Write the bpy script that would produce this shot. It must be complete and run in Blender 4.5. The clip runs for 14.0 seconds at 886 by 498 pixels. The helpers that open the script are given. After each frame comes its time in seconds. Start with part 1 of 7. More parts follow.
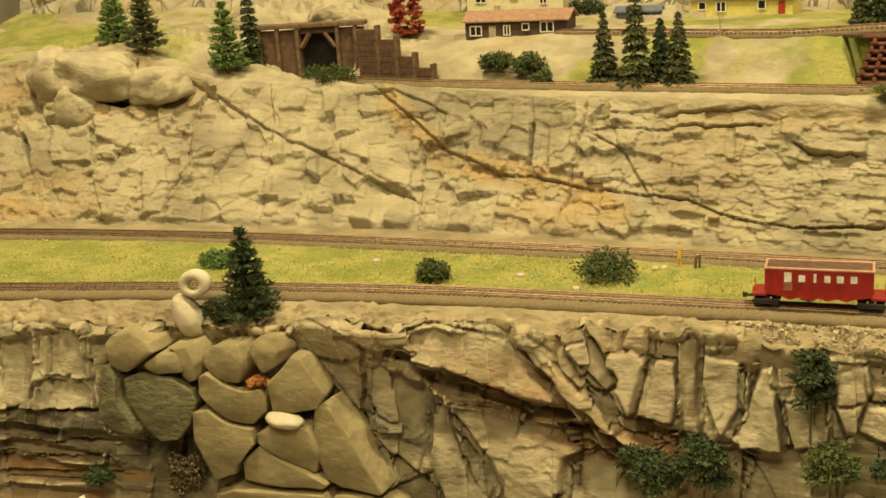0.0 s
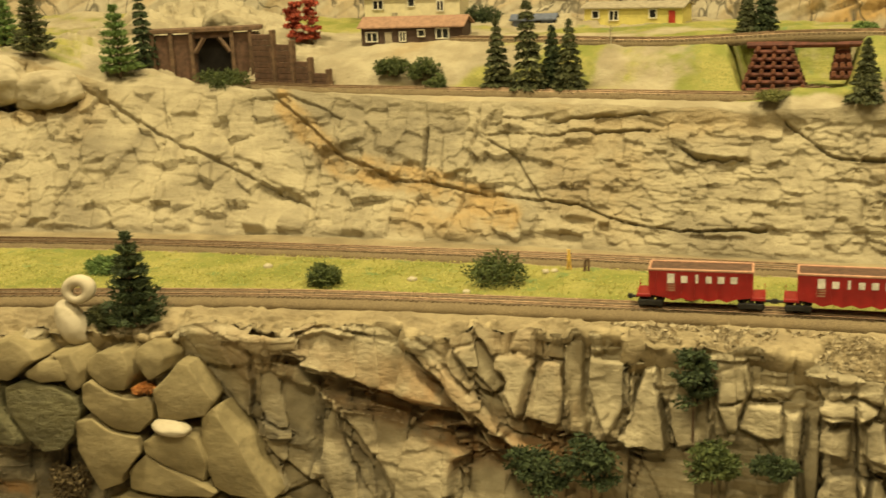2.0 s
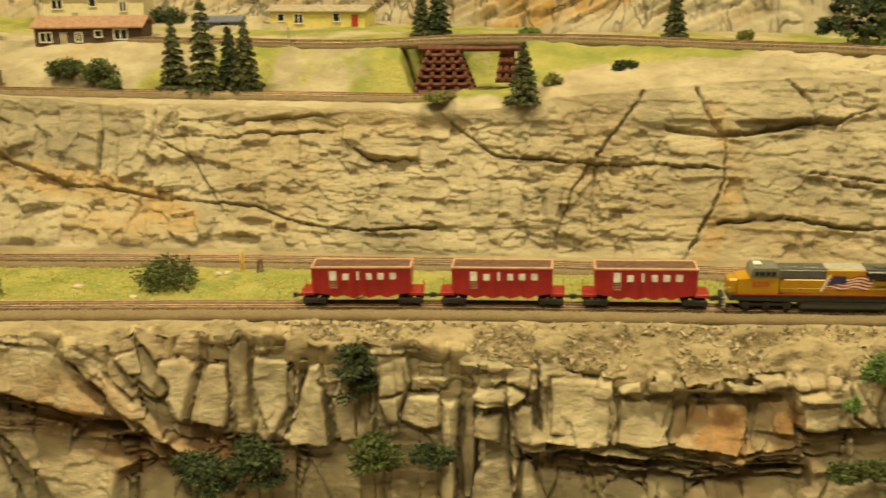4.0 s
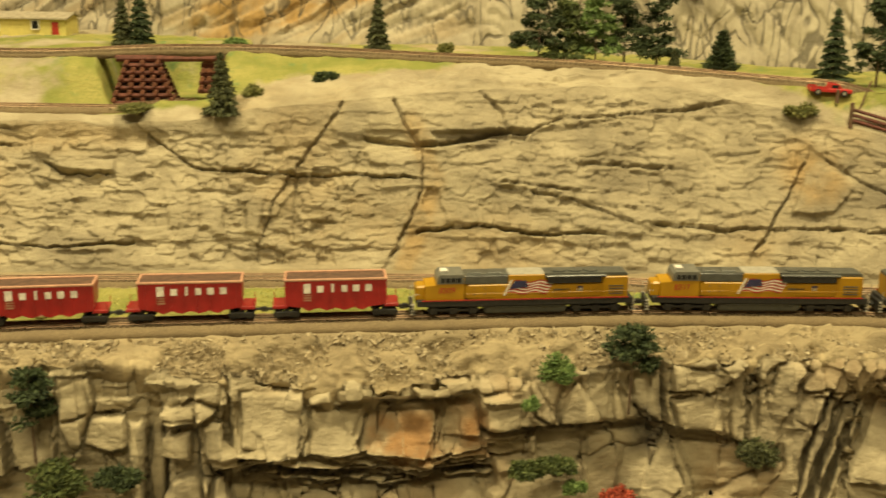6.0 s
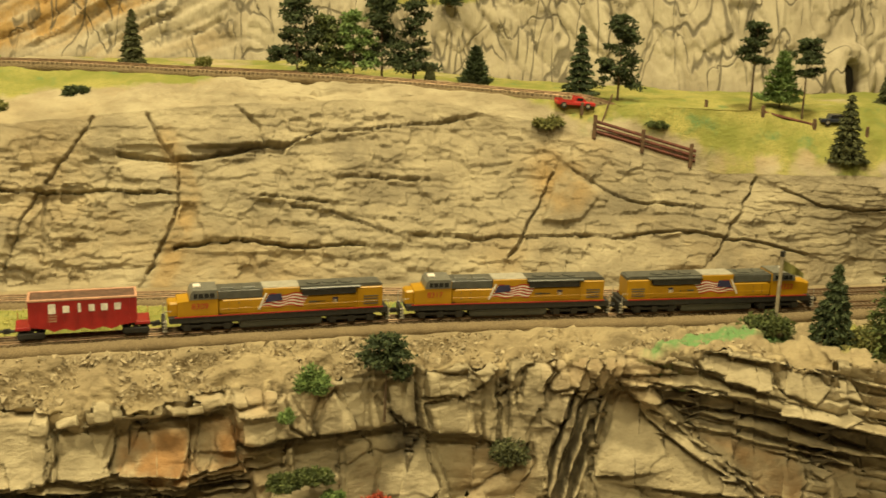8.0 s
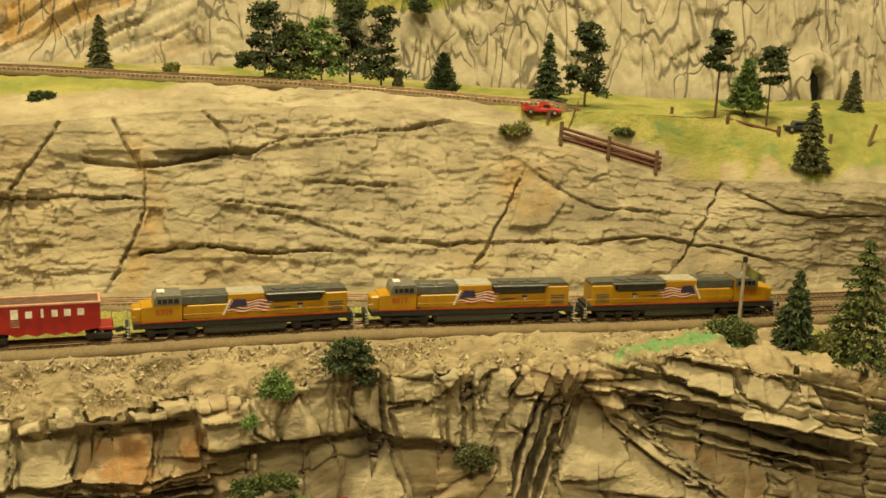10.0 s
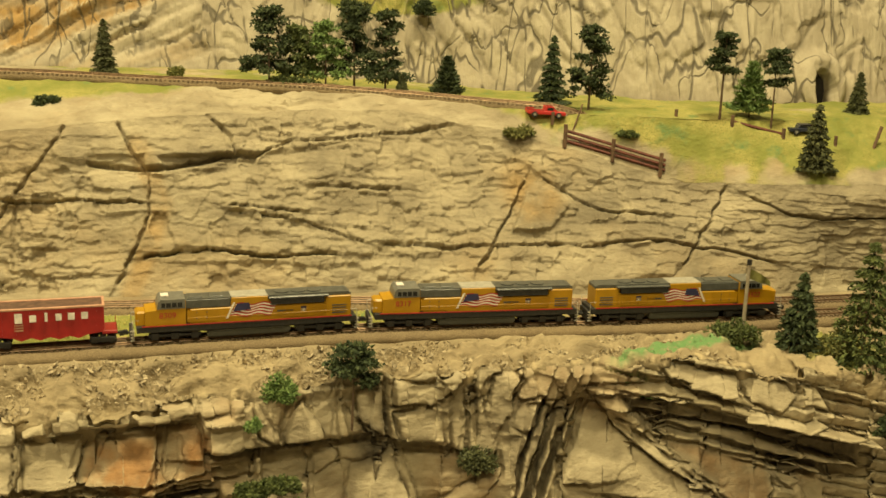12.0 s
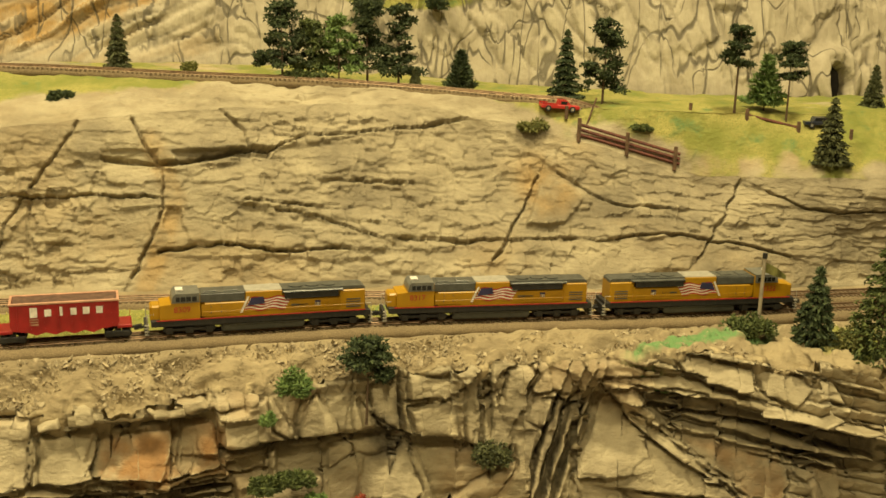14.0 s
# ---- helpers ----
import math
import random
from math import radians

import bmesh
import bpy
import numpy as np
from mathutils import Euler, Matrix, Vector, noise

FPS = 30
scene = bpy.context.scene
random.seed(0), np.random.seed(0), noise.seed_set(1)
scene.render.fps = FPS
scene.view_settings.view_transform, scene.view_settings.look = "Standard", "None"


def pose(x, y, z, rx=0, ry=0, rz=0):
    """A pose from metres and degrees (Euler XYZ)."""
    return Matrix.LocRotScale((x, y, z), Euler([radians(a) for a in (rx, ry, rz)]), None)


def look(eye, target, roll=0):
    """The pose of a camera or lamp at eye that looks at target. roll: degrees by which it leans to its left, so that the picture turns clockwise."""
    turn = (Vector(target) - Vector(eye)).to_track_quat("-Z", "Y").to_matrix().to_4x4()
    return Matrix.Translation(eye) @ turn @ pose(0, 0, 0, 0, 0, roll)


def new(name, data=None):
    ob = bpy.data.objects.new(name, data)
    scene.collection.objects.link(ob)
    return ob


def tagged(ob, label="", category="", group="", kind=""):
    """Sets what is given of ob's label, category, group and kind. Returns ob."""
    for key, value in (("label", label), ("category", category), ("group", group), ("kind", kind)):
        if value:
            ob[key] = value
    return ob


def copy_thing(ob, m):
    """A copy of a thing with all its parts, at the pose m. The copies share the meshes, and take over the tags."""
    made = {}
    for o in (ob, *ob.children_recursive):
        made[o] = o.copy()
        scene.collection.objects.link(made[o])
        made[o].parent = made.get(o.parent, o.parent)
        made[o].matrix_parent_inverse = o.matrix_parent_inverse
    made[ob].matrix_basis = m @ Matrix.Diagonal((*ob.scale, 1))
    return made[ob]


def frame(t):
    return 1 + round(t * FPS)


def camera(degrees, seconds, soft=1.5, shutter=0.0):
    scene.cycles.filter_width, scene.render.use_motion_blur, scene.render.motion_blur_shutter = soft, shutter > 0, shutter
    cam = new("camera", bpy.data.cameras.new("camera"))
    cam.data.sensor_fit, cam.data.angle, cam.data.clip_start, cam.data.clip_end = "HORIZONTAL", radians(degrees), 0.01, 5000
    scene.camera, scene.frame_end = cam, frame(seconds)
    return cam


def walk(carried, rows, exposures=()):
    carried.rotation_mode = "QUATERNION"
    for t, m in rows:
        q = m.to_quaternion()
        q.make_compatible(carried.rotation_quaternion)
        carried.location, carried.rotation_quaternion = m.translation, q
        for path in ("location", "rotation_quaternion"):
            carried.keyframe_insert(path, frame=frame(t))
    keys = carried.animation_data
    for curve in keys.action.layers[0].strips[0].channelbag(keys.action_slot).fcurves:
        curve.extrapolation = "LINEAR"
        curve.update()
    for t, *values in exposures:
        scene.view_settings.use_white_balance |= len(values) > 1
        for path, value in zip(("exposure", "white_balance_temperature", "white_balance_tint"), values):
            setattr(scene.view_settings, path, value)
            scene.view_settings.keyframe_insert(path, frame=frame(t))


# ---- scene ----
cam = camera(42.48, 14.0, soft=1.6, shutter=0.5)
PATH = [
    (0.0, (-0.1001, -0.7032, 0.2462), (-0.3653, -0.0856, 0.0507), -3.84),
    (0.5, (-0.0982, -0.7032, 0.2453), (-0.3593, -0.0833, 0.0513), -3.66),
    (1.0, (-0.0950, -0.7020, 0.2436), (-0.3440, -0.0770, 0.0504), -3.32),
    (1.5, (-0.0912, -0.6995, 0.2394), (-0.3252, -0.0681, 0.0482), -2.93),
    (2.0, (-0.0847, -0.6978, 0.2392), (-0.3014, -0.0602, 0.0481), -2.87),
    (2.5, (-0.0712, -0.6951, 0.2357), (-0.2548, -0.0463, 0.0479), -2.33),
    (2.7, (-0.0659, -0.6954, 0.2357), (-0.2316, -0.0419, 0.0472), -2.12),
    (4.8, (-0.0067, -0.6898, 0.2347), (-0.0205, -0.0171, 0.0416), -0.23),
    (5.0, (0.0000, -0.6901, 0.2351), (0.0000, -0.0172, 0.0421), -0.00),
    (5.5, (0.0081, -0.6900, 0.2344), (0.0455, -0.0178, 0.0427), 0.58),
    (6.0, (0.0172, -0.6897, 0.2350), (0.0909, -0.0191, 0.0482), 0.77),
    (6.5, (0.0248, -0.6927, 0.2345), (0.1390, -0.0264, 0.0527), 0.84),
    (7.0, (0.0308, -0.6952, 0.2344), (0.1805, -0.0353, 0.0551), 1.37),
    (7.5, (0.0361, -0.6976, 0.2352), (0.2096, -0.0432, 0.0573), 1.69),
    (8.0, (0.0426, -0.7010, 0.2361), (0.2381, -0.0523, 0.0604), 1.96),
    (8.5, (0.0483, -0.7042, 0.2362), (0.2552, -0.0583, 0.0629), 2.00),
    (8.7, (0.0468, -0.7062, 0.2372), (0.2575, -0.0614, 0.0646), 2.18),
    (11.0, (0.0527, -0.7066, 0.2358), (0.2577, -0.0593, 0.0656), 2.14),
    (11.5, (0.0524, -0.7072, 0.2355), (0.2566, -0.0596, 0.0657), 2.01),
    (12.0, (0.0533, -0.7072, 0.2372), (0.2567, -0.0594, 0.0671), 2.03),
    (12.5, (0.0530, -0.7066, 0.2356), (0.2552, -0.0582, 0.0662), 1.98),
    (13.0, (0.0512, -0.7047, 0.2346), (0.2520, -0.0563, 0.0634), 1.89),
    (13.5, (0.0513, -0.7048, 0.2347), (0.2501, -0.0559, 0.0630), 1.84),
    (14.0, (0.0518, -0.7057, 0.2349), (0.2486, -0.0563, 0.0627), 1.81),
]
walk(cam, [(t, look(eye, target, roll)) for t, eye, target, roll in PATH],
     exposures=[(0.0, 0.0), (14.0, 0.0)])

# ---------- light: warm ceiling lamps of a closed room ----------
world = bpy.data.worlds.new("room_air")
world.use_nodes = True
world.node_tree.nodes["Background"].inputs[0].default_value = (1.0, 0.86, 0.62, 1)
world.node_tree.nodes["Background"].inputs[1].default_value = 0.08
scene.world = world
LAMP_COLOUR = (1.0, 0.845, 0.47)


def ceiling_lamp(x, y, watts, sx, sy):
    data = bpy.data.lights.new("ceiling_lamp", "AREA")
    data.shape, data.size, data.size_y, data.energy, data.color = "RECTANGLE", sx, sy, watts, LAMP_COLOUR
    ob = new("ceiling_lamp", data)
    ob.matrix_world = pose(x, y, 1.52)
    return ob


ceiling_lamp(-0.75, -0.22, 25, 0.30, 0.10)
ceiling_lamp(0.45, -0.22, 25, 0.30, 0.10)
ceiling_lamp(-0.2, -1.25, 25, 1.2, 0.15)

# ---------- materials ----------
class Nodes:
    """A short way to write a node material."""

    def __init__(self, name, rough=0.85, metal=0.0):
        self.m = bpy.data.materials.new(name)
        self.m.use_nodes = True
        self.t = self.m.node_tree
        self.b = self.t.nodes["Principled BSDF"]
        self.b.inputs["Roughness"].default_value = rough
        self.b.inputs["Metallic"].default_value = metal
        self.pos = self.add("ShaderNodeTexCoord").outputs["Object"]

    def add(self, kind):
        return self.t.nodes.new(kind)

    def put(self, socket, value):
        if isinstance(value, bpy.types.NodeSocket):
            self.t.links.new(value, socket)
        elif isinstance(value, tuple):
            socket.default_value = (*value, 1.0)[:len(socket.default_value)]
        else:
            socket.default_value = value

    def noise(self, scale, detail=4.0, rough=0.6, stretch=None):
        n = self.add("ShaderNodeTexNoise")
        n.inputs["Scale"].default_value, n.inputs["Detail"].default_value, n.inputs["Roughness"].default_value = scale, detail, rough
        if stretch:
            mp = self.add("ShaderNodeMapping")
            mp.inputs["Scale"].default_value = stretch
            self.put(mp.inputs["Vector"], self.pos)
            self.put(n.inputs["Vector"], mp.outputs[0])
        else:
            self.put(n.inputs["Vector"], self.pos)
        return n.outputs["Fac"]

    def ramp(self, fac, lo, hi):
        n = self.add("ShaderNodeMapRange")
        n.interpolation_type = "SMOOTHSTEP"
        self.put(n.inputs["Value"], fac)
        n.inputs["From Min"].default_value, n.inputs["From Max"].default_value = lo, hi
        return n.outputs["Result"]

    def mix(self, fac, a, b, blend="MIX"):
        n = self.add("ShaderNodeMix")
        n.data_type, n.blend_type = "RGBA", blend
        self.put(n.inputs[0], fac)
        self.put(n.inputs[6], a)
        self.put(n.inputs[7], b)
        return n.outputs[2]

    def math(self, op, a, b=0.0):
        n = self.add("ShaderNodeMath")
        n.operation = op
        self.put(n.inputs[0], a)
        self.put(n.inputs[1], b)
        return n.outputs[0]

    def chips(self, scale, stretch):
        """Flat-topped blocks with crisp edges: one random height per cell."""
        mp = self.add("ShaderNodeMapping")
        mp.inputs["Scale"].default_value = stretch
        wob = self.add("ShaderNodeTexNoise")
        wob.inputs["Scale"].default_value = scale * 0.5
        self.put(wob.inputs["Vector"], self.pos)
        mixed = self.add("ShaderNodeMix")
        mixed.data_type = "RGBA"
        mixed.blend_type = "LINEAR_LIGHT"
        mixed.inputs[0].default_value = 0.006
        self.put(mixed.inputs[6], self.pos)
        self.put(mixed.inputs[7], wob.outputs["Color"])
        self.put(mp.inputs["Vector"], mixed.outputs[2])
        v = self.add("ShaderNodeTexVoronoi")
        v.distance = "CHEBYCHEV"
        v.inputs["Scale"].default_value = scale
        self.put(v.inputs["Vector"], mp.outputs[0])
        sep = self.add("ShaderNodeSeparateColor")
        self.put(sep.inputs[0], v.outputs["Color"])
        return sep.outputs[0]

    def random(self):
        return self.add("ShaderNodeObjectInfo").outputs["Random"]

    def island(self):
        return self.add("ShaderNodeNewGeometry").outputs["Random Per Island"]

    def tint(self):
        n = self.add("ShaderNodeAttribute")
        n.attribute_name = "tint"
        s = self.add("ShaderNodeSeparateColor")
        self.put(s.inputs[0], n.outputs["Color"])
        return (*s.outputs[:3], n.outputs["Alpha"])

    def bump(self, height, strength=0.4, distance=0.001):
        n = self.add("ShaderNodeBump")
        n.inputs["Strength"].default_value, n.inputs["Distance"].default_value = strength, distance
        self.put(n.inputs["Height"], height)
        self.put(self.b.inputs["Normal"], n.outputs[0])

    def done(self, colour):
        self.put(self.b.inputs["Base Color"], colour)
        return self.m


def plain(name, colour, rough=0.6, metal=0.0, vary=0.25, scale=260.0, bump=0.15):
    """Painted or moulded surface with faint grain and grime."""
    n = Nodes(name, rough, metal)
    dark = tuple(c * (1 - vary) for c in colour)
    lite = tuple(min(1, c * (1 + vary * 0.6)) for c in colour)
    col = n.mix(n.ramp(n.noise(scale, 5), 0.3, 0.7), dark, lite)
    col = n.mix(n.math("MULTIPLY", n.ramp(n.noise(scale * 0.16, 3), 0.5, 0.8), 0.35), col, tuple(c * 0.7 for c in colour))
    if bump:
        n.bump(n.noise(scale * 4, 3), bump, 0.0004)
    return n.done(col)


def rock_material(name, pale, mid, dark, ochre=(0.50, 0.33, 0.13), painted=True, relief=0.6, upright=False, dark_amount=0.5):
    """Painted plaster rock: soft washes, grass flock and ochre where the paint has them."""
    n = Nodes(name, 0.82)
    wash = n.noise(38, 5, 0.62, (0.8, 1.0, 1.5) if not upright else (1.4, 1.0, 0.6))
    blot = n.noise(15, 4, 0.6)
    fine = n.noise(420, 4, 0.7)
    col = n.mix(n.ramp(wash, 0.36, 0.64), mid, pale)
    col = n.mix(n.math("MULTIPLY", n.ramp(blot, 0.46, 0.72), dark_amount), col, dark)
    col = n.mix(n.math("MULTIPLY", n.ramp(fine, 0.55, 0.75), 0.18), col, dark)
    if painted:
        tint = n.tint()
        warm = n.mix(n.ramp(n.noise(110, 3), 0.35, 0.7), ochre, tuple(c * 0.75 for c in ochre))
        col = n.mix(n.math("MULTIPLY", tint[0], n.ramp(n.noise(45, 4), 0.2, 0.6)), col, warm)
        # third tint channel: dark stain, and shade painted into recesses
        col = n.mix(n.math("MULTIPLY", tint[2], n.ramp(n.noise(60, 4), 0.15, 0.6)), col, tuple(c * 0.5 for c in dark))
        grass = n.mix(n.ramp(n.noise(26, 4), 0.35, 0.65), (0.19, 0.205, 0.035), (0.36, 0.32, 0.09))
        grass = n.mix(n.ramp(n.noise(55, 3), 0.55, 0.72), grass, (0.13, 0.20, 0.06))
        grass = n.mix(n.ramp(n.noise(900, 2), 0.45, 0.7), grass, (0.20, 0.21, 0.045))
        col = n.mix(n.ramp(n.math("MULTIPLY", tint[1], n.math("ADD", 0.55, n.noise(120, 4))), 0.3, 0.75), col, grass)
        col = n.mix(n.math("MULTIPLY", tint[3], n.ramp(n.noise(260, 3), 0.2, 0.5)), col, (0.13, 0.25, 0.085))
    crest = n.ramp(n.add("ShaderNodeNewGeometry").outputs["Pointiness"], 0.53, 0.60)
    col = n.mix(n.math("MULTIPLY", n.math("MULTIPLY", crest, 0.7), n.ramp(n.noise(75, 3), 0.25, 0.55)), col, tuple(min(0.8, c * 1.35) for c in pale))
    seams = 0.0
    if upright:
        for stretch, scale in (((1.5, 1.0, 0.42), 15), ((0.9, 1.0, 0.5), 27), ((1.8, 1.0, 0.30), 22)):
            seam = n.ramp(n.math("ABSOLUTE", n.math("SUBTRACT", n.noise(scale, 2, 0.4, stretch), 0.5)), 0.016, 0.003)
            seam = n.math("MULTIPLY", seam, n.ramp(n.noise(24, 2), 0.38, 0.52))
            col = n.mix(n.math("MULTIPLY", seam, 0.8), col, tuple(c * 0.45 for c in dark))
            seams = n.math("MAXIMUM", seam, seams)
    ridge = n.ramp(n.noise(120, 4, 0.6, (0.75, 1.0, 1.5) if not upright else (1.5, 1.0, 0.4)), 0.36, 0.64)
    block = n.math("MULTIPLY", n.chips(85, (0.75, 1.0, 1.25) if not upright else (1.4, 1.0, 0.45)), n.ramp(n.noise(26, 3), 0.42, 0.6))
    rough = n.math("ADD", n.math("MULTIPLY", ridge, 0.5), n.math("MULTIPLY", block, 1.1))
    rough = n.math("SUBTRACT", rough, n.math("MULTIPLY", seams, 1.6)) if upright else rough
    n.bump(n.math("ADD", n.math("ADD", n.math("MULTIPLY", fine, 0.35), rough), n.math("MULTIPLY", n.noise(1500, 3), 0.25)), relief, 0.0020)
    return n.done(col)


M_REAR = rock_material("cream_plaster_rock", (0.405, 0.345, 0.22), (0.30, 0.252, 0.157), (0.15, 0.122, 0.075), (0.40, 0.275, 0.12), dark_amount=0.6)
M_FRONT = rock_material("grey_plaster_rock", (0.43, 0.365, 0.235), (0.30, 0.25, 0.152), (0.135, 0.107, 0.063), (0.34, 0.185, 0.07), dark_amount=0.6)
M_FAR = rock_material("pale_plaster_rock", (0.45, 0.395, 0.28), (0.36, 0.31, 0.215), (0.19, 0.16, 0.105), (0.40, 0.25, 0.085), relief=0.45, upright=True, dark_amount=0.4)
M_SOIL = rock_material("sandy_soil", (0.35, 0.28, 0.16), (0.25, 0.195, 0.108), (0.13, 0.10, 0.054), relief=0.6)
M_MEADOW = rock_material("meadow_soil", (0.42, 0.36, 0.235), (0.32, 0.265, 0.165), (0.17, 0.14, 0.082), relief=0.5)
# ---------- plan of the layout: lines along x, (y, z) of each line ----------
XS = np.array([-1.1, -0.9, -0.8, -0.7, -0.6, -0.5, -0.4, -0.3, -0.2, -0.1, 0.0, 0.1, 0.2, 0.3, 0.4, 0.5, 0.6, 0.7, 0.9])
FRONT_Y = [-0.20, -0.125, -0.104, -0.082, -0.061, -0.044, -0.031, -0.024, -0.019, -0.015, -0.014, -0.013, -0.013, -0.020, -0.031, -0.039, -0.044, -0.048, -0.052]
BACK_Y = [0.00, 0.038, 0.052, 0.063, 0.071, 0.076, 0.079, 0.081, 0.081, 0.079, 0.073, 0.064, 0.052, 0.034, 0.012, -0.005, -0.013, -0.016, -0.018]
LIP_Y = [-0.25, -0.17, -0.145, -0.12, -0.10, -0.085, -0.07, -0.062, -0.058, -0.058, -0.058, -0.058, -0.060, -0.070, -0.105, -0.125, -0.125, -0.125, -0.125]
FOOT_Y = [0.04, 0.075, 0.09, 0.100, 0.110, 0.116, 0.117, 0.114, 0.110, 0.107, 0.103, 0.096, 0.086, 0.066, 0.042, 0.024, 0.014, 0.010, 0.008]
TOP_Y = [0.16, 0.19, 0.186, 0.20, 0.205, 0.20, 0.19, 0.180, 0.165, 0.158, 0.158, 0.152, 0.152, 0.150, 0.112, 0.078, 0.042, 0.02, 0.0]
LIP_Z = [-0.006, -0.006, -0.006, -0.007, -0.0113, -0.0088, -0.0046, -0.0039, -0.0016, -0.0097, -0.0225, -0.0216, -0.0121, -0.0103, 0.0003, -0.0103, -0.0218, -0.0218, -0.0218]
TOP_Z = [0.119, 0.137, 0.141, 0.114, 0.1084, 0.1063, 0.1009, 0.0995, 0.0987, 0.0985, 0.1122, 0.1205, 0.1259, 0.1215, 0.1006, 0.0789, 0.0807, 0.0817, 0.0817]
TRK_Y = [0.33, 0.33, 0.33, 0.33, 0.32, 0.31, 0.29, 0.27, 0.25, 0.24, 0.24, 0.222, 0.194, 0.172, 0.140, 0.112, 0.100, 0.098, 0.10]
TRK_Z = [0.155, 0.15, 0.148, 0.145, 0.140, 0.139, 0.1385, 0.1385, 0.1385, 0.1430, 0.1420, 0.1390, 0.1375, 0.1325, 0.1272, 0.126, 0.126, 0.126, 0.126]
FAR_Y = [0.36, 0.40, 0.42, 0.43, 0.43, 0.44, 0.45, 0.44, 0.43, 0.38, 0.345, 0.335, 0.33, 0.32, 0.31, 0.25, 0.20, 0.19, 0.19]
FAR_Z = [0.17, 0.165, 0.162, 0.158, 0.1525, 0.1500, 0.1475, 0.1455, 0.1440, 0.1420, 0.1400, 0.1390, 0.1370, 0.1320, 0.1255, 0.1245, 0.1245, 0.1245, 0.1245]


def along(table, x):
    """A smooth line through a table over XS."""
    t = np.asarray(table, float)
    m = np.gradient(t, XS)
    i = np.clip(np.searchsorted(XS, x) - 1, 0, len(XS) - 2)
    h = XS[i + 1] - XS[i]
    u = np.clip((x - XS[i]) / h, 0, 1)
    return (t[i] * (1 + 2 * u) * (1 - u) ** 2 + m[i] * h * u * (1 - u) ** 2
            + t[i + 1] * u * u * (3 - 2 * u) + m[i + 1] * h * u * u * (u - 1))


# ---------- noise on arrays ----------
def hashed(ix, iy, seed):
    h = (ix.astype(np.int64) * 374761393 + iy.astype(np.int64) * 668265263 + seed * 974634041) & 0x7FFFFFFF
    h = ((h ^ (h >> 13)) * 1274126177) & 0x7FFFFFFF
    return ((h ^ (h >> 16)) & 0xFFFF) / 65535.0


def grain(x, y, seed=0):
    ix, iy = np.floor(x), np.floor(y)
    fx, fy = x - ix, y - iy
    fx, fy = fx * fx * (3 - 2 * fx), fy * fy * (3 - 2 * fy)
    a, b = hashed(ix, iy, seed), hashed(ix + 1, iy, seed)
    c, d = hashed(ix, iy + 1, seed), hashed(ix + 1, iy + 1, seed)
    return (a + (b - a) * fx) * (1 - fy) + (c + (d - c) * fx) * fy - 0.5


def fbm(x, y, seed=0, octaves=4):
    total, amp = 0.0, 1.0
    for k in range(octaves):
        total = total + amp * grain(x * 2 ** k, y * 2 ** k, seed + k)
        amp *= 0.5
    return total


def cells(x, y, seed=0, jitter=0.9):
    """Nearest and second nearest distance to scattered seeds, and the nearest seed's random number."""
    ix, iy = np.floor(x), np.floor(y)
    f1, f2, who = np.full(x.shape, 9.0), np.full(x.shape, 9.0), np.zeros(x.shape)
    for dx in (-1, 0, 1):
        for dy in (-1, 0, 1):
            cx, cy = ix + dx, iy + dy
            d = np.hypot(cx + 0.5 + jitter * (hashed(cx, cy, seed) - 0.5) - x, cy + 0.5 + jitter * (hashed(cx, cy, seed + 7) - 0.5) - y)
            near = d < f1
            f2 = np.where(near, f1, np.minimum(f2, d))
            who = np.where(near, hashed(cx, cy, seed + 13), who)
            f1 = np.where(near, d, f1)
    return f1, f2, who


def step(x, lo, hi):
    u = np.clip((x - lo) / (hi - lo), 0, 1)
    return u * u * (3 - 2 * u)


def blob(x, z, cx, cz, rx, rz):
    return np.clip(1.3 - np.hypot((x - cx) / rx, (z - cz) / rz), 0, 1)


def to_line(x, z, pts):
    """Distance to a line, and on which side of it (above, or to its left) a place lies."""
    best, side = np.full(x.shape, 9.0), np.ones(x.shape)
    for (ax, az), (bx, bz) in zip(pts, pts[1:]):
        vx, vz = bx - ax, bz - az
        u = np.clip(((x - ax) * vx + (z - az) * vz) / (vx * vx + vz * vz + 1e-12), 0, 1)
        d = np.hypot(x - ax - u * vx, z - az - u * vz)
        turn = 1.0 if abs(vx) < 1e-9 or vx > 0 else -1.0
        side = np.where(d < best, turn * (vx * (z - az) - vz * (x - ax)), side)
        best = np.minimum(best, d)
    return best, side


def from_line(x, z, pts):
    return to_line(x, z, pts)[0]


JOINTS = {"rear": [], "front": []}


def rear_joint(width, depth, *line):
    JOINTS["rear"].append((width, depth, line))


def front_joint(width, depth, *line):
    JOINTS["front"].append((width, depth, line))


BLOCKS = {"rear": [], "front": []}


def rock_block(kind, lift, lean_x, lean_z, *outline, warm=0.0, stain_shade=0.0, soften=0.0022):
    """One flat-faced block of the rock: how far it stands out, how its face leans, its outline in (x, z) and its wash
    of paint, with shade painted into hollows.
    """
    BLOCKS[kind].append((0.7 * lift, lean_x, lean_z, outline, warm, stain_shade, soften))


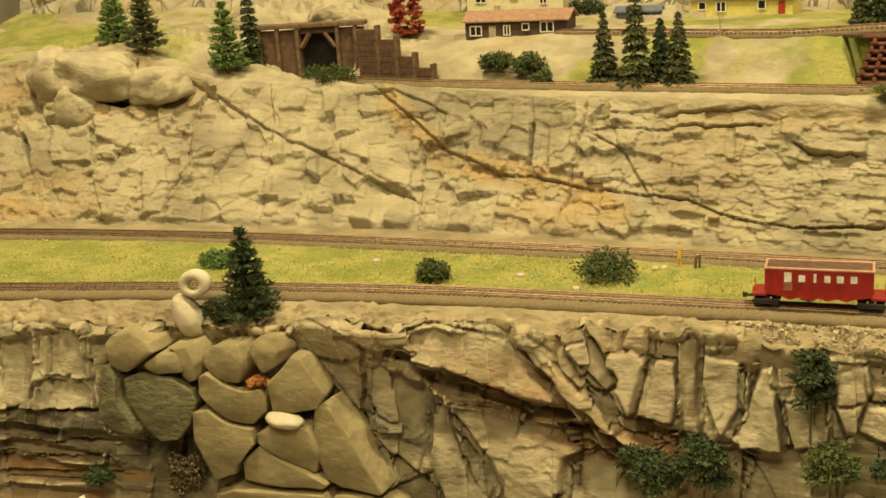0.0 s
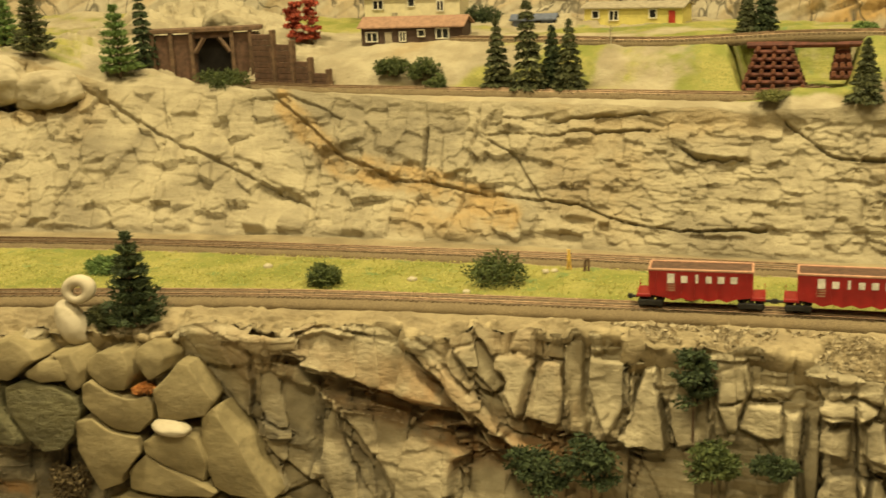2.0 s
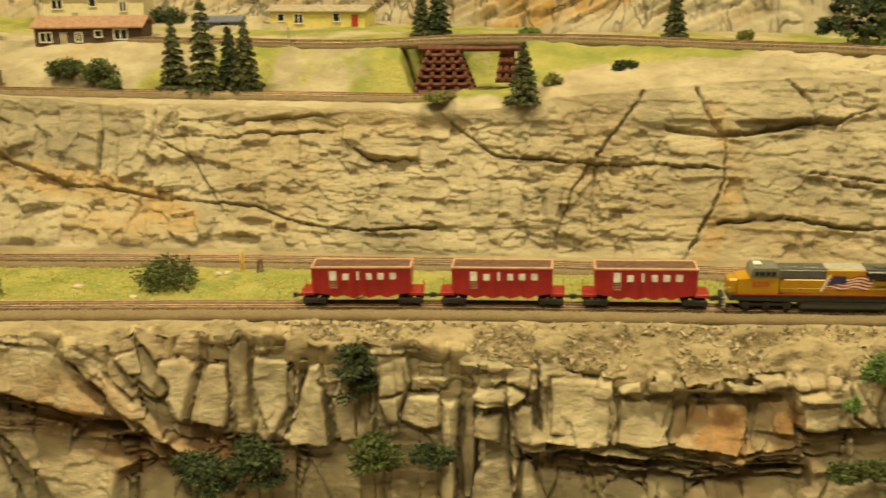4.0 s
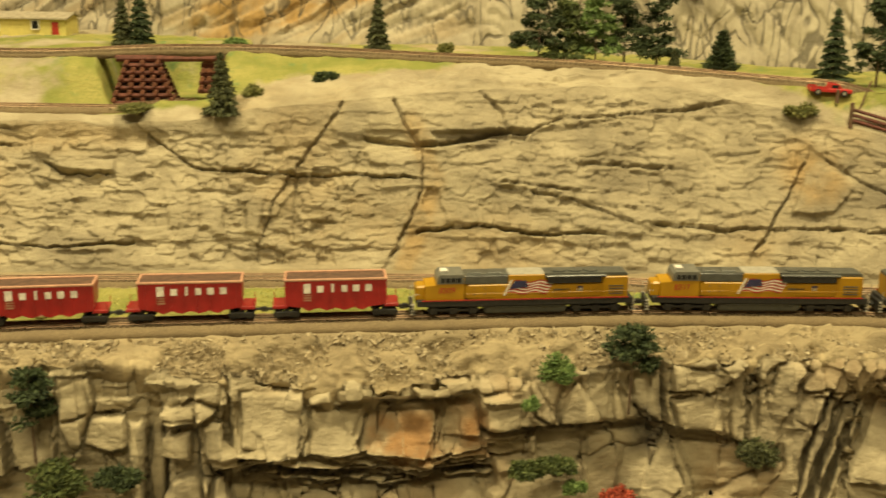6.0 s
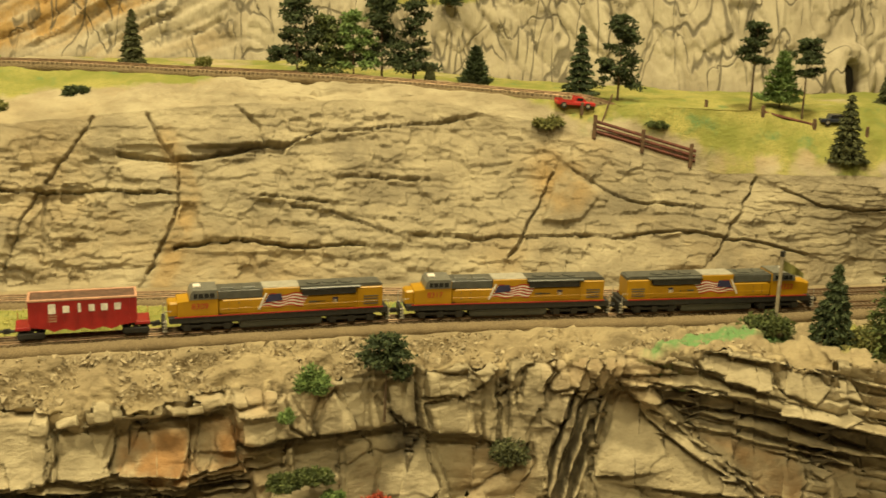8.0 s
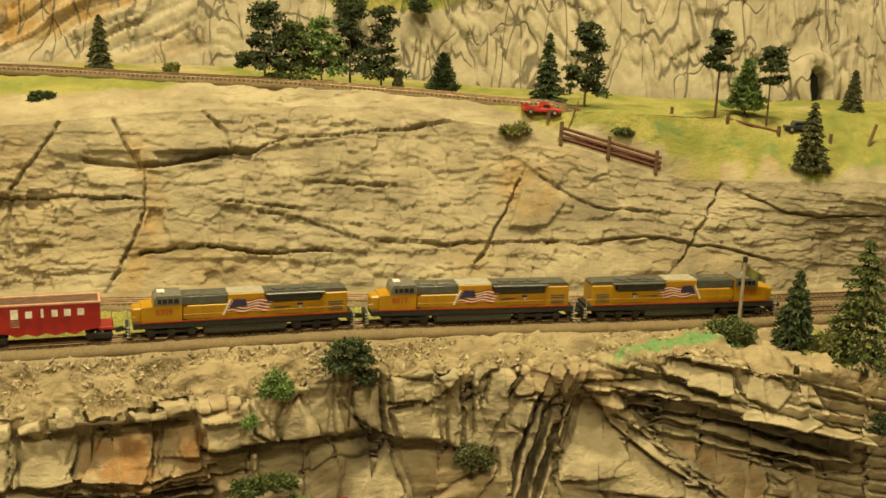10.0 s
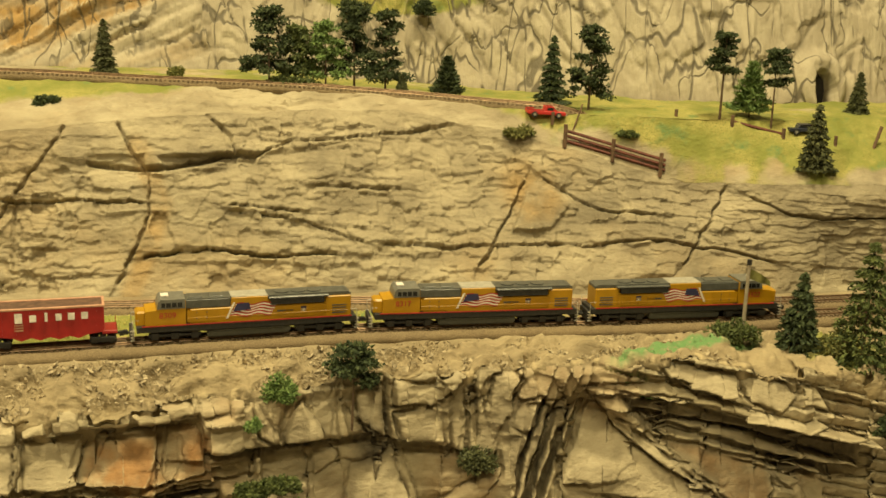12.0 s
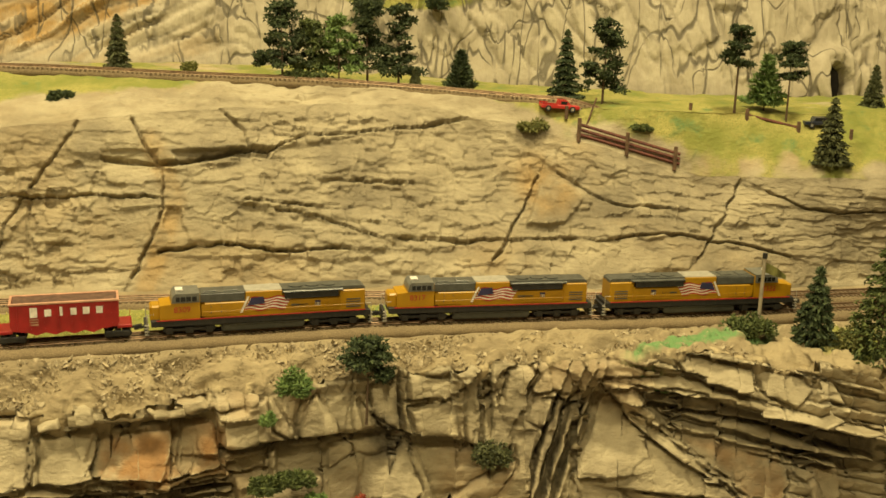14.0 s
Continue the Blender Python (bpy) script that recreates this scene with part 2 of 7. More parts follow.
# joints of the rock: width, depth, line in (x, z)
rear_joint(0.0022, 0.005, (-0.733, 0.117), (-0.704, 0.102), (-0.641, 0.073), (-0.585, 0.056), (-0.532, 0.038), (-0.486, 0.024))
rear_joint(0.0014, 0.005, (-0.647, 0.103), (-0.634, 0.076), (-0.629, 0.041), (-0.622, 0.005))
rear_joint(0.0012, 0.004, (-0.714, 0.105), (-0.715, 0.078), (-0.708, 0.047), (-0.717, 0.027), (-0.714, 0.007))
rear_joint(0.0026, 0.004, (-0.538, 0.104), (-0.502, 0.083), (-0.466, 0.061), (-0.418, 0.045))
rear_joint(0.0016, 0.005, (-0.418, 0.045), (-0.352, 0.039), (-0.293, 0.033), (-0.257, 0.031), (-0.228, 0.021), (-0.200, 0.017), (-0.168, 0.016), (-0.118, 0.019))
rear_joint(0.0010, 0.004, (-0.345, 0.096), (-0.348, 0.079), (-0.353, 0.042), (-0.356, 0.018))
rear_joint(0.0018, 0.005, (-0.339, 0.075), (-0.312, 0.063), (-0.297, 0.044), (-0.288, 0.034))
rear_joint(0.0016, 0.005, (-0.338, 0.079), (-0.287, 0.079), (-0.246, 0.083), (-0.208, 0.084))
rear_joint(0.0012, 0.004, (-0.334, 0.086), (-0.301, 0.091))
rear_joint(0.0012, 0.004, (-0.282, 0.089), (-0.247, 0.092), (-0.209, 0.095))
rear_joint(0.0020, 0.005, (-0.183, 0.073), (-0.172, 0.066), (-0.138, 0.065))
rear_joint(0.0022, 0.006, (-0.819, 0.090), (-0.804, 0.059), (-0.802, 0.049))
rear_joint(0.0014, 0.004, (-0.803, 0.043), (-0.776, 0.009))
rear_joint(0.0060, 0.014, (-0.817, 0.111), (-0.794, 0.105), (-0.774, 0.112))
rear_joint(0.0060, 0.012, (-0.896, 0.074), (-0.874, 0.052))
rear_joint(0.0030, 0.006, (-0.888, 0.140), (-0.892, 0.105), (-0.870, 0.084), (-0.823, 0.091))
rear_joint(0.0020, 0.006, (-0.853, 0.115), (-0.816, 0.108))
rear_joint(0.0030, 0.008, (-0.781, 0.134), (-0.778, 0.114))
rear_joint(0.0050, 0.006, (-0.392, 0.081), (-0.389, 0.053))
rear_joint(0.0012, 0.003, (-0.486, 0.060), (-0.477, 0.014))
rear_joint(0.0012, 0.003, (-0.556, 0.101), (-0.523, 0.104), (-0.469, 0.087))
rear_joint(0.0014, 0.005, (-0.109, 0.092), (-0.075, 0.069), (-0.001, 0.064))
rear_joint(0.0014, 0.005, (-0.005, 0.064), (-0.018, 0.046), (-0.029, 0.015))
rear_joint(0.0012, 0.004, (0.000, 0.069), (0.017, 0.091), (0.034, 0.113))
rear_joint(0.0014, 0.005, (0.000, 0.064), (0.042, 0.065), (0.086, 0.062))
rear_joint(0.0026, 0.005, (0.072, 0.115), (0.080, 0.097), (0.092, 0.081), (0.090, 0.053), (0.080, 0.032), (0.066, 0.009))
rear_joint(0.0040, 0.005, (0.050, 0.089), (0.092, 0.084), (0.117, 0.087), (0.145, 0.093), (0.171, 0.094))
rear_joint(0.0018, 0.005, (0.171, 0.094), (0.195, 0.103), (0.237, 0.104), (0.270, 0.107), (0.322, 0.115))
rear_joint(0.0014, 0.004, (0.140, 0.118), (0.152, 0.107), (0.155, 0.095))
rear_joint(0.0024, 0.007, (0.086, 0.026), (0.132, 0.030), (0.170, 0.024), (0.223, 0.025))
rear_joint(0.0016, 0.004, (0.200, 0.048), (0.242, 0.033))
rear_joint(0.0012, 0.004, (0.149, 0.059), (0.198, 0.054))
rear_joint(0.0012, 0.004, (0.154, 0.055), (0.190, 0.049))
rear_joint(0.0012, 0.004, (0.213, 0.072), (0.277, 0.070))
rear_joint(0.0016, 0.005, (0.260, 0.032), (0.310, 0.031))
rear_joint(0.0012, 0.003, (-0.002, 0.060), (-0.005, 0.022))
rear_joint(0.0020, 0.006, (0.372, 0.078), (0.354, 0.051), (0.328, 0.017))
rear_joint(0.0016, 0.005, (0.388, 0.080), (0.409, 0.066), (0.427, 0.057), (0.468, 0.053))
rear_joint(0.0014, 0.005, (0.267, 0.032), (0.302, 0.030), (0.348, 0.033), (0.393, 0.034), (0.407, 0.032), (0.440, 0.036), (0.475, 0.035), (0.492, 0.032), (0.519, 0.030), (0.552, 0.022))
rear_joint(0.0014, 0.005, (0.526, 0.075), (0.514, 0.056), (0.496, 0.034), (0.481, 0.020))
rear_joint(0.0014, 0.005, (0.544, 0.069), (0.567, 0.058), (0.595, 0.053), (0.645, 0.056))
front_joint(0.0040, 0.009, (-0.334, -0.003), (-0.321, -0.023), (-0.299, -0.047), (-0.275, -0.081), (-0.252, -0.093))
front_joint(0.0100, 0.010, (-0.412, -0.024), (-0.376, -0.036), (-0.335, -0.052), (-0.294, -0.061))
front_joint(0.0024, 0.007, (-0.303, -0.007), (-0.272, -0.042), (-0.261, -0.058), (-0.227, -0.066), (-0.210, -0.070), (-0.159, -0.066))
front_joint(0.0040, 0.006, (-0.280, -0.009), (-0.264, -0.037))
front_joint(0.0022, 0.007, (-0.246, -0.021), (-0.251, -0.057))
front_joint(0.0022, 0.006, (-0.226, -0.008), (-0.225, -0.062))
front_joint(0.0022, 0.006, (-0.212, -0.009), (-0.211, -0.065))
front_joint(0.0022, 0.007, (-0.171, -0.029), (-0.165, -0.051), (-0.158, -0.064))
front_joint(0.0024, 0.006, (-0.140, -0.013), (-0.140, -0.053))
front_joint(0.0018, 0.006, (-0.183, -0.009), (-0.185, -0.049), (-0.192, -0.065))
front_joint(0.0028, 0.007, (-0.384, -0.048), (-0.366, -0.069), (-0.344, -0.097))
front_joint(0.0024, 0.006, (-0.292, -0.101), (-0.291, -0.087), (-0.277, -0.083))
front_joint(0.0050, 0.010, (-0.628, -0.013), (-0.625, -0.054), (-0.616, -0.092))
front_joint(0.0050, 0.010, (-0.697, -0.071), (-0.622, -0.073))
front_joint(0.0024, 0.007, (-0.697, -0.082), (-0.648, -0.087), (-0.615, -0.090))
front_joint(0.0024, 0.006, (-0.697, -0.095), (-0.618, -0.097))
front_joint(0.0020, 0.006, (-0.697, -0.107), (-0.619, -0.108))
front_joint(0.0020, 0.006, (-0.696, -0.119), (-0.619, -0.119))
front_joint(0.0018, 0.006, (-0.434, -0.032), (-0.435, -0.062))
front_joint(0.0020, 0.007, (-0.386, -0.042), (-0.385, -0.093))
front_joint(0.0050, 0.008, (-0.446, -0.062), (-0.416, -0.092), (-0.382, -0.116))
front_joint(0.0020, 0.005, (-0.661, -0.018), (-0.663, -0.061))
front_joint(0.0060, 0.012, (-0.039, -0.030), (-0.039, -0.066))
front_joint(0.0034, 0.012, (-0.032, -0.063), (0.000, -0.064), (0.033, -0.065), (0.083, -0.068), (0.119, -0.063))
front_joint(0.0026, 0.012, (-0.032, -0.069), (0.000, -0.071), (0.071, -0.076))
front_joint(0.0030, 0.012, (-0.028, -0.077), (0.000, -0.079), (0.036, -0.082), (0.071, -0.083))
front_joint(0.0026, 0.010, (0.086, -0.073), (0.119, -0.070))
front_joint(0.0026, 0.010, (0.083, -0.082), (0.119, -0.078))
front_joint(0.0050, 0.010, (0.111, -0.054), (0.152, -0.051), (0.189, -0.051))
front_joint(0.0026, 0.007, (0.044, -0.036), (0.036, -0.062))
front_joint(0.0026, 0.008, (0.084, -0.037), (0.081, -0.065))
front_joint(0.0070, 0.009, (0.041, -0.034), (0.073, -0.033), (0.106, -0.034))
front_joint(0.0040, 0.010, (0.109, -0.029), (0.112, -0.065))
front_joint(0.0030, 0.009, (0.222, -0.014), (0.222, -0.051), (0.260, -0.059))
front_joint(0.0030, 0.007, (0.205, -0.040), (0.213, -0.051), (0.222, -0.053))
front_joint(0.0030, 0.010, (-0.077, -0.042), (-0.075, -0.091))
front_joint(0.0024, 0.008, (-0.087, -0.048), (-0.089, -0.091))
front_joint(0.0030, 0.010, (-0.058, -0.035), (-0.054, -0.091))
front_joint(0.0020, 0.006, (0.005, -0.024), (0.002, -0.059))
front_joint(0.0020, 0.006, (-0.015, -0.065), (-0.005, -0.092))
front_joint(0.0026, 0.008, (0.345, -0.020), (0.330, -0.068), (0.329, -0.083), (0.346, -0.080))
front_joint(0.0030, 0.008, (0.345, -0.021), (0.363, -0.046), (0.390, -0.066), (0.419, -0.083))
front_joint(0.0042, 0.010, (0.377, -0.025), (0.421, -0.030), (0.466, -0.041), (0.525, -0.057))
front_joint(0.0046, 0.010, (0.370, -0.033), (0.413, -0.040), (0.450, -0.046), (0.504, -0.065))
front_joint(0.0026, 0.007, (0.373, -0.007), (0.402, -0.012), (0.431, -0.024))
front_joint(0.0018, 0.006, (0.437, 0.000), (0.433, -0.022))
front_joint(0.0034, 0.010, (0.322, -0.027), (0.303, -0.079))
front_joint(0.0030, 0.010, (0.331, -0.024), (0.310, -0.084))
front_joint(0.0026, 0.009, (0.338, -0.023), (0.318, -0.086))
front_joint(0.0026, 0.008, (0.310, -0.009), (0.299, -0.034))
front_joint(0.0024, 0.007, (0.280, -0.009), (0.280, -0.054))
front_joint(0.0020, 0.006, (0.400, -0.000), (0.435, -0.005), (0.471, -0.012), (0.536, -0.032))
front_joint(0.0016, 0.005, (0.456, -0.009), (0.454, -0.021))
front_joint(0.0018, 0.005, (0.487, -0.018), (0.485, -0.028))

# hollows between the blocks: dark stain, with their shade put into the colour
rock_block("front", -0.008, 0, 0, (-0.037, -0.063), (0.0394, -0.0703), (0.087, -0.0719), (0.1191, -0.0675), (0.1221, -0.0885), (0.0396, -0.0899), (-0.0354, -0.0843), stain_shade=0.9)
rock_block("front", -0.003, 0, 0, (-0.0974, -0.0411), (-0.0378, -0.0415), (-0.0383, -0.1027), (-0.0987, -0.1023), stain_shade=0.5)
rock_block("front", -0.008, 0, 0, (0.1086, -0.0513), (0.1841, -0.0477), (0.263, -0.0582), (0.2634, -0.0651), (0.1844, -0.0553), (0.1105, -0.0599), stain_shade=0.9)
rock_block("front", -0.008, 0, 0, (0.0391, -0.0315), (0.1081, -0.0296), (0.1083, -0.0385), (0.0409, -0.038), stain_shade=0.9)
rock_block("front", -0.007, 0, 0, (-0.0384, -0.0329), (-0.0323, -0.033), (-0.0326, -0.0676), (-0.038, -0.0675), stain_shade=0.7)
rock_block("front", -0.006, 0, 0, (0.3645, -0.0238), (0.3909, -0.0222), (0.5289, -0.0506), (0.5304, -0.0814), (0.4979, -0.0788), (0.4194, -0.058), (0.3713, -0.0397), stain_shade=0.75)
rock_block("front", -0.005, 0, 0, (0.3116, -0.0327), (0.3456, -0.0252), (0.3387, -0.0586), (0.3205, -0.1005), (0.3032, -0.101), stain_shade=0.6)
# flat-faced blocks of the rock
# deep hollow under the cap boulders, its shade put into the colour
rock_block("rear", -0.030, 0, 0.2, (-0.822, 0.115), (-0.760, 0.118), (-0.752, 0.108), (-0.790, 0.098), (-0.815, 0.102), stain_shade=0.8, soften=0.004)
rock_block("front", 0.003, 0.05, -0.1, (-0.668, -0.0164), (-0.6381, -0.0155), (-0.6343, -0.0224), (-0.6318, -0.0468), (-0.6363, -0.0501), (-0.664, -0.0472), (-0.6679, -0.0431))
rock_block("front", 0.001, 0.1, -0.15, (-0.6664, -0.0505), (-0.6448, -0.049), (-0.6305, -0.059), (-0.6315, -0.0735), (-0.6592, -0.0699), (-0.6674, -0.0638))
rock_block("front", 0.002, -0.05, -0.1, (-0.6984, -0.0226), (-0.6724, -0.0185), (-0.6709, -0.0431), (-0.6765, -0.0701), (-0.7023, -0.0683))
rock_block("front", -0.001, 0, -0.3, (-0.7035, -0.0818), (-0.6539, -0.0852), (-0.6568, -0.0949), (-0.7043, -0.0915), stain_shade=0.3)
rock_block("front", -0.001, 0, -0.3, (-0.6527, -0.0864), (-0.6218, -0.0886), (-0.5837, -0.0987), (-0.5862, -0.105), (-0.6229, -0.1044), (-0.6548, -0.097), stain_shade=0.3)
rock_block("front", -0.002, 0, -0.2, (-0.7047, -0.0958), (-0.625, -0.1045), (-0.6254, -0.1104), (-0.7054, -0.1043), stain_shade=0.3, warm=0.3)
rock_block("front", 0, 0, -0.3, (-0.7057, -0.1073), (-0.6452, -0.1135), (-0.5869, -0.1154), (-0.589, -0.1289), (-0.6416, -0.124), (-0.7071, -0.1244), warm=0.9)
rock_block("front", 0.002, 0, -0.3, (-0.7076, -0.13), (-0.59, -0.1323), (-0.5907, -0.1428), (-0.7091, -0.1473), warm=0.8)
rock_block("front", 0.005, -0.15, -0.1, (-0.6279, -0.0223), (-0.6129, -0.0201), (-0.615, -0.0383), (-0.6209, -0.063), (-0.6258, -0.0713), (-0.6284, -0.0467))
rock_block("front", 0.003, 0.1, -0.15, (-0.4661, -0.0338), (-0.4445, -0.0351), (-0.433, -0.0444), (-0.4356, -0.0657), (-0.4414, -0.064), (-0.4605, -0.0434))
rock_block("front", 0.004, 0, -0.18, (-0.4019, -0.0105), (-0.3818, -0.0045), (-0.3517, -0.0105), (-0.3349, -0.0162), (-0.3184, -0.0306), (-0.3019, -0.0478), (-0.2965, -0.0554), (-0.3111, -0.0529), (-0.3521, -0.0462), (-0.3861, -0.0294), (-0.4059, -0.0189), soften=0.005, warm=0.25)
rock_block("front", 0.003, -0.15, -0.15, (-0.4328, -0.0367), (-0.419, -0.0323), (-0.3903, -0.0462), (-0.3902, -0.0807), (-0.4103, -0.0723), (-0.4334, -0.0579))
rock_block("front", 0.001, 0.1, -0.2, (-0.434, -0.0793), (-0.4105, -0.08), (-0.3892, -0.0883), (-0.3934, -0.1042), (-0.4093, -0.1132))
rock_block("front", 0.005, 0.06, -0.12, (-0.3712, -0.0565), (-0.3409, -0.0638), (-0.2964, -0.075), (-0.2855, -0.0832), (-0.2946, -0.0878), (-0.2964, -0.1105), (-0.3338, -0.1239), (-0.3451, -0.1039), (-0.3602, -0.0861), (-0.3715, -0.0717), soften=0.004)
rock_block("front", 0.002, 0.2, -0.1, (-0.3877, -0.0499), (-0.375, -0.0529), (-0.3734, -0.0718), (-0.3604, -0.1053), (-0.3453, -0.1271), (-0.3724, -0.1298), (-0.3818, -0.1072), (-0.3884, -0.0883))
rock_block("front", 0.001, -0.1, -0.2, (-0.292, -0.095), (-0.2782, -0.088), (-0.2567, -0.0987), (-0.2529, -0.1149), (-0.2934, -0.1196))
# undercut channel: shadow band painted in along with a brown wash
rock_block("front", -0.009, 0, -0.1, (-0.4091, -0.0213), (-0.3862, -0.0335), (-0.3521, -0.0492), (-0.2965, -0.0584), (-0.2747, -0.0719), (-0.2462, -0.0847), (-0.2531, -0.0983), (-0.2783, -0.0825), (-0.2964, -0.0724), (-0.3409, -0.0611), (-0.3712, -0.0538), (-0.3895, -0.0462), stain_shade=0.8, warm=0.5, soften=0.003)
rock_block("front", 0.004, 0.15, -0.1, (-0.3312, -0.0153), (-0.311, -0.0192), (-0.2965, -0.0328), (-0.2605, -0.068), (-0.2325, -0.0749), (-0.2498, -0.0807), (-0.2748, -0.0657), (-0.2965, -0.0474), (-0.311, -0.0301), warm=0.3)
rock_block("front", 0, -0.3, -0.1, (-0.2983, -0.0155), (-0.2787, -0.01), (-0.2626, -0.0375), (-0.2731, -0.0455), (-0.2792, -0.0424))
rock_block("front", 0.004, 0.1, -0.12, (-0.2698, -0.0194), (-0.2541, -0.0155), (-0.2436, -0.0218), (-0.2486, -0.0363), (-0.2536, -0.0583), (-0.2671, -0.0414), (-0.2626, -0.0339))
rock_block("front", 0.006, -0.1, -0.12, (-0.2463, -0.0255), (-0.2385, -0.0207), (-0.2282, -0.0206), (-0.2268, -0.0416), (-0.2293, -0.0596), (-0.2518, -0.0563), (-0.2496, -0.0436))
rock_block("front", -0.001, 0.05, -0.05, (-0.2251, -0.0082), (-0.215, -0.0075), (-0.2152, -0.0476), (-0.2121, -0.0667), (-0.224, -0.0644), warm=0.3)
rock_block("front", 0.005, -0.1, -0.12, (-0.2115, -0.0165), (-0.1868, -0.0173), (-0.1893, -0.0451), (-0.1987, -0.0653), (-0.2092, -0.047), (-0.2125, -0.0333))
rock_block("front", 0.008, 0.25, -0.12, (-0.186, -0.0448), (-0.1786, -0.0201), (-0.1713, -0.0177), (-0.1646, -0.0564), (-0.1625, -0.07), (-0.1886, -0.0713), (-0.1921, -0.0636))
rock_block("front", -0.002, 0, -0.05, (-0.1641, -0.0409), (-0.1479, -0.0342), (-0.1386, -0.0333), (-0.1374, -0.0636), (-0.1588, -0.0661))
rock_block("front", 0.004, -0.1, -0.12, (-0.1363, -0.0131), (-0.1179, -0.0148), (-0.1157, -0.0311), (-0.1283, -0.0592), (-0.1368, -0.0399))
rock_block("front", 0.004, -0.1, -0.15, (-0.1338, -0.0187), (-0.1219, -0.0153), (-0.1185, -0.0359), (-0.1354, -0.0386))
rock_block("front", 0.003, 0.2, -0.12, (-0.1202, -0.0393), (-0.099, -0.0366), (-0.0977, -0.0567), (-0.1063, -0.0601), (-0.1247, -0.0549))
rock_block("front", 0.005, -0.25, -0.08, (-0.0968, -0.0428), (-0.0883, -0.0401), (-0.086, -0.0602), (-0.0898, -0.0812), (-0.0868, -0.1024), (-0.098, -0.1023))
rock_block("front", 0.006, 0.2, -0.08, (-0.084, -0.0436), (-0.0755, -0.0402), (-0.0751, -0.0568), (-0.0779, -0.1024), (-0.0844, -0.1024), (-0.0867, -0.0812))
rock_block("front", 0.009, -0.1, -0.12, (-0.0736, -0.0482), (-0.0605, -0.0465), (-0.0607, -0.0674), (-0.0732, -0.062))
rock_block("front", 0.01, 0.1, -0.12, (-0.0727, -0.076), (-0.0591, -0.0726), (-0.049, -0.0779), (-0.0544, -0.1026), (-0.0748, -0.1024))
rock_block("front", 0.009, 0.15, -0.1, (-0.0547, -0.0438), (-0.0435, -0.0422), (-0.0393, -0.064), (-0.0387, -0.071), (-0.0489, -0.0737), (-0.0535, -0.0604))
rock_block("front", 0.011, 0, -0.35, (-0.0737, -0.0326), (-0.0552, -0.0293), (-0.0452, -0.0363), (-0.0554, -0.0431), (-0.0722, -0.0447))
rock_block("front", 0.007, 0.2, -0.1, (-0.0479, -0.0762), (-0.0394, -0.0745), (-0.039, -0.1026), (-0.0513, -0.1026))
rock_block("front", 0.004, -0.05, -0.05, (-0.0316, -0.0261), (0.0054, -0.0256), (0.0044, -0.0615), (-0.0319, -0.0589), (-0.0334, -0.0433))
rock_block("front", 0.007, -0.1, -0.05, (0.0074, -0.0304), (0.0205, -0.0246), (0.0223, -0.0332), (0.0074, -0.0355))
rock_block("front", 0.007, 0.05, -0.05, (0.0239, -0.0229), (0.039, -0.0212), (0.0408, -0.0332), (0.025, -0.0325))
rock_block("front", 0.001, 0, -0.05, (0.0081, -0.0386), (0.0408, -0.0373), (0.0369, -0.047), (0.0302, -0.0661), (0.0081, -0.0625))
rock_block("front", 0.002, 0.1, -0.1, (0.0442, -0.0387), (0.0824, -0.0387), (0.0842, -0.0469), (0.0761, -0.0671), (0.036, -0.0661), warm=0.9)
rock_block("front", 0, 0.1, -0.1, (0.0892, -0.04), (0.0959, -0.0417), (0.0968, -0.0538), (0.0903, -0.0677), (0.0842, -0.0671), warm=0.5)
rock_block("front", 0.008, 0, -0.15, (0.0677, -0.0229), (0.1029, -0.0211), (0.1065, -0.0313), (0.0729, -0.0332))
rock_block("front", 0.008, 0, -0.12, (0.0431, -0.0236), (0.0643, -0.0219), (0.0654, -0.0325), (0.0442, -0.0332))
rock_block("front", 0.005, 0, -0.4, (-0.0353, -0.0665), (-0.0081, -0.0649), (0.0394, -0.0717), (0.0871, -0.074), (0.0854, -0.0765), (0.0395, -0.0755), (-0.0082, -0.0698), (-0.0353, -0.071))
rock_block("front", 0.006, 0, -0.3, (-0.0354, -0.077), (-0.0116, -0.0736), (0.0327, -0.0797), (0.0736, -0.0825), (0.0737, -0.0863), (0.0327, -0.0846), (-0.0116, -0.0789), (-0.032, -0.0801))
rock_block("front", 0.005, 0, -0.4, (0.0912, -0.0754), (0.1141, -0.07), (0.1183, -0.0731), (0.0939, -0.0775))
rock_block("front", 0.005, 0, -0.4, (0.0872, -0.0824), (0.1187, -0.0787), (0.1199, -0.0829), (0.0863, -0.0863))
rock_block("front", 0.01, -0.1, -0.06, (0.1091, -0.0303), (0.1332, -0.0267), (0.1381, -0.0218), (0.1421, -0.0431), (0.1506, -0.0482), (0.1491, -0.0527), (0.1222, -0.0547), (0.1096, -0.0502), soften=0.004)
rock_block("front", 0.007, 0.3, -0.1, (0.1572, -0.0429), (0.1666, -0.0263), (0.1699, -0.0239), (0.1735, -0.0324), (0.1791, -0.0488), (0.1574, -0.0509))
rock_block("front", -0.001, 0.1, -0.05, (0.2022, -0.0222), (0.2217, -0.0183), (0.2235, -0.0546), (0.22, -0.0512), (0.206, -0.0412))
rock_block("front", 0.002, 0, -0.06, (0.2265, -0.0363), (0.2568, -0.0344), (0.258, -0.0553), (0.2307, -0.0534))
rock_block("front", 0.004, 0, -0.12, (0.2255, -0.0148), (0.2561, -0.0208), (0.2567, -0.0317), (0.2263, -0.0312))
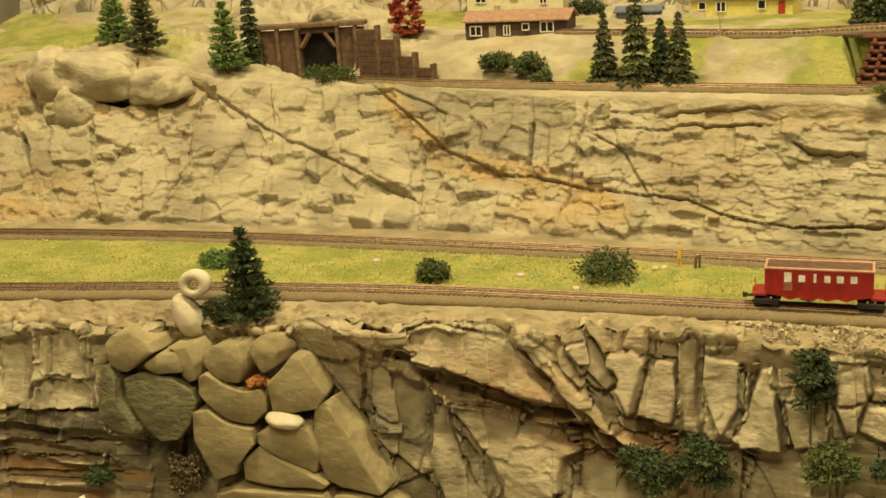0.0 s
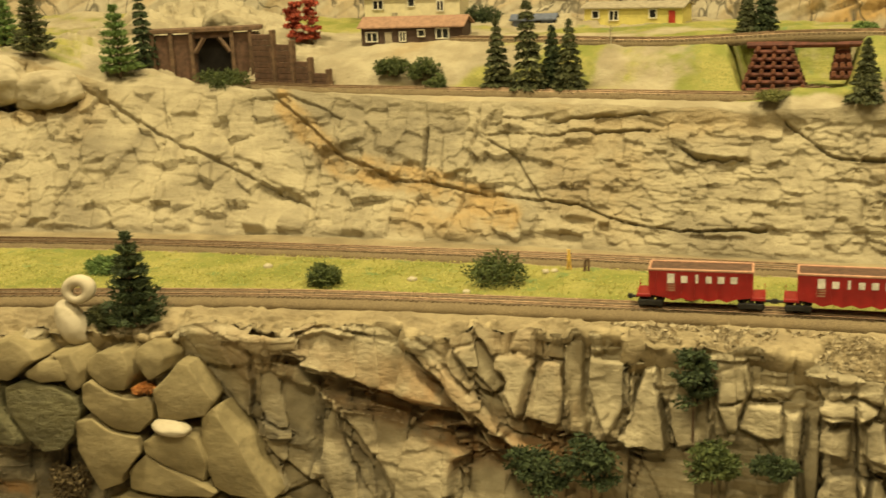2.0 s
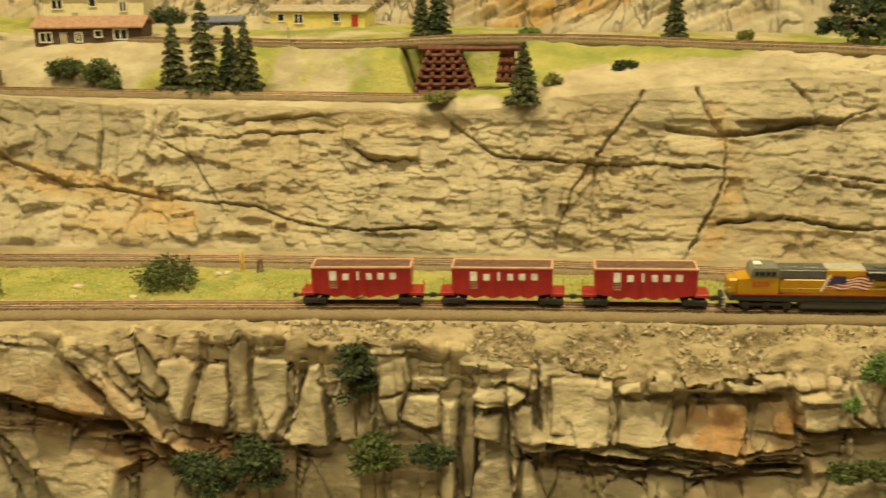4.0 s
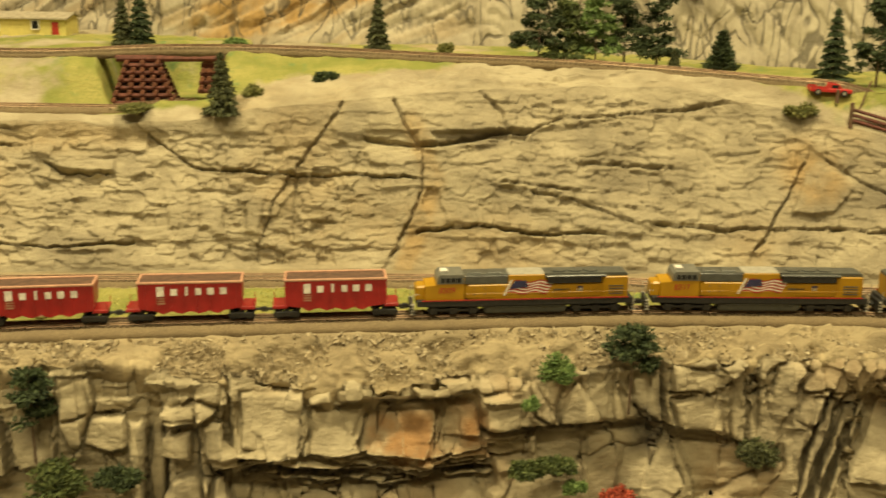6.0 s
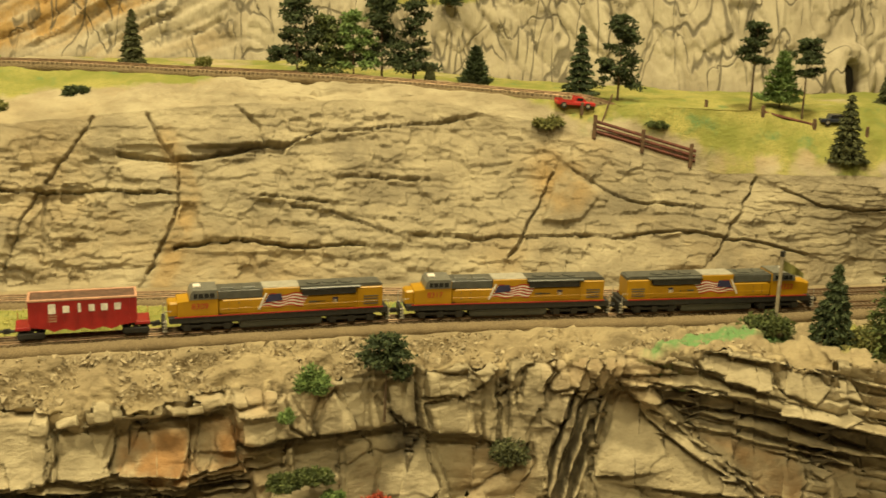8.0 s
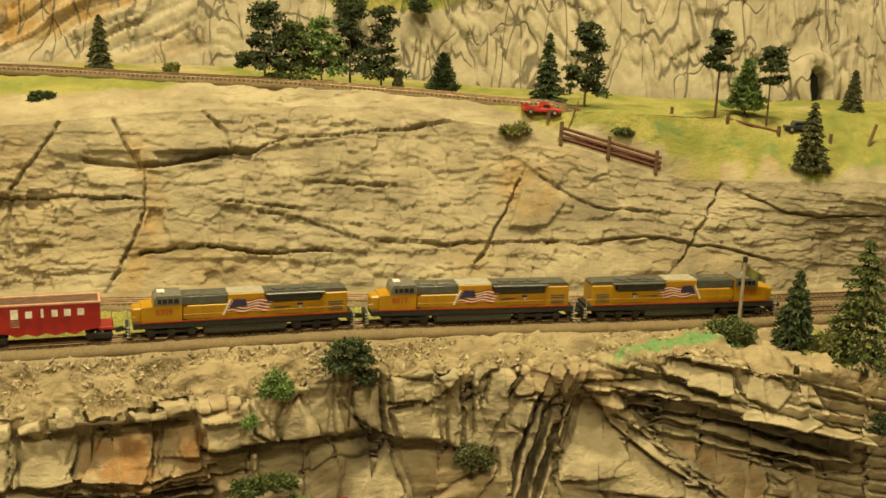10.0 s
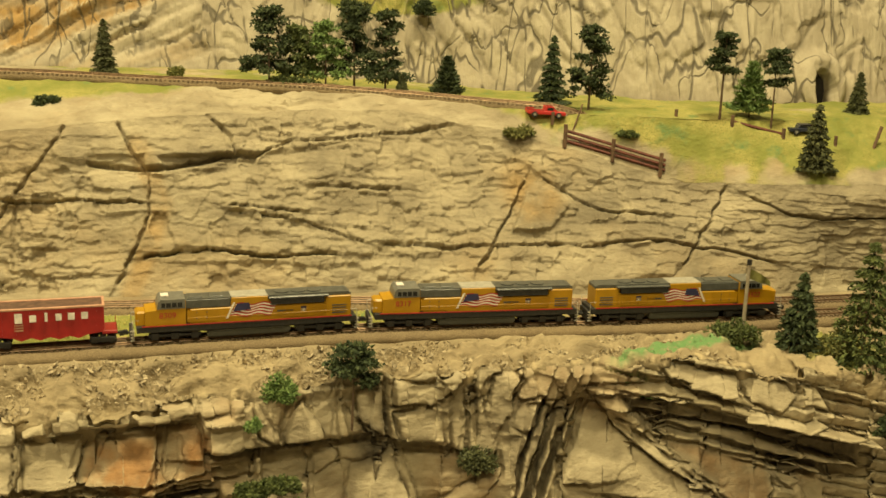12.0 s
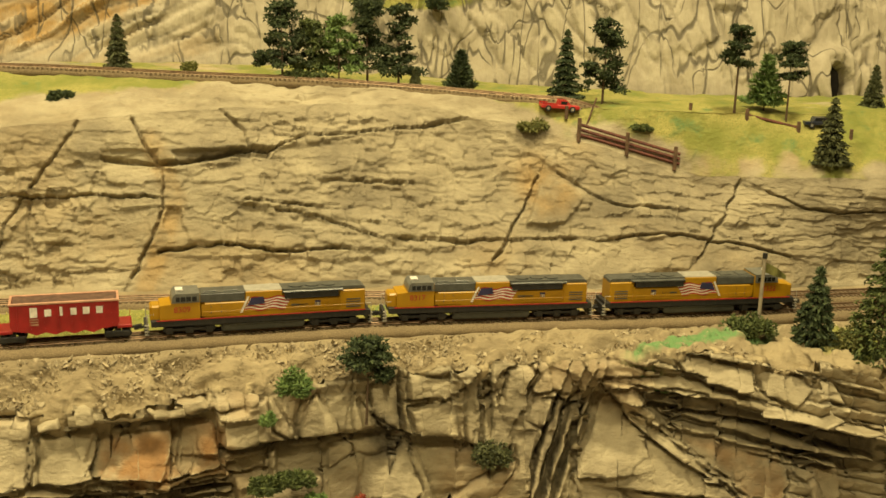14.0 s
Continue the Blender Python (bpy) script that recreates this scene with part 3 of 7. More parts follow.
rock_block("front", -0.005, 0, 0, (0.1105, -0.0579), (0.1408, -0.0559), (0.1413, -0.0726), (0.1149, -0.0728))
rock_block("front", -0.004, 0, 0, (0.1425, -0.0559), (0.1743, -0.0537), (0.175, -0.0721), (0.143, -0.0726))
rock_block("front", 0.003, 0.1, -0.3, (0.1981, -0.0664), (0.2278, -0.0621), (0.2342, -0.0899), (0.223, -0.1007), (0.1928, -0.0981))
rock_block("front", -0.001, 0.2, -0.08, (0.2627, -0.0239), (0.272, -0.017), (0.2727, -0.038), (0.2708, -0.0634), (0.2632, -0.0595))
rock_block("front", 0.003, 0.1, -0.1, (0.2738, -0.038), (0.2835, -0.0274), (0.2871, -0.0456), (0.2924, -0.053), (0.2889, -0.0676), (0.2734, -0.0635))
rock_block("front", 0.002, 0.1, -0.1, (0.2895, -0.013), (0.3046, -0.0129), (0.3098, -0.0182), (0.2995, -0.0347), (0.2888, -0.0438), (0.2874, -0.0311))
rock_block("front", 0.006, 0, -0.25, (0.3012, -0.0457), (0.3064, -0.031), (0.3201, -0.0269), (0.3168, -0.0452), (0.31, -0.0492))
rock_block("front", 0.007, -0.1, -0.15, (0.2935, -0.053), (0.3082, -0.0518), (0.3048, -0.0676), (0.2996, -0.0936), (0.2907, -0.101), (0.2806, -0.097), (0.2942, -0.0751))
rock_block("front", 0.008, -0.4, -0.1, (0.3184, -0.0313), (0.3248, -0.0346), (0.3199, -0.0561), (0.3111, -0.0786), (0.306, -0.101), (0.3028, -0.0936), (0.3083, -0.0676))
rock_block("front", 0.006, -0.4, -0.1, (0.3286, -0.038), (0.3348, -0.034), (0.3281, -0.063), (0.3201, -0.0856), (0.3147, -0.1007), (0.3091, -0.1009), (0.3176, -0.0746))
rock_block("front", 0.004, -0.4, -0.1, (0.3371, -0.0309), (0.3443, -0.026), (0.3383, -0.0549), (0.3286, -0.0851), (0.3219, -0.1004), (0.3178, -0.1006), (0.3261, -0.0742))
rock_block("front", 0.007, 0, -0.32, (0.3467, -0.0331), (0.3532, -0.0319), (0.3781, -0.049), (0.4057, -0.0699), (0.4292, -0.091), (0.4257, -0.0929), (0.3589, -0.0876), (0.3346, -0.0858), (0.3316, -0.0812), (0.3374, -0.0587), soften=0.003)
rock_block("front", 0.009, 0, -0.3, (0.3489, -0.025), (0.3645, -0.0224), (0.3712, -0.0313), (0.3779, -0.0381), (0.3847, -0.0472), (0.378, -0.0468), (0.3555, -0.031), warm=0.1)
rock_block("front", -0.001, 0.05, -0.2, (0.3881, -0.0503), (0.4088, -0.0537), (0.4572, -0.0599), (0.4616, -0.0803), (0.4546, -0.0931), (0.4346, -0.091), (0.4163, -0.0727), (0.3985, -0.0583), warm=0.6, stain_shade=0.2)
rock_block("front", 0.009, 0, -0.4, (0.3449, -0.0173), (0.3907, -0.0143), (0.4255, -0.0244), (0.4619, -0.0344), (0.5291, -0.0536), (0.5293, -0.0588), (0.4622, -0.0424), (0.4258, -0.0338), (0.391, -0.0251), (0.3677, -0.02))
rock_block("front", 0.008, 0, -0.4, (0.3761, -0.0332), (0.4084, -0.0388), (0.444, -0.0447), (0.4932, -0.06), (0.5265, -0.0717), (0.5223, -0.0731), (0.4628, -0.06), (0.4227, -0.0488), (0.3845, -0.0388))
rock_block("front", 0.006, 0, -0.4, (0.3779, -0.0418), (0.4192, -0.0514), (0.4629, -0.0626), (0.4968, -0.0705), (0.493, -0.0741), (0.4555, -0.0628), (0.4123, -0.0548), (0.3847, -0.0486))
rock_block("front", 0.004, -0.1, -0.2, (0.4736, -0.0806), (0.4937, -0.073), (0.499, -0.0751), (0.4978, -0.0948), (0.4723, -0.0955))
rock_block("front", 0.004, 0, -0.25, (0.3905, -0.005), (0.404, -0.001), (0.4357, -0.0078), (0.4354, -0.0215), (0.415, -0.0217), (0.394, -0.012))
rock_block("front", 0.004, 0, -0.25, (0.4378, -0.0078), (0.4686, -0.0134), (0.4726, -0.0219), (0.4618, -0.0307), (0.4404, -0.0215))
rock_block("front", 0.004, 0, -0.25, (0.4761, -0.0154), (0.4915, -0.0177), (0.5001, -0.0345), (0.4774, -0.0278))
rock_block("front", 0.004, 0, -0.2, (0.4623, -0.0674), (0.49, -0.0769), (0.471, -0.0806), (0.4652, -0.0767))
rock_block("rear", 0.003, 0, -0.1, (-0.7048, 0.0491), (-0.6544, 0.0618), (-0.6541, 0.0684), (-0.6612, 0.0795), (-0.7109, 0.0806), (-0.7119, 0.0626))
rock_block("rear", -0.003, 0, -0.1, (-0.7067, 0.0469), (-0.6808, 0.0466), (-0.6752, 0.0293), (-0.6992, 0.0315))
rock_block("rear", 0.002, 0, -0.1, (-0.6775, 0.0423), (-0.6365, 0.0465), (-0.6308, 0.0253), (-0.6682, 0.0187))
rock_block("rear", 0.003, 0, -0.2, (-0.7126, 0.0122), (-0.6825, 0.0199), (-0.6445, 0.021), (-0.642, 0.0118), (-0.6725, 0.0019), (-0.7089, 0.0028))
rock_block("rear", -0.003, 0, 0, (-0.7115, 0.0208), (-0.6825, 0.0199), (-0.6772, 0.004), (-0.7073, 0.0058))
rock_block("rear", 0.004, 0.1, -0.1, (-0.7583, 0.0664), (-0.7325, 0.0519), (-0.7192, 0.0295), (-0.7165, 0.0079), (-0.7352, 0.0056), (-0.7492, 0.0344))
rock_block("rear", 0.002, -0.1, -0.1, (-0.8139, 0.0912), (-0.7857, 0.0955), (-0.7664, 0.0667), (-0.7729, 0.0613), (-0.8077, 0.0722))
rock_block("rear", 0.003, 0.1, -0.1, (-0.8973, 0.1151), (-0.8655, 0.125), (-0.82, 0.096), (-0.8234, 0.0913), (-0.8724, 0.0862))
rock_block("rear", 0.002, 0, -0.2, (-0.8678, 0.0838), (-0.8208, 0.0874), (-0.8051, 0.0511), (-0.8462, 0.0487))
rock_block("rear", 0.002, 0, -0.1, (-0.8907, 0.0208), (-0.8427, 0.0233), (-0.8316, 0.0006), (-0.8808, -0.0008), warm=0.7)
rock_block("rear", -0.003, 0, 0, (-0.6362, 0.0882), (-0.6029, 0.0903), (-0.5973, 0.0704), (-0.6098, 0.0617), (-0.6305, 0.0727))
rock_block("rear", 0.003, 0, -0.2, (-0.5677, 0.0684), (-0.5226, 0.084), (-0.5161, 0.0605), (-0.5286, 0.0476), (-0.5636, 0.0556))
rock_block("rear", -0.003, 0, 0, (-0.5855, 0.0553), (-0.5642, 0.0577), (-0.5609, 0.0387), (-0.5751, 0.0322))
rock_block("rear", -0.003, 0, 0, (-0.6265, 0.0466), (-0.5921, 0.0425), (-0.5864, 0.0257), (-0.617, 0.0233))
rock_block("rear", 0.002, 0, -0.1, (-0.5382, 0.0623), (-0.4938, 0.0672), (-0.4886, 0.0256), (-0.5262, 0.0393))
rock_block("rear", -0.005, 0, 0, (-0.4875, 0.0256), (-0.4768, 0.0259), (-0.4734, 0.0118), (-0.4842, 0.0123))
rock_block("rear", -0.003, 0, 0, (-0.4748, 0.0219), (-0.4497, 0.0226), (-0.4461, 0.0067), (-0.4704, 0.0079))
rock_block("rear", -0.004, 0, 0, (-0.5712, 0.0968), (-0.5577, 0.0991), (-0.5547, 0.0837), (-0.5674, 0.0814))
rock_block("rear", 0.003, 0, -0.15, (-0.4726, 0.0887), (-0.4456, 0.0847), (-0.4444, 0.0721), (-0.4672, 0.0654))
rock_block("rear", 0.002, 0, -0.15, (-0.4395, 0.0806), (-0.3843, 0.0814), (-0.3813, 0.0509), (-0.4171, 0.0581), (-0.436, 0.0639), soften=0.005)
rock_block("rear", -0.006, 0, 0, (-0.3957, 0.0812), (-0.3828, 0.0814), (-0.3813, 0.0509), (-0.3904, 0.0526))
rock_block("rear", 0.002, 0, -0.15, (-0.3787, 0.0774), (-0.3481, 0.082), (-0.3481, 0.0518), (-0.3707, 0.0451))
rock_block("rear", -0.004, 0, 0, (-0.4896, 0.0821), (-0.4748, 0.0865), (-0.4712, 0.0717), (-0.4854, 0.0694))
rock_block("rear", -0.004, 0, 0, (-0.5142, 0.0733), (-0.4981, 0.0735), (-0.497, 0.065), (-0.5108, 0.0648))
rock_block("rear", -0.003, 0, 0, (-0.6959, 0.0984), (-0.6728, 0.0955), (-0.6682, 0.0864), (-0.687, 0.089))
rock_block("rear", -0.005, 0, 0, (-0.2353, 0.0825), (-0.2247, 0.0827), (-0.2232, 0.0614), (-0.2328, 0.0619))
rock_block("rear", -0.006, 0, 0, (-0.2048, 0.0714), (-0.1918, 0.0712), (-0.192, 0.058), (-0.1979, 0.0637))
rock_block("rear", 0.002, 0, -0.2, (-0.1769, 0.0729), (-0.1323, 0.0749), (-0.132, 0.0656), (-0.1446, 0.0624), (-0.1703, 0.068))
rock_block("rear", -0.006, 0, 0, (-0.2411, 0.0192), (-0.2314, 0.0193), (-0.2308, 0.0118), (-0.2406, 0.0124))
rock_block("rear", -0.003, 0, 0, (-0.2701, 0.0224), (-0.2421, 0.021), (-0.2435, 0.0116), (-0.2671, 0.0143))
rock_block("rear", 0.002, 0, -0.1, (-0.1001, 0.0589), (-0.0769, 0.0572), (-0.0764, 0.0285), (-0.0931, 0.0264), soften=0.004)
rock_block("rear", 0.002, 0, -0.1, (-0.0748, 0.0553), (-0.0517, 0.0517), (-0.0534, 0.0211), (-0.0722, 0.0266), soften=0.004)
rock_block("rear", 0.002, 0, -0.1, (-0.0392, 0.0518), (-0.0204, 0.052), (-0.0285, 0.0214), (-0.0389, 0.0251), soften=0.004)
rock_block("rear", -0.003, 0, 0, (0.0484, 0.0949), (0.0897, 0.0944), (0.0895, 0.0847), (0.0504, 0.0841))
rock_block("rear", 0.003, 0, -0.15, (0.0942, 0.1139), (0.1439, 0.1162), (0.1515, 0.0949), (0.1226, 0.0908), (0.0898, 0.1002))
rock_block("rear", -0.003, 0, 0, (0.0486, 0.0933), (0.0773, 0.0925), (0.0828, 0.084), (0.0493, 0.083))
rock_block("rear", -0.004, 0, 0.1, (0.0972, 0.0925), (0.1379, 0.0953), (0.1709, 0.0938), (0.1683, 0.0859), (0.1374, 0.0875), (0.1046, 0.0816))
rock_block("rear", 0.002, 0, -0.15, (0.1527, 0.0416), (0.1916, 0.039), (0.1925, 0.0256), (0.1537, 0.0263))
rock_block("rear", 0.002, 0, -0.15, (0.1753, 0.0957), (0.2227, 0.1012), (0.2377, 0.0792), (0.186, 0.072))
rock_block("rear", -0.003, 0, 0, (0.0165, 0.0328), (0.0471, 0.0322), (0.0467, 0.0229), (0.0181, 0.0235))
rock_block("rear", 0.002, 0, -0.2, (0.3748, 0.0763), (0.3965, 0.0787), (0.4059, 0.0613), (0.385, 0.0417), (0.3556, 0.0411), warm=0.4)
rock_block("rear", 0.002, 0, -0.1, (0.4297, 0.0307), (0.4659, 0.0365), (0.487, 0.0328), (0.473, 0.0119), (0.4255, 0.0119))
rock_block("rear", 0.003, 0, -0.1, (0.4865, 0.0309), (0.5136, 0.035), (0.538, 0.0275), (0.5242, 0.0041), (0.4755, 0.0044))


def inside(x, z, pts):
    """Distance to the edge of an outline, positive inside it."""
    within = np.zeros(x.shape, bool)
    for (ax, az), (bx, bz) in zip(pts, pts[1:] + pts[:1]):
        if az != bz:
            within ^= ((az > z) != (bz > z)) & (x < (bx - ax) * (z - az) / (bz - az) + ax)
    return np.where(within, 1, -1) * from_line(x, z, pts + pts[:1])


def set_blocks(kind, x, z, push, fine, warm, stain_shade):
    """Lays the blocks into the relief: a leaning face with worn edges, and a narrow joint round it."""
    joint = np.zeros(x.shape)
    uneven = 0.15 + 0.85 * step(grain(x * 55, z * 55, 97) + 0.5, 0.25, 0.6)
    wx, wz = x + 0.0015 * fbm(x * 70, z * 70, 95, 3), z + 0.0015 * fbm(x * 70, z * 70, 96, 3)
    for lift, lean_x, lean_z, outline, w, dark_amount, soften in BLOCKS[kind]:
        pts = list(outline)
        ox, oz = np.array([p[0] for p in pts]), np.array([p[1] for p in pts])
        box = (x > ox.min() - 0.008) & (x < ox.max() + 0.008) & (z > oz.min() - 0.008) & (z < oz.max() + 0.008)
        if not box.any():
            continue
        d = inside(wx[box], wz[box], pts)
        face = lift + lean_x * (x[box] - ox.mean()) + lean_z * (z[box] - oz.mean()) + fine[box]
        k = step(d, -0.0004, soften)
        push[box] = push[box] * (1 - k) + face * k
        if kind == "front":
            joint[box] = np.maximum(joint[box], 0.0062 * uneven[box] * np.exp(-((d + 0.0004) / 0.0009) ** 2))
        tint_mask = step(d + 0.006 * fbm(x[box] * 60, z[box] * 60, 98, 3), 0.0, 0.007)
        keep = 1 - 0.8 * tint_mask if kind == "front" else 1.0
        warm[box] = warm[box] * keep + w * tint_mask
        stain_shade[box] = stain_shade[box] * keep + dark_amount * tint_mask
    return push - joint, warm, stain_shade


def carve(kind, x, z):
    """How deep the joints cut the rock at each place: steep walls, a floor, slightly uneven."""
    cut, fault = np.zeros(x.shape), np.zeros(x.shape)
    wob = 0.0016 * fbm(x * 140, z * 140, 91, 3)
    thick = 0.75 + 0.9 * (grain(x * 60, z * 60, 55) + 0.5)
    for width, depth, line in JOINTS[kind]:
        lx, lz = [p[0] for p in line], [p[1] for p in line]
        pad = 0.020 + 6 * width
        box = (x > min(lx) - pad) & (x < max(lx) + pad) & (z > min(lz) - pad) & (z < max(lz) + pad)
        if box.any():
            d, side = to_line(x[box] + wob[box], z[box] - wob[box], line)
            near = np.exp(-(d / (0.010 + 3 * width)) ** 2)
            fault[box] += np.where(side > 0, 1, -1) * near * (min(0.45 * depth, 0.004) if kind == "front" else 0.0011)
            w = max(width * (0.55 if kind == "rear" else 0.50), 0.0010) * thick[box]
            cut[box] = np.maximum(cut[box], (1.15 if kind == "rear" else 0.80) * depth * (1 - step(d, 0.25 * w, 0.75 * w)))
    return cut - fault


def facets(x, z, seed, tilt):
    """Chiselled plaster: scattered flat cuts, each with its own height and lean."""
    ix, iz = np.floor(x), np.floor(z)
    best, out = np.full(x.shape, 9.0), np.zeros(x.shape)
    for dx in (-1, 0, 1):
        for dz in (-1, 0, 1):
            cx, cz = ix + dx, iz + dz
            px, pz = cx + 0.15 + 0.7 * hashed(cx, cz, seed) - x, cz + 0.15 + 0.7 * hashed(cx, cz, seed + 7) - z
            d = np.maximum(np.abs(px), np.abs(pz)) + 0.25 * (np.abs(px) + np.abs(pz))
            near = d < best
            flat = hashed(cx, cz, seed + 13) - 0.5 + tilt * ((hashed(cx, cz, seed + 17) - 0.5) * px + (hashed(cx, cz, seed + 19) - 0.15) * pz)
            out = np.where(near, flat, out)
            best = np.minimum(best, d)
    return out


def rear_relief(x, v):
    """Chiselled and banded plaster of the cliff behind the tracks; v is the height."""
    left = 1 - step(x, -0.36, -0.15)
    big = 0.012 * fbm(x * 9, v * 14, 3, 3)
    bx, bz = x + 0.004 * fbm(x * 30, v * 30, 51, 3), v + 0.004 * fbm(x * 20, v * 26, 52, 3) + 0.03 * x
    square = 0.0082 * facets(bx * 56, bz * 58, 61, 0.9)
    small = 0.0026 * facets(bx * 100, bz * 115, 65, 0.9) * step(grain(x * 12, v * 18, 33) + 0.5, 0.30, 0.55)
    long = 0.0022 * facets(bx * 36, bz * 120, 69, 0.9)
    thin = 0.0016 * facets(bx * 60, bz * 260, 73, 0.9) * step(grain(x * 9, v * 22, 31) + 0.5, 0.35, 0.65)
    fine = 0.0007 * fbm(x * 150, v * 260, 41, 3)
    pits = -0.0032 * step(facets(bx * 75, bz * 85, 77, 0.0), 0.22, 0.30) * step(x, -0.25, -0.1) * step(grain(x * 10, v * 18, 35) + 0.5, 0.50, 0.65)
    return big + square * (0.16 + 0.84 * left) + small + (long + thin) * (1 - 0.65 * left) + fine + pits


def front_relief(x, z):
    """Bolder, darker rock of the near cliff: upright slabs, ledges and rubble."""
    big = 0.010 * fbm(x * 8, z * 9, 103, 3)
    wx = x + 0.007 * fbm(x * 16, z * 16, 105, 3)
    wz = z + 0.006 * fbm(x * 14, z * 14, 106, 3)
    f1, f2, who = cells(wx * 24, wz * 13, 111)
    slab = 0.001 + 0.009 * (who - 0.5) - 0.003 * (1 - step(f2 - f1, 0.0, 0.06))
    g1, g2, who2 = cells(wx * 85, wz * 62, 121)
    small = 0.0062 * (who2 - 0.5) * step(grain(x * 13, z * 13, 131) + 0.5, 0.38, 0.72) - 0.0010 * (1 - step(g2 - g1, 0.0, 0.12)) * step(grain(x * 9, z * 9, 132) + 0.5, 0.4, 0.7)
    saw = ((z + 0.006 * fbm(x * 15, z * 20, 141, 3)) / 0.0085) % 1.0
    ledge = 0.0036 * (saw - 0.5) * step(grain(x * 11 + 5, z * 15, 151) + 0.5, 0.42, 0.78)
    ledge = ledge + 0.0050 * facets(wx * 42, wz * 60, 152, 0.9) * step(grain(x * 8, z * 9, 153) + 0.5, 0.35, 0.6)
    fine = 0.0009 * fbm(x * 130, z * 200, 161, 4)
    bedded = step(x, 0.345, 0.375)
    tilted = ((z + 0.25 * (x - 0.36) + 0.002 * fbm(x * 30, z * 30, 155, 3)) / 0.0078) % 1.0
    fine = fine + bedded * (0.0055 * (tilted - 0.5) - 0.003 * (1 - step(tilted, 0.0, 0.2)))
    slab, small, ledge = slab * (1 - 0.6 * bedded), small * (1 - 0.7 * bedded), ledge * (1 - 0.8 * bedded)
    plain_slab = np.clip(blob(x, z, -0.36, -0.085, 0.06, 0.035) + blob(x, z, -0.345, -0.022, 0.05, 0.014) + blob(x, z, 0.355, -0.062, 0.018, 0.03)
                         + 0.8 * blob(x, z, -0.215, -0.04, 0.07, 0.03) + 0.7 * blob(x, z, 0.06, -0.05, 0.05, 0.014), 0, 1)
    return big + (slab + small + ledge) * (1 - 0.80 * plain_slab) + fine * (1 - 0.4 * plain_slab)


def sheet(name, P, tint, material, push=None, paint=None):
    """A dense sheet of ground from an array of places, pushed along its normals."""
    if push is not None:
        du, dv = np.gradient(P, axis=0), np.gradient(P, axis=1)
        nrm = np.cross(du, dv)
        nrm /= np.linalg.norm(nrm, axis=2, keepdims=True) + 1e-12
        P = P + nrm * push[..., None]
    n, m = P.shape[:2]
    me = bpy.data.meshes.new(name)
    i = np.arange(n * m).reshape(n, m)
    quads = np.stack([i[:-1, :-1], i[1:, :-1], i[1:, 1:], i[:-1, 1:]], -1).reshape(-1, 4)
    me.vertices.add(n * m)
    me.vertices.foreach_set("co", P.reshape(-1).astype(np.float32))
    me.loops.add(quads.size)
    me.loops.foreach_set("vertex_index", quads.reshape(-1).astype(np.int32))
    me.polygons.add(len(quads))
    me.polygons.foreach_set("loop_start", np.arange(0, quads.size, 4, dtype=np.int32))
    me.update(calc_edges=True)
    me.validate()
    at = me.attributes.new("tint", "FLOAT_COLOR", "POINT")
    rgba = np.ones((n * m, 4), np.float32)
    rgba[:, :3] = tint.reshape(-1, 3)
    rgba[:, 3] = 0 if paint is None else paint.reshape(-1)
    at.data.foreach_set("color", rgba.reshape(-1))
    me.polygons.foreach_set("use_smooth", np.ones(len(quads), bool))
    me.materials.append(material)
    return new(name, me)


X0, X1 = -1.08, 0.86


def lines(pitch):
    """The plan's lines, sampled along x."""
    gx = np.arange(X0, X1, pitch)
    rag = hashed(np.floor(gx * 46 + 0.8 * fbm(gx * 30, gx * 0, 203, 2)), gx * 0, 204) - 0.5
    return (gx, gx * 0, along(LIP_Y, gx) + 0.007 * rag, along(LIP_Z, gx) + 0.007 * rag + 0.006 * fbm(gx * 60, gx * 0, 201, 4), along(FRONT_Y, gx) - 0.017, along(FOOT_Y, gx),
            along(TOP_Y, gx), along(TOP_Z, gx) + 0.004 * fbm(gx * 30, gx * 0, 202, 4), along(TRK_Y, gx), along(TRK_Z, gx), along(FAR_Y, gx), along(FAR_Z, gx))


def rows_between(ya, za, yb, zb, count, bow=0.0):
    v = np.linspace(0, 1, count)[None]
    y = ya[:, None] + (yb - ya)[:, None] * v
    z = za[:, None] + (zb - za)[:, None] * v
    y = y - bow * np.sin(np.pi * v)
    return np.stack([np.repeat(gx[:, None], count, 1), y, z], -1)


# near cliff, from below the picture up to its lip
gx, zero, lip_y, lip_z, shelf_y, foot_y, top_y, top_z, trk_y, trk_z, far_y, far_z = lines(0.0009)
P = rows_between(lip_y - 0.030, zero - 0.24, lip_y, lip_z, 250)
x, z = P[..., 0], P[..., 2]
edge = step(along(LIP_Z, x) - z, -0.002, 0.005)
warm = blob(x, z, -0.335, -0.045, 0.05, 0.02) + blob(x, z, -0.30, -0.075, 0.07, 0.02) + blob(x, z, 0.07, -0.062, 0.02, 0.022) \
    + 0.8 * blob(x, z, -0.72, -0.10, 0.06, 0.012) + 0.6 * blob(x, z, -0.24, -0.085, 0.05, 0.012)
warm = warm + blob(x, z, -0.665, -0.118, 0.05, 0.012) + 0.28 * step(fbm(x * 14, z * 10, 171, 3), 0.10, 0.38) + 0.8 * blob(x, z, 0.105, -0.055, 0.012, 0.02)
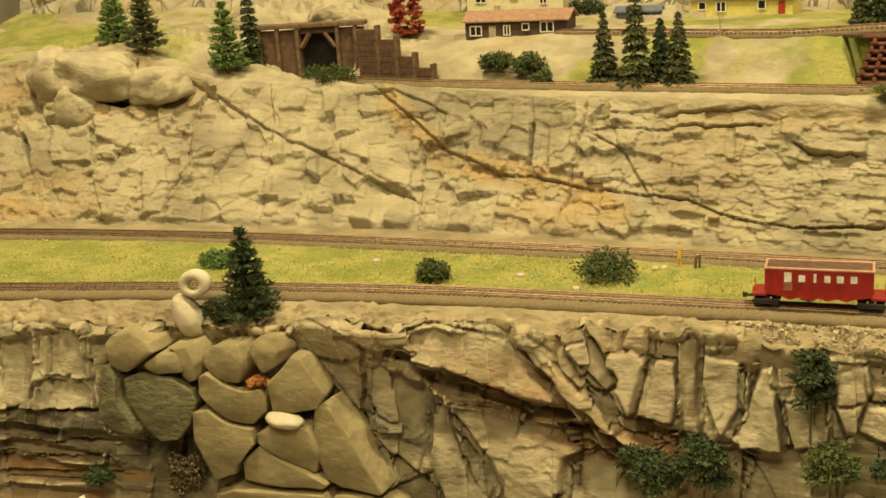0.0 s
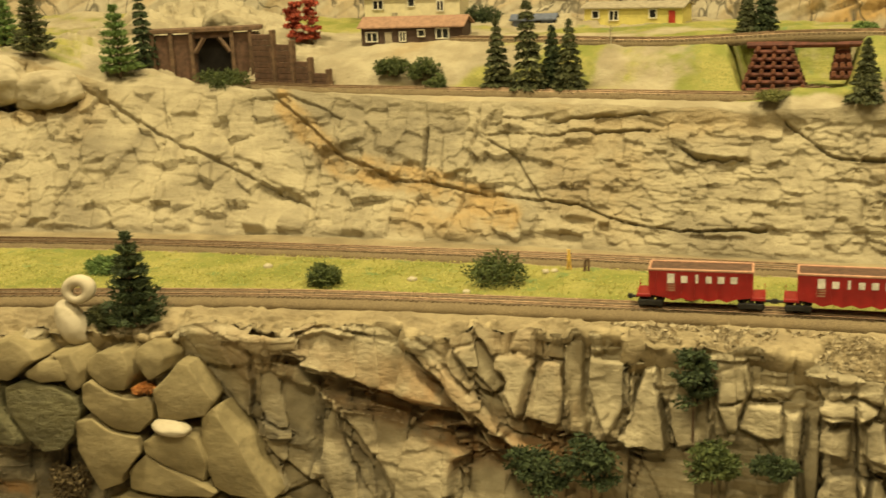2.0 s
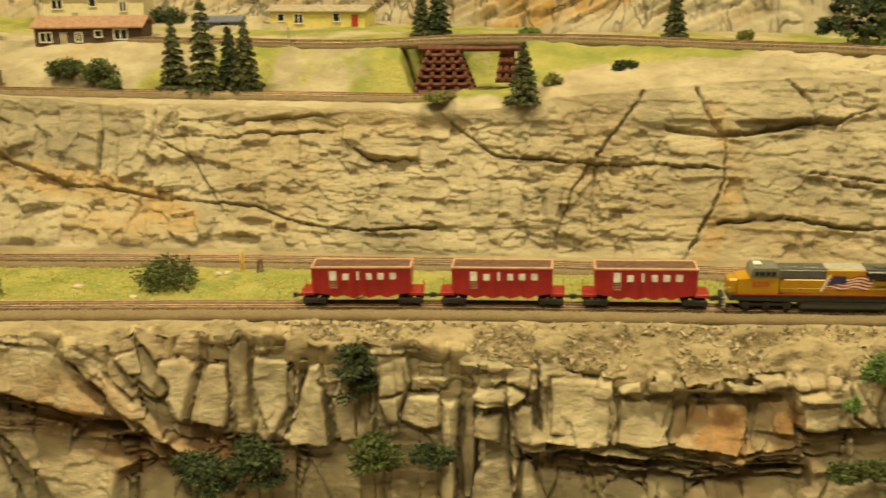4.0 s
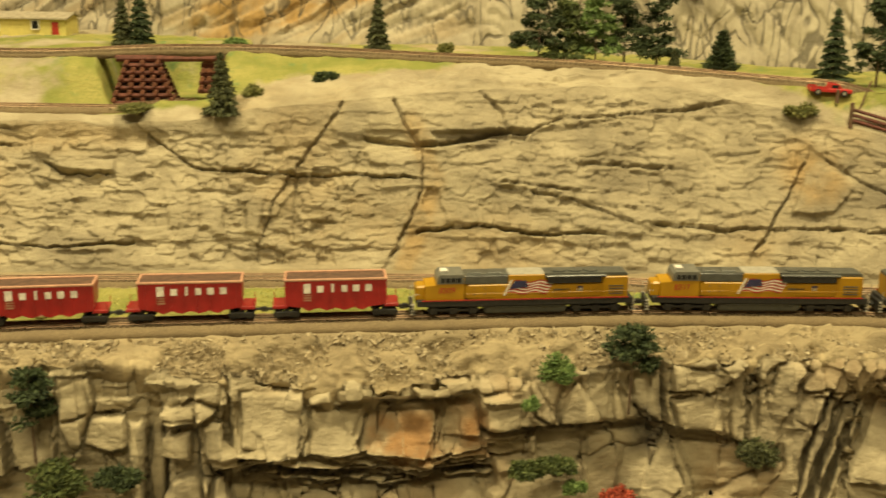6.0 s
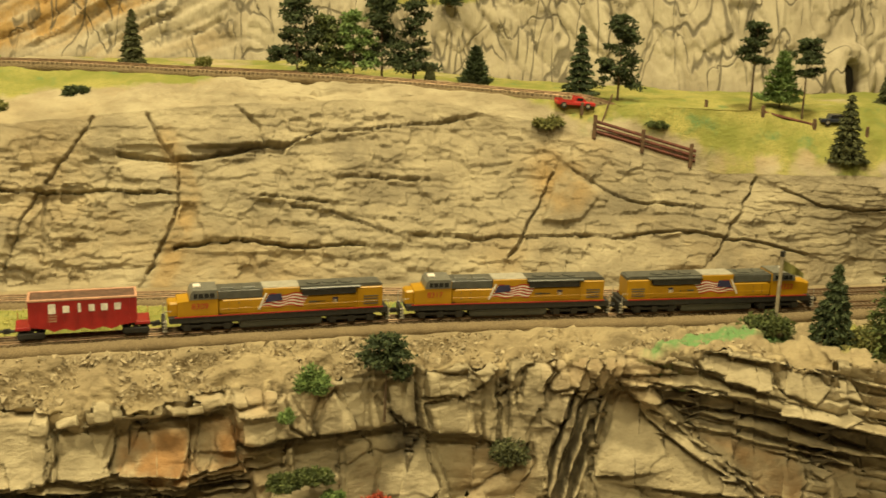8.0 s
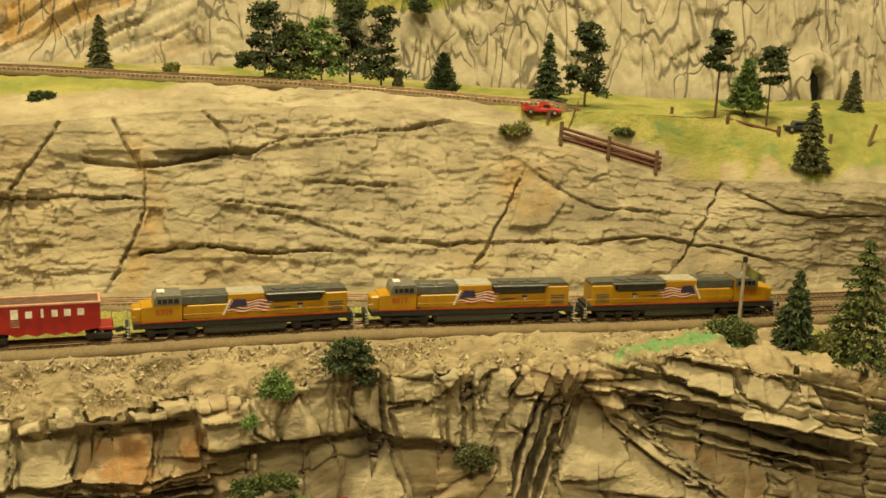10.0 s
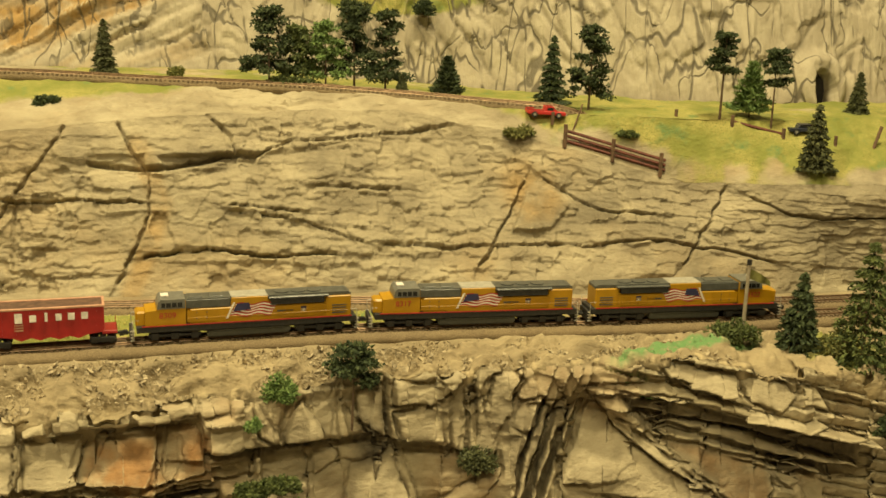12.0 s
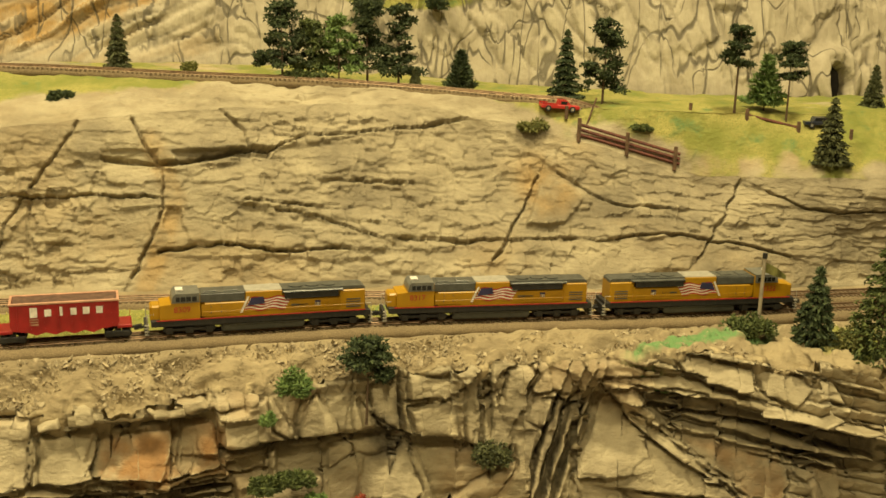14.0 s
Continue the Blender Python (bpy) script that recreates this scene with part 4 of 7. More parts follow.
# dark mottling, darker lower left, and shade painted in below the boulders
stain_shade = 0.75 * blob(x, z, -0.655, -0.086, 0.045, 0.012) + 0.5 * blob(x, z, -0.56, -0.105, 0.09, 0.02) + 0.32 * step(fbm(x * 12, z * 16, 172, 3), 0.14, 0.42) + blob(x, z, 0.215, -0.06, 0.014, 0.05) \
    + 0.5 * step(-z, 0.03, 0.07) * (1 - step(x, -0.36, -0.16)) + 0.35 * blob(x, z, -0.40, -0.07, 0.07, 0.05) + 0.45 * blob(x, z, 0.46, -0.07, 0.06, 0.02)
push = front_relief(x, z) * (0.15 + 0.85 * edge)
fine = 0.0022 * fbm(x * 45, z * 50, 181, 4) + 0.0016 * facets(x * 60 + 0.4 * fbm(x * 50, z * 50, 183, 2), z * 75, 184, 0.9) * step(grain(x * 20, z * 20, 185) + 0.5, 0.45, 0.6)
push, warm, stain_shade = set_blocks("front", x, z, push, fine, warm, stain_shade)
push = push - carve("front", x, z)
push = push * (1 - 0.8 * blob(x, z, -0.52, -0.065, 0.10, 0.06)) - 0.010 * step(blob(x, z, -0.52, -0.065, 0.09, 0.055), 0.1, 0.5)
tint = np.stack([np.clip(warm, 0, 1), zero[:, None] * z, np.clip(stain_shade, 0, 1)], -1)
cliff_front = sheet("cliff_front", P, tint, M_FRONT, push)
tagged(cliff_front, "grey-brown painted plaster rock cliff below the railway shelf", "cliff", kind="structure")

# sloping bank and level shelf that carry the two lower tracks
gx, zero, lip_y, lip_z, shelf_y, foot_y, top_y, top_z, trk_y, trk_z, far_y, far_z = lines(0.0018)
skirt = rows_between(lip_y + 0.012, lip_z - 0.03, lip_y, lip_z, 6)
bank = rows_between(lip_y, lip_z, shelf_y, zero - 0.0015, 34)
flat = rows_between(shelf_y, zero - 0.0015, foot_y, zero + 0.0005, 60)
P = np.concatenate([skirt[:, :-1], bank, flat[:, 1:]], 1)
x, y = P[..., 0], P[..., 1]
mid_f, mid_b = along(FRONT_Y, x), along(BACK_Y, x)
between = step(y, mid_f + 0.012, mid_f + 0.018) * (1 - step(y, mid_b - 0.018, mid_b - 0.011))
slope = 1 - step(y, along(FRONT_Y, x) - 0.026, along(FRONT_Y, x) - 0.014)
f1, f2, who = cells(x * 90, y * 120, 301)
push = 0.0016 * fbm(x * 60, y * 60, 302, 4) + slope * (0.0040 * fbm(x * 150, y * 150, 310, 3) + 0.009 * fbm(x * 34, y * 90, 303, 4) + 0.0050 * (who - 0.5) * (grain(x * 20, y * 20, 309) > -0.05)) + between * 0.0012
green = between * (1.0 + 0.5 * fbm(x * 30, y * 30, 305, 3)) * (1 - step(x, 0.30, 0.42))
paint = step(blob(x + 0.01 * fbm(x * 30, y * 30, 308, 3), y - 0.22 * (x - 0.42), 0.42, -0.079, 0.062, 0.010), 0.2, 0.5)
tint = np.stack([0.4 * between * (fbm(x * 12, y * 12, 306, 2) > 0.2), np.clip(green + 0.9 * blob(x, y, 0.53, -0.09, 0.05, 0.03), 0, 1), zero[:, None] * x], -1)
ground = sheet("ground", P, tint, M_SOIL, push, paint)
tagged(ground, "sandy railway shelf with yellow-green flocked grass between tracks", "ground", kind="structure")

# cliff behind the tracks
gx, zero, lip_y, lip_z, shelf_y, foot_y, top_y, top_z, trk_y, trk_z, far_y, far_z = lines(0.0010)
P = rows_between(foot_y, zero - 0.004, top_y, top_z, 150)
x, z = P[..., 0], P[..., 2]
fade = step(z, 0.0, 0.006) * (0.08 + 0.92 * step(along(TOP_Z, x) - z, 0.0, 0.012))
warm = 1.2 * (1 - step(from_line(x, z + 0.005 * fbm(x * 40, z * 40, 77, 3), [(-0.53, 0.10), (-0.465, 0.055), (-0.40, 0.043), (-0.35, 0.036), (-0.31, 0.02)]), 0.004, 0.013)) \
    + 0.8 * blob(x, z, -0.36, 0.022, 0.05, 0.02) + 0.6 * blob(x, z, -0.85, 0.02, 0.09, 0.03) + 0.6 * blob(x, z, -0.93, 0.11, 0.06, 0.03) \
    + 0.7 * (1 - step(from_line(x, z, [(0.085, 0.10), (0.10, 0.06), (0.075, 0.0)]), 0.003, 0.011)) + 0.9 * blob(x, z, 0.375, 0.07, 0.02, 0.02) \
    + 0.5 * blob(x, z, -0.17, 0.09, 0.06, 0.012) + 0.4 * blob(x, z, 0.33, 0.02, 0.03, 0.02) + 0.7 * blob(x, z, -0.80, 0.098, 0.07, 0.012)
warm = warm + 0.30 * step(fbm(x * 8, z * 12, 173, 3), 0.08, 0.4)
stain_shade = 0.42 * step(x, 0.27, 0.42) * step(fbm(x * 14, z * 16, 175, 3), -0.35, 0.2) + 0.25 * step(fbm(x * 9, z * 18, 174, 3), 0.12, 0.45) + 0.15 * blob(x, z, -0.24, 0.055, 0.07, 0.03) + 0.5 * blob(x, z, 0.13, 0.09, 0.05, 0.008)
fine = 0.45 * rear_relief(x, z)
push, warm, stain_shade = set_blocks("rear", x, z, rear_relief(x, z), fine, warm, stain_shade)
push = push * fade - carve("rear", x, z)
tint = np.stack([np.clip(warm, 0, 1), zero[:, None] * z, np.clip(stain_shade, 0, 1)], -1)
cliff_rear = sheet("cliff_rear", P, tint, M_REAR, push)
tagged(cliff_rear, "cream plaster rock cliff with dark carved joints and ochre streaks", "cliff", kind="structure")

# upper meadow with the high track on it, up to the far rocks
gx, zero, lip_y, lip_z, shelf_y, foot_y, top_y, top_z, trk_y, trk_z, far_y, far_z = lines(0.0024)
a = rows_between(top_y, top_z, trk_y - 0.010, trk_z - 0.001, 70)
b = rows_between(trk_y - 0.010, trk_z - 0.001, far_y, far_z, 70)
skirt = rows_between(top_y + 0.010, top_z - 0.03, top_y, top_z, 6)
P = np.concatenate([skirt[:, :-1], a, b[:, 1:]], 1)
x, y = P[..., 0], P[..., 1]
WAY_FROM, WAY_AT = [-0.68, -0.62, -0.5, -0.35, -0.2, -0.14, -0.09, -0.06, -0.02], [0.275, 0.255, 0.222, 0.202, 0.184, 0.186, 0.222, 0.29, 0.36]
# level way of the second track at the left, and the gap under the timber bridge
way_y = np.interp(x, WAY_FROM, WAY_AT)
way = (1 - step(np.abs(y - way_y), 0.013, 0.040)) * (1 - step(x, -0.03, 0.02)) * step(x, -0.70, -0.62)
way = way * step(y, along(TOP_Y, x) - 0.001, along(TOP_Y, x) + 0.010)
gap = np.clip(1.6 - 1.6 * np.maximum(np.abs(x + 0.105) / 0.052, np.abs(y - 0.25) / 0.075), 0, 1)
P[..., 2] += 0.030 * step(y, 0.268, 0.295) * np.clip(1.5 - np.hypot((x + 0.67) / 0.085, (y - 0.31) / 0.06), 0, 1)
P[..., 2] += np.maximum(way, step(gap, 0.0, 0.5)) * (np.interp(x, [-0.2, -0.12], [0.1035, 0.1015]) - P[..., 2])
push = 0.004 * fbm(x * 22, y * 22, 401, 4) * (1 - way) + 0.0012 * fbm(x * 120, y * 120, 402, 3)
rocky = np.clip(step(x, 0.03, 0.12) * (1 - step(x, 0.30, 0.38)) * (1 - step(y, along(TRK_Y, x) - 0.040, along(TRK_Y, x) - 0.014)) + blob(x, y, 0.14, 0.16, 0.16, 0.04) + blob(x, y, -0.68, 0.30, 0.15, 0.07) + blob(x, y, -0.3, 0.42, 0.12, 0.05), 0, 1)
push = push + rocky * rear_relief(x, y * 0.8 + 0.3) * 1.1
terrace = ((y + 0.10 * x + 0.02 * fbm(x * 18, y * 18, 407, 3)) / 0.016) % 1.0
push = push + 0.010 * (0.5 - terrace) * np.clip(blob(x, y, -0.68, 0.30, 0.15, 0.07) + blob(x, y, -0.85, 0.27, 0.10, 0.07), 0, 1) * (1 - way)
push *= step(y, along(TOP_Y, x), along(TOP_Y, x) + 0.012) * 0.9 + 0.1
green = 0.70 - 1.2 * rocky - 1.0 * blob(x, y, -0.44, 0.29, 0.12, 0.09) - 0.9 * (1 - step(y, along(TOP_Y, x) + 0.004, along(TOP_Y, x) + 0.022)) + 1.0 * fbm(x * 14, y * 22, 403, 3) + 0.4 * fbm(x * 60, y * 60, 405, 3) + 0.55 * step(x, 0.33, 0.42)
tint = np.stack([0.3 * (1 - rocky) * step(fbm(x * 9, y * 12, 404, 3), 0.12, 0.4), np.clip(green, 0, 1), 0.45 * step(x, 0.33, 0.45) * step(fbm(x * 16, y * 20, 406, 3), -0.15, 0.3)], -1)
hillside = sheet("hillside", P, tint, M_MEADOW, push)
tagged(hillside, "sloping meadow of flocked grass and bare sandy patches", "ground", kind="structure")

# far rock face behind the meadow
gx, zero, lip_y, lip_z, shelf_y, foot_y, top_y, top_z, trk_y, trk_z, far_y, far_z = lines(0.0015)
P = rows_between(far_y, far_z - 0.015, far_y + 0.10, far_z + 0.30, 130)
x, z = P[..., 0], P[..., 2]
wx = x + 0.15 * z * step(x, 0.1, 0.5) + 0.03 * fbm(x * 9, z * 9, 501, 3)
leftside = 1 - step(x + 0.4 * (z - 0.15), 0.10, 0.19)


def crack(freq_x, freq_z, slant, seed, width):
    """Long curved cracks where a smooth warped field passes its middle."""
    return 1 - step(np.abs(grain((wx + slant * z) * freq_x, z * freq_z, seed) + 0.35 * grain(wx * freq_x * 2.1, z * freq_z * 2.4, seed + 1)), 0.0, width)


seams = np.maximum(np.maximum(crack(30, 8, 0.1, 521, 0.035), crack(22, 10, -0.5, 523, 0.028)), 0.8 * crack(52, 13, 0.3, 525, 0.05))
f1, f2, who = cells(wx * 30, z * 12 + 0.5 * fbm(x * 12, z * 12, 502, 3), 503)
push = 0.008 * fbm(x * 7, z * 6, 505, 3) + 0.004 * (who - 0.5) - 0.0030 * seams + 0.003 * facets(wx * 40, z * 24, 506, 0.9) + 0.002 * fbm(x * 90, z * 50, 514, 3)
along_bed, over_bed = x + 0.45 * z, z - 0.50 * x + 0.012 * fbm(x * 12, z * 12, 507, 3)
beds = facets(along_bed * 16, over_bed * 50, 508, 1.0)
layer = (over_bed / 0.024 + 0.5 * fbm(x * 9, z * 9, 518, 2)) % 1.0
bedded = 0.010 * fbm(x * 8, z * 8, 515, 2) + 0.007 * beds + 0.006 * (layer - 0.5) - 0.003 * (1 - step(np.abs(layer - 0.5), 0.0, 0.08))
push = push * (1 - leftside) + bedded * leftside
push *= step(z, along(FAR_Z, x), along(FAR_Z, x) + 0.02)
mouth = 1 - step(np.maximum(np.hypot((x - 0.695) / 0.011, np.maximum(z - 0.136, 0) / 0.017), 0), 0.75, 1.0)
rim = 1 - step(np.hypot((x - 0.695) / 0.03, (z - 0.14) / 0.035), 0.6, 1.0)
push = push + 0.012 * rim - 0.12 * mouth
warm = 1.1 * (1 - step(from_line(x, z + 0.006 * fbm(x * 30, z * 30, 510, 3), [(-0.08, 0.150), (0.06, 0.195), (0.16, 0.235)]), 0.008, 0.024)) + 0.35 * leftside * step(fbm(x * 20, over_bed * 60, 516, 2), 0.0, 0.3)
tint = np.stack([np.clip(warm, 0, 1), np.clip(1.8 * blob(x, z + 0.006 * fbm(x * 30, z * 30, 517, 2), 0.335, 0.205, 0.075, 0.013), 0, 1), 0.4 * seams * (1 - leftside) + 0.5 * leftside * (1 - step(np.abs(layer - 0.5), 0.0, 0.09))], -1)
cliff_far = sheet("cliff_far", P, tint, M_FAR, push)
tagged(cliff_far, "pale grey plaster rock wall with upright cracks", "cliff", kind="structure")


# ---------- plain room around the layout ----------
def box(bm, x0, x1, y0, y1, z0, z1, bevel=0.0):
    vs = [bm.verts.new((x, y, z)) for x in (x0, x1) for y in (y0, y1) for z in (z0, z1)]
    for f in ((0, 1, 3, 2), (4, 6, 7, 5), (0, 4, 5, 1), (2, 3, 7, 6), (0, 2, 6, 4), (1, 5, 7, 3)):
        bm.faces.new([vs[i] for i in f])
    if bevel:
        edges = list({e for v in vs for e in v.link_edges})
        bmesh.ops.bevel(bm, geom=edges, offset=bevel, segments=1, affect="EDGES")
    return vs


def part(name, bm, material, parent=None, label="", smooth=False):
    """Links a bmesh as one mesh object under a thing or a part."""
    me = bpy.data.meshes.new(name)
    bmesh.ops.recalc_face_normals(bm, faces=bm.faces)
    bm.to_mesh(me)
    bm.free()
    me.materials.append(material)
    if smooth:
        me.polygons.foreach_set("use_smooth", [True] * len(me.polygons))
    ob = new(name, me)
    if parent:
        ob.parent = parent
    if label:
        tagged(ob, label)
    return ob


def slab(name, dims, material, label, category):
    bm = bmesh.new()
    box(bm, *dims)
    return tagged(part(name, bm, material), label, category, kind="structure")


M_WALL = plain("wall_paint", (0.55, 0.50, 0.42), 0.9, scale=3)
slab("wall_south", (-3.0, 3.0, -2.6, -2.5, -1.0, 1.6), M_WALL, "plain painted wall of the exhibition room", "wall")
slab("wall_north", (-3.0, 3.0, 2.0, 2.1, -1.0, 1.6), M_WALL, "plain painted wall behind the layout", "wall")
slab("wall_west", (-3.1, -3.0, -2.6, 2.1, -1.0, 1.6), M_WALL, "plain painted side wall of the room", "wall")
slab("wall_east", (3.0, 3.1, -2.6, 2.1, -1.0, 1.6), M_WALL, "plain painted side wall of the room", "wall")
slab("floor", (-3.1, 3.1, -2.6, 2.1, -1.1, -1.0), M_WALL, "plain floor of the exhibition room", "floor")
slab("ceiling", (-3.1, 3.1, -2.6, 2.1, 1.6, 1.7), M_WALL, "plain painted ceiling of the room", "ceiling")


# ---------- railway tracks ----------
def mesh_part(name, verts, faces, material, parent=None, label="", smooth=False):
    me = bpy.data.meshes.new(name)
    me.from_pydata(verts, [], faces)
    me.update()
    me.materials.append(material)
    if smooth:
        me.polygons.foreach_set("use_smooth", [True] * len(faces))
    ob = new(name, me)
    ob.parent = parent
    if label:
        tagged(ob, label)
    return ob


def holder(name, m, label, category, group=""):
    ob = new(name)
    ob.empty_display_size = 0.01
    ob.matrix_world = m
    return tagged(ob, label, category, group)


M_RAIL = plain("worn_steel_rail", (0.23, 0.155, 0.095), 0.48, 0.8, 0.3, 300)
M_TIE = plain("brown_plastic_ties", (0.17, 0.12, 0.07), 0.8, vary=0.4)
bal = Nodes("fine_ballast", 0.95)
speck = bal.noise(1700, 2, 0.6)
M_BALLAST = bal.done(bal.mix(bal.ramp(bal.noise(60, 3), 0.3, 0.7), bal.mix(bal.ramp(speck, 0.35, 0.65), (0.15, 0.11, 0.06), (0.26, 0.195, 0.105)),
                             bal.mix(bal.ramp(speck, 0.35, 0.65), (0.13, 0.095, 0.052), (0.23, 0.17, 0.092))))
bal.bump(speck, 0.6, 0.0008)


def curve_frames(fy, fz, x0, x1, pitch):
    xs = np.linspace(x0, x1, 2400)
    c = np.stack([xs, fy(xs), fz(xs)], -1)
    s = np.r_[0, np.cumsum(np.linalg.norm(np.diff(c, axis=0), axis=1))]
    at = np.arange(0, s[-1], pitch)
    c = np.stack([np.interp(at, s, c[:, k]) for k in range(3)], -1)
    d = np.gradient(c, axis=0)
    d /= np.linalg.norm(d, axis=1, keepdims=True)
    side = np.stack([-d[:, 1], d[:, 0], d[:, 0] * 0], -1)
    return c, d, side / np.linalg.norm(side, axis=1, keepdims=True)


def sweep(c, side, outline):
    """Sweeps an open or closed outline of (across, up) along the way."""
    n, m = len(c), len(outline)
    o = np.array(outline)
    v = c[:, None] + side[:, None] * o[None, :, :1] + np.array((0, 0, 1.0)) * o[None, :, 1:]
    faces = [(i * m + j, i * m + (j + 1) % m, (i + 1) * m + (j + 1) % m, (i + 1) * m + j) for i in range(n - 1) for j in range(m)]
    return v.reshape(-1, 3).tolist(), faces


def railway_track(label, fy, fz, x0, x1, bed=0.013, fill=0.0032):
    thing = holder("railway_track", Matrix(), label, "railway track", "tracks of the layout")
    c, d, side = curve_frames(fy, fz, x0, x1, 0.004)
    v, f = sweep(c, side, [(-bed, -0.003), (-bed * 0.72, fill), (bed * 0.72, fill), (bed, -0.003)])
    v = np.array(v)
    v += np.random.RandomState(3).uniform(-0.0004, 0.0004, v.shape)
    mesh_part("ballast_bed", v.tolist(), f, M_BALLAST, thing, "fine brown ballast", True)
    for k in (-1, 1):
        a = 0.0047 * k
        v, f = sweep(c, side, [(a - 0.0009, 0.0040), (a - 0.0004, 0.0046), (a - 0.0006, 0.00525), (a - 0.0002, 0.0056), (a + 0.0002, 0.0056), (a + 0.0006, 0.00525), (a + 0.0004, 0.0046), (a + 0.0009, 0.0040)])
        mesh_part("rail", v, f, M_RAIL, thing, "worn brown steel rail")
    c, d, side = curve_frames(fy, fz, x0, x1, 0.0036)
    v, f = [], []
    for p, t, s in zip(c, d, side):
        b = len(v)
        for zz in (0.0030, 0.0041):
            for sa, ta in ((-1, -1), (1, -1), (1, 1), (-1, 1)):
                q = p + s * 0.0082 * sa + t * 0.0009 * ta
                v.append((q[0], q[1], q[2] + zz))
        f += [(b + 4, b + 5, b + 6, b + 7), (b, b + 1, b + 5, b + 4), (b + 1, b + 2, b + 6, b + 5), (b + 2, b + 3, b + 7, b + 6), (b + 3, b, b + 4, b + 7)]
    tagged(mesh_part("crosstie", v, f, M_TIE, thing, "dark brown crossties"), kind="stuff")
    return thing


railway_track("front railway track with brown rails on fine ballast", lambda x: along(FRONT_Y, x), lambda x: x * 0, -1.07, 0.85, 0.0165)
railway_track("second railway track at the foot of the cream cliff", lambda x: along(BACK_Y, x), lambda x: x * 0, -1.07, 0.85)
railway_track("upper railway track running into the timber tunnel portal", lambda x: np.interp(x, WAY_FROM, WAY_AT), lambda x: np.interp(x, [-0.2, -0.12], [0.1035, 0.1015]), -0.63, -0.085, 0.011, 0.0042)
railway_track("high railway track across the meadow and the timber bridge", lambda x: along(TRK_Y, x), lambda x: along(TRK_Z, x) - 0.001 - 0.010 * step(x, 0.40, 0.455), -0.40, 0.47, 0.010, 0.0042)


# ---------- train ----------
M_YELLOW = plain("yellow_loco_paint", (0.40, 0.212, 0.003), 0.4, vary=0.10, scale=120)
M_GREYROOF = plain("grey_loco_roof", (0.085, 0.088, 0.078), 0.35, vary=0.3)
M_BLACK = plain("black_running_gear", (0.022, 0.021, 0.019), 0.6, vary=0.5, scale=500)
M_TANK = plain("dark_grey_tank", (0.06, 0.062, 0.052), 0.45)
M_REDSTRIPE = plain("red_stripe", (0.36, 0.03, 0.02), 0.45)
M_WHITE = plain("white_lettering", (0.75, 0.70, 0.62), 0.6)
M_NAVY = plain("navy_decal", (0.03, 0.03, 0.09), 0.5)
M_PALE = plain("pale_grey_panel", (0.36, 0.34, 0.28), 0.4)
M_CABTOP = plain("grey_cab_top", (0.15, 0.15, 0.13), 0.3)
M_REDCAR = plain("red_hopper_paint", (0.34, 0.016, 0.015), 0.35, vary=0.22, scale=90)
M_PORTAL = plain("weathered_red_timber", (0.115, 0.062, 0.038), 0.85, vary=0.4, scale=200)
M_CREAMRIM = plain("cream_rim", (0.50, 0.27, 0.17), 0.6)
gl = Nodes("dark_window_glass", 0.08)
M_DARKGLASS = gl.done((0.015, 0.016, 0.017))


def prism(bm, outline, y0, y1):
    """An outline in (x, z) given thickness along y."""
    a = [bm.verts.new((x, y0, z)) for x, z in outline]
    b = [bm.verts.new((x, y1, z)) for x, z in outline]
    bm.faces.new(a)
    bm.faces.new(b[::-1])
    n = len(outline)
    for i in range(n):
        bm.faces.new((a[i], b[i], b[(i + 1) % n], a[(i + 1) % n]))


def rod(bm, p, q, r, sides=6, r2=None):
    p, q = Vector(p), Vector(q)
    turn = (q - p).to_track_quat("Z", "Y").to_matrix()
    rings = []
    for c, rr in ((p, r), (q, r if r2 is None else r2)):
        rings.append([bm.verts.new(c + turn @ Vector((rr * math.cos(2 * math.pi * i / sides), rr * math.sin(2 * math.pi * i / sides), 0))) for i in range(sides)])
    for i in range(sides):
        bm.faces.new((rings[0][i], rings[0][(i + 1) % sides], rings[1][(i + 1) % sides], rings[1][i]))
    bm.faces.new(rings[0][::-1])
    bm.faces.new(rings[1])


def boxes(name, dims, material, parent, label="", bevel=0.0002):
    bm = bmesh.new()
    for d in dims:
        box(bm, *d, bevel=bevel)
    return part(name, bm, material, parent, label)


def wheelset(parent, x, r=0.0033, gauge=0.0045):
    bm = bmesh.new()
    for k in (-1, 1):
        rod(bm, (x, k * gauge, r), (x, k * (gauge + 0.0012), r), r, 14)
    rod(bm, (x, -gauge, r), (x, gauge, r), 0.0008, 8)
    return part("wheelset", bm, M_BLACK, parent)


def lettering(parent, text, size, x, y, z, material, name, flip=False):
    cu = bpy.data.curves.new(name, "FONT")
    cu.body, cu.size, cu.align_x, cu.extrude = text, size, "CENTER", 0.00005
    tmp = new("text", cu)
    me = bpy.data.meshes.new_from_object(tmp.evaluated_get(bpy.context.evaluated_depsgraph_get()))
    bpy.data.objects.remove(tmp)
    me.materials.clear()
    me.materials.append(material)
    ob = new(name, me)
    ob.parent = parent
    ob.matrix_local = pose(x, y, z, 90, 0, 180 if flip else 0)
    return ob


RAIL_TOP = 0.0056
H = 0.0670


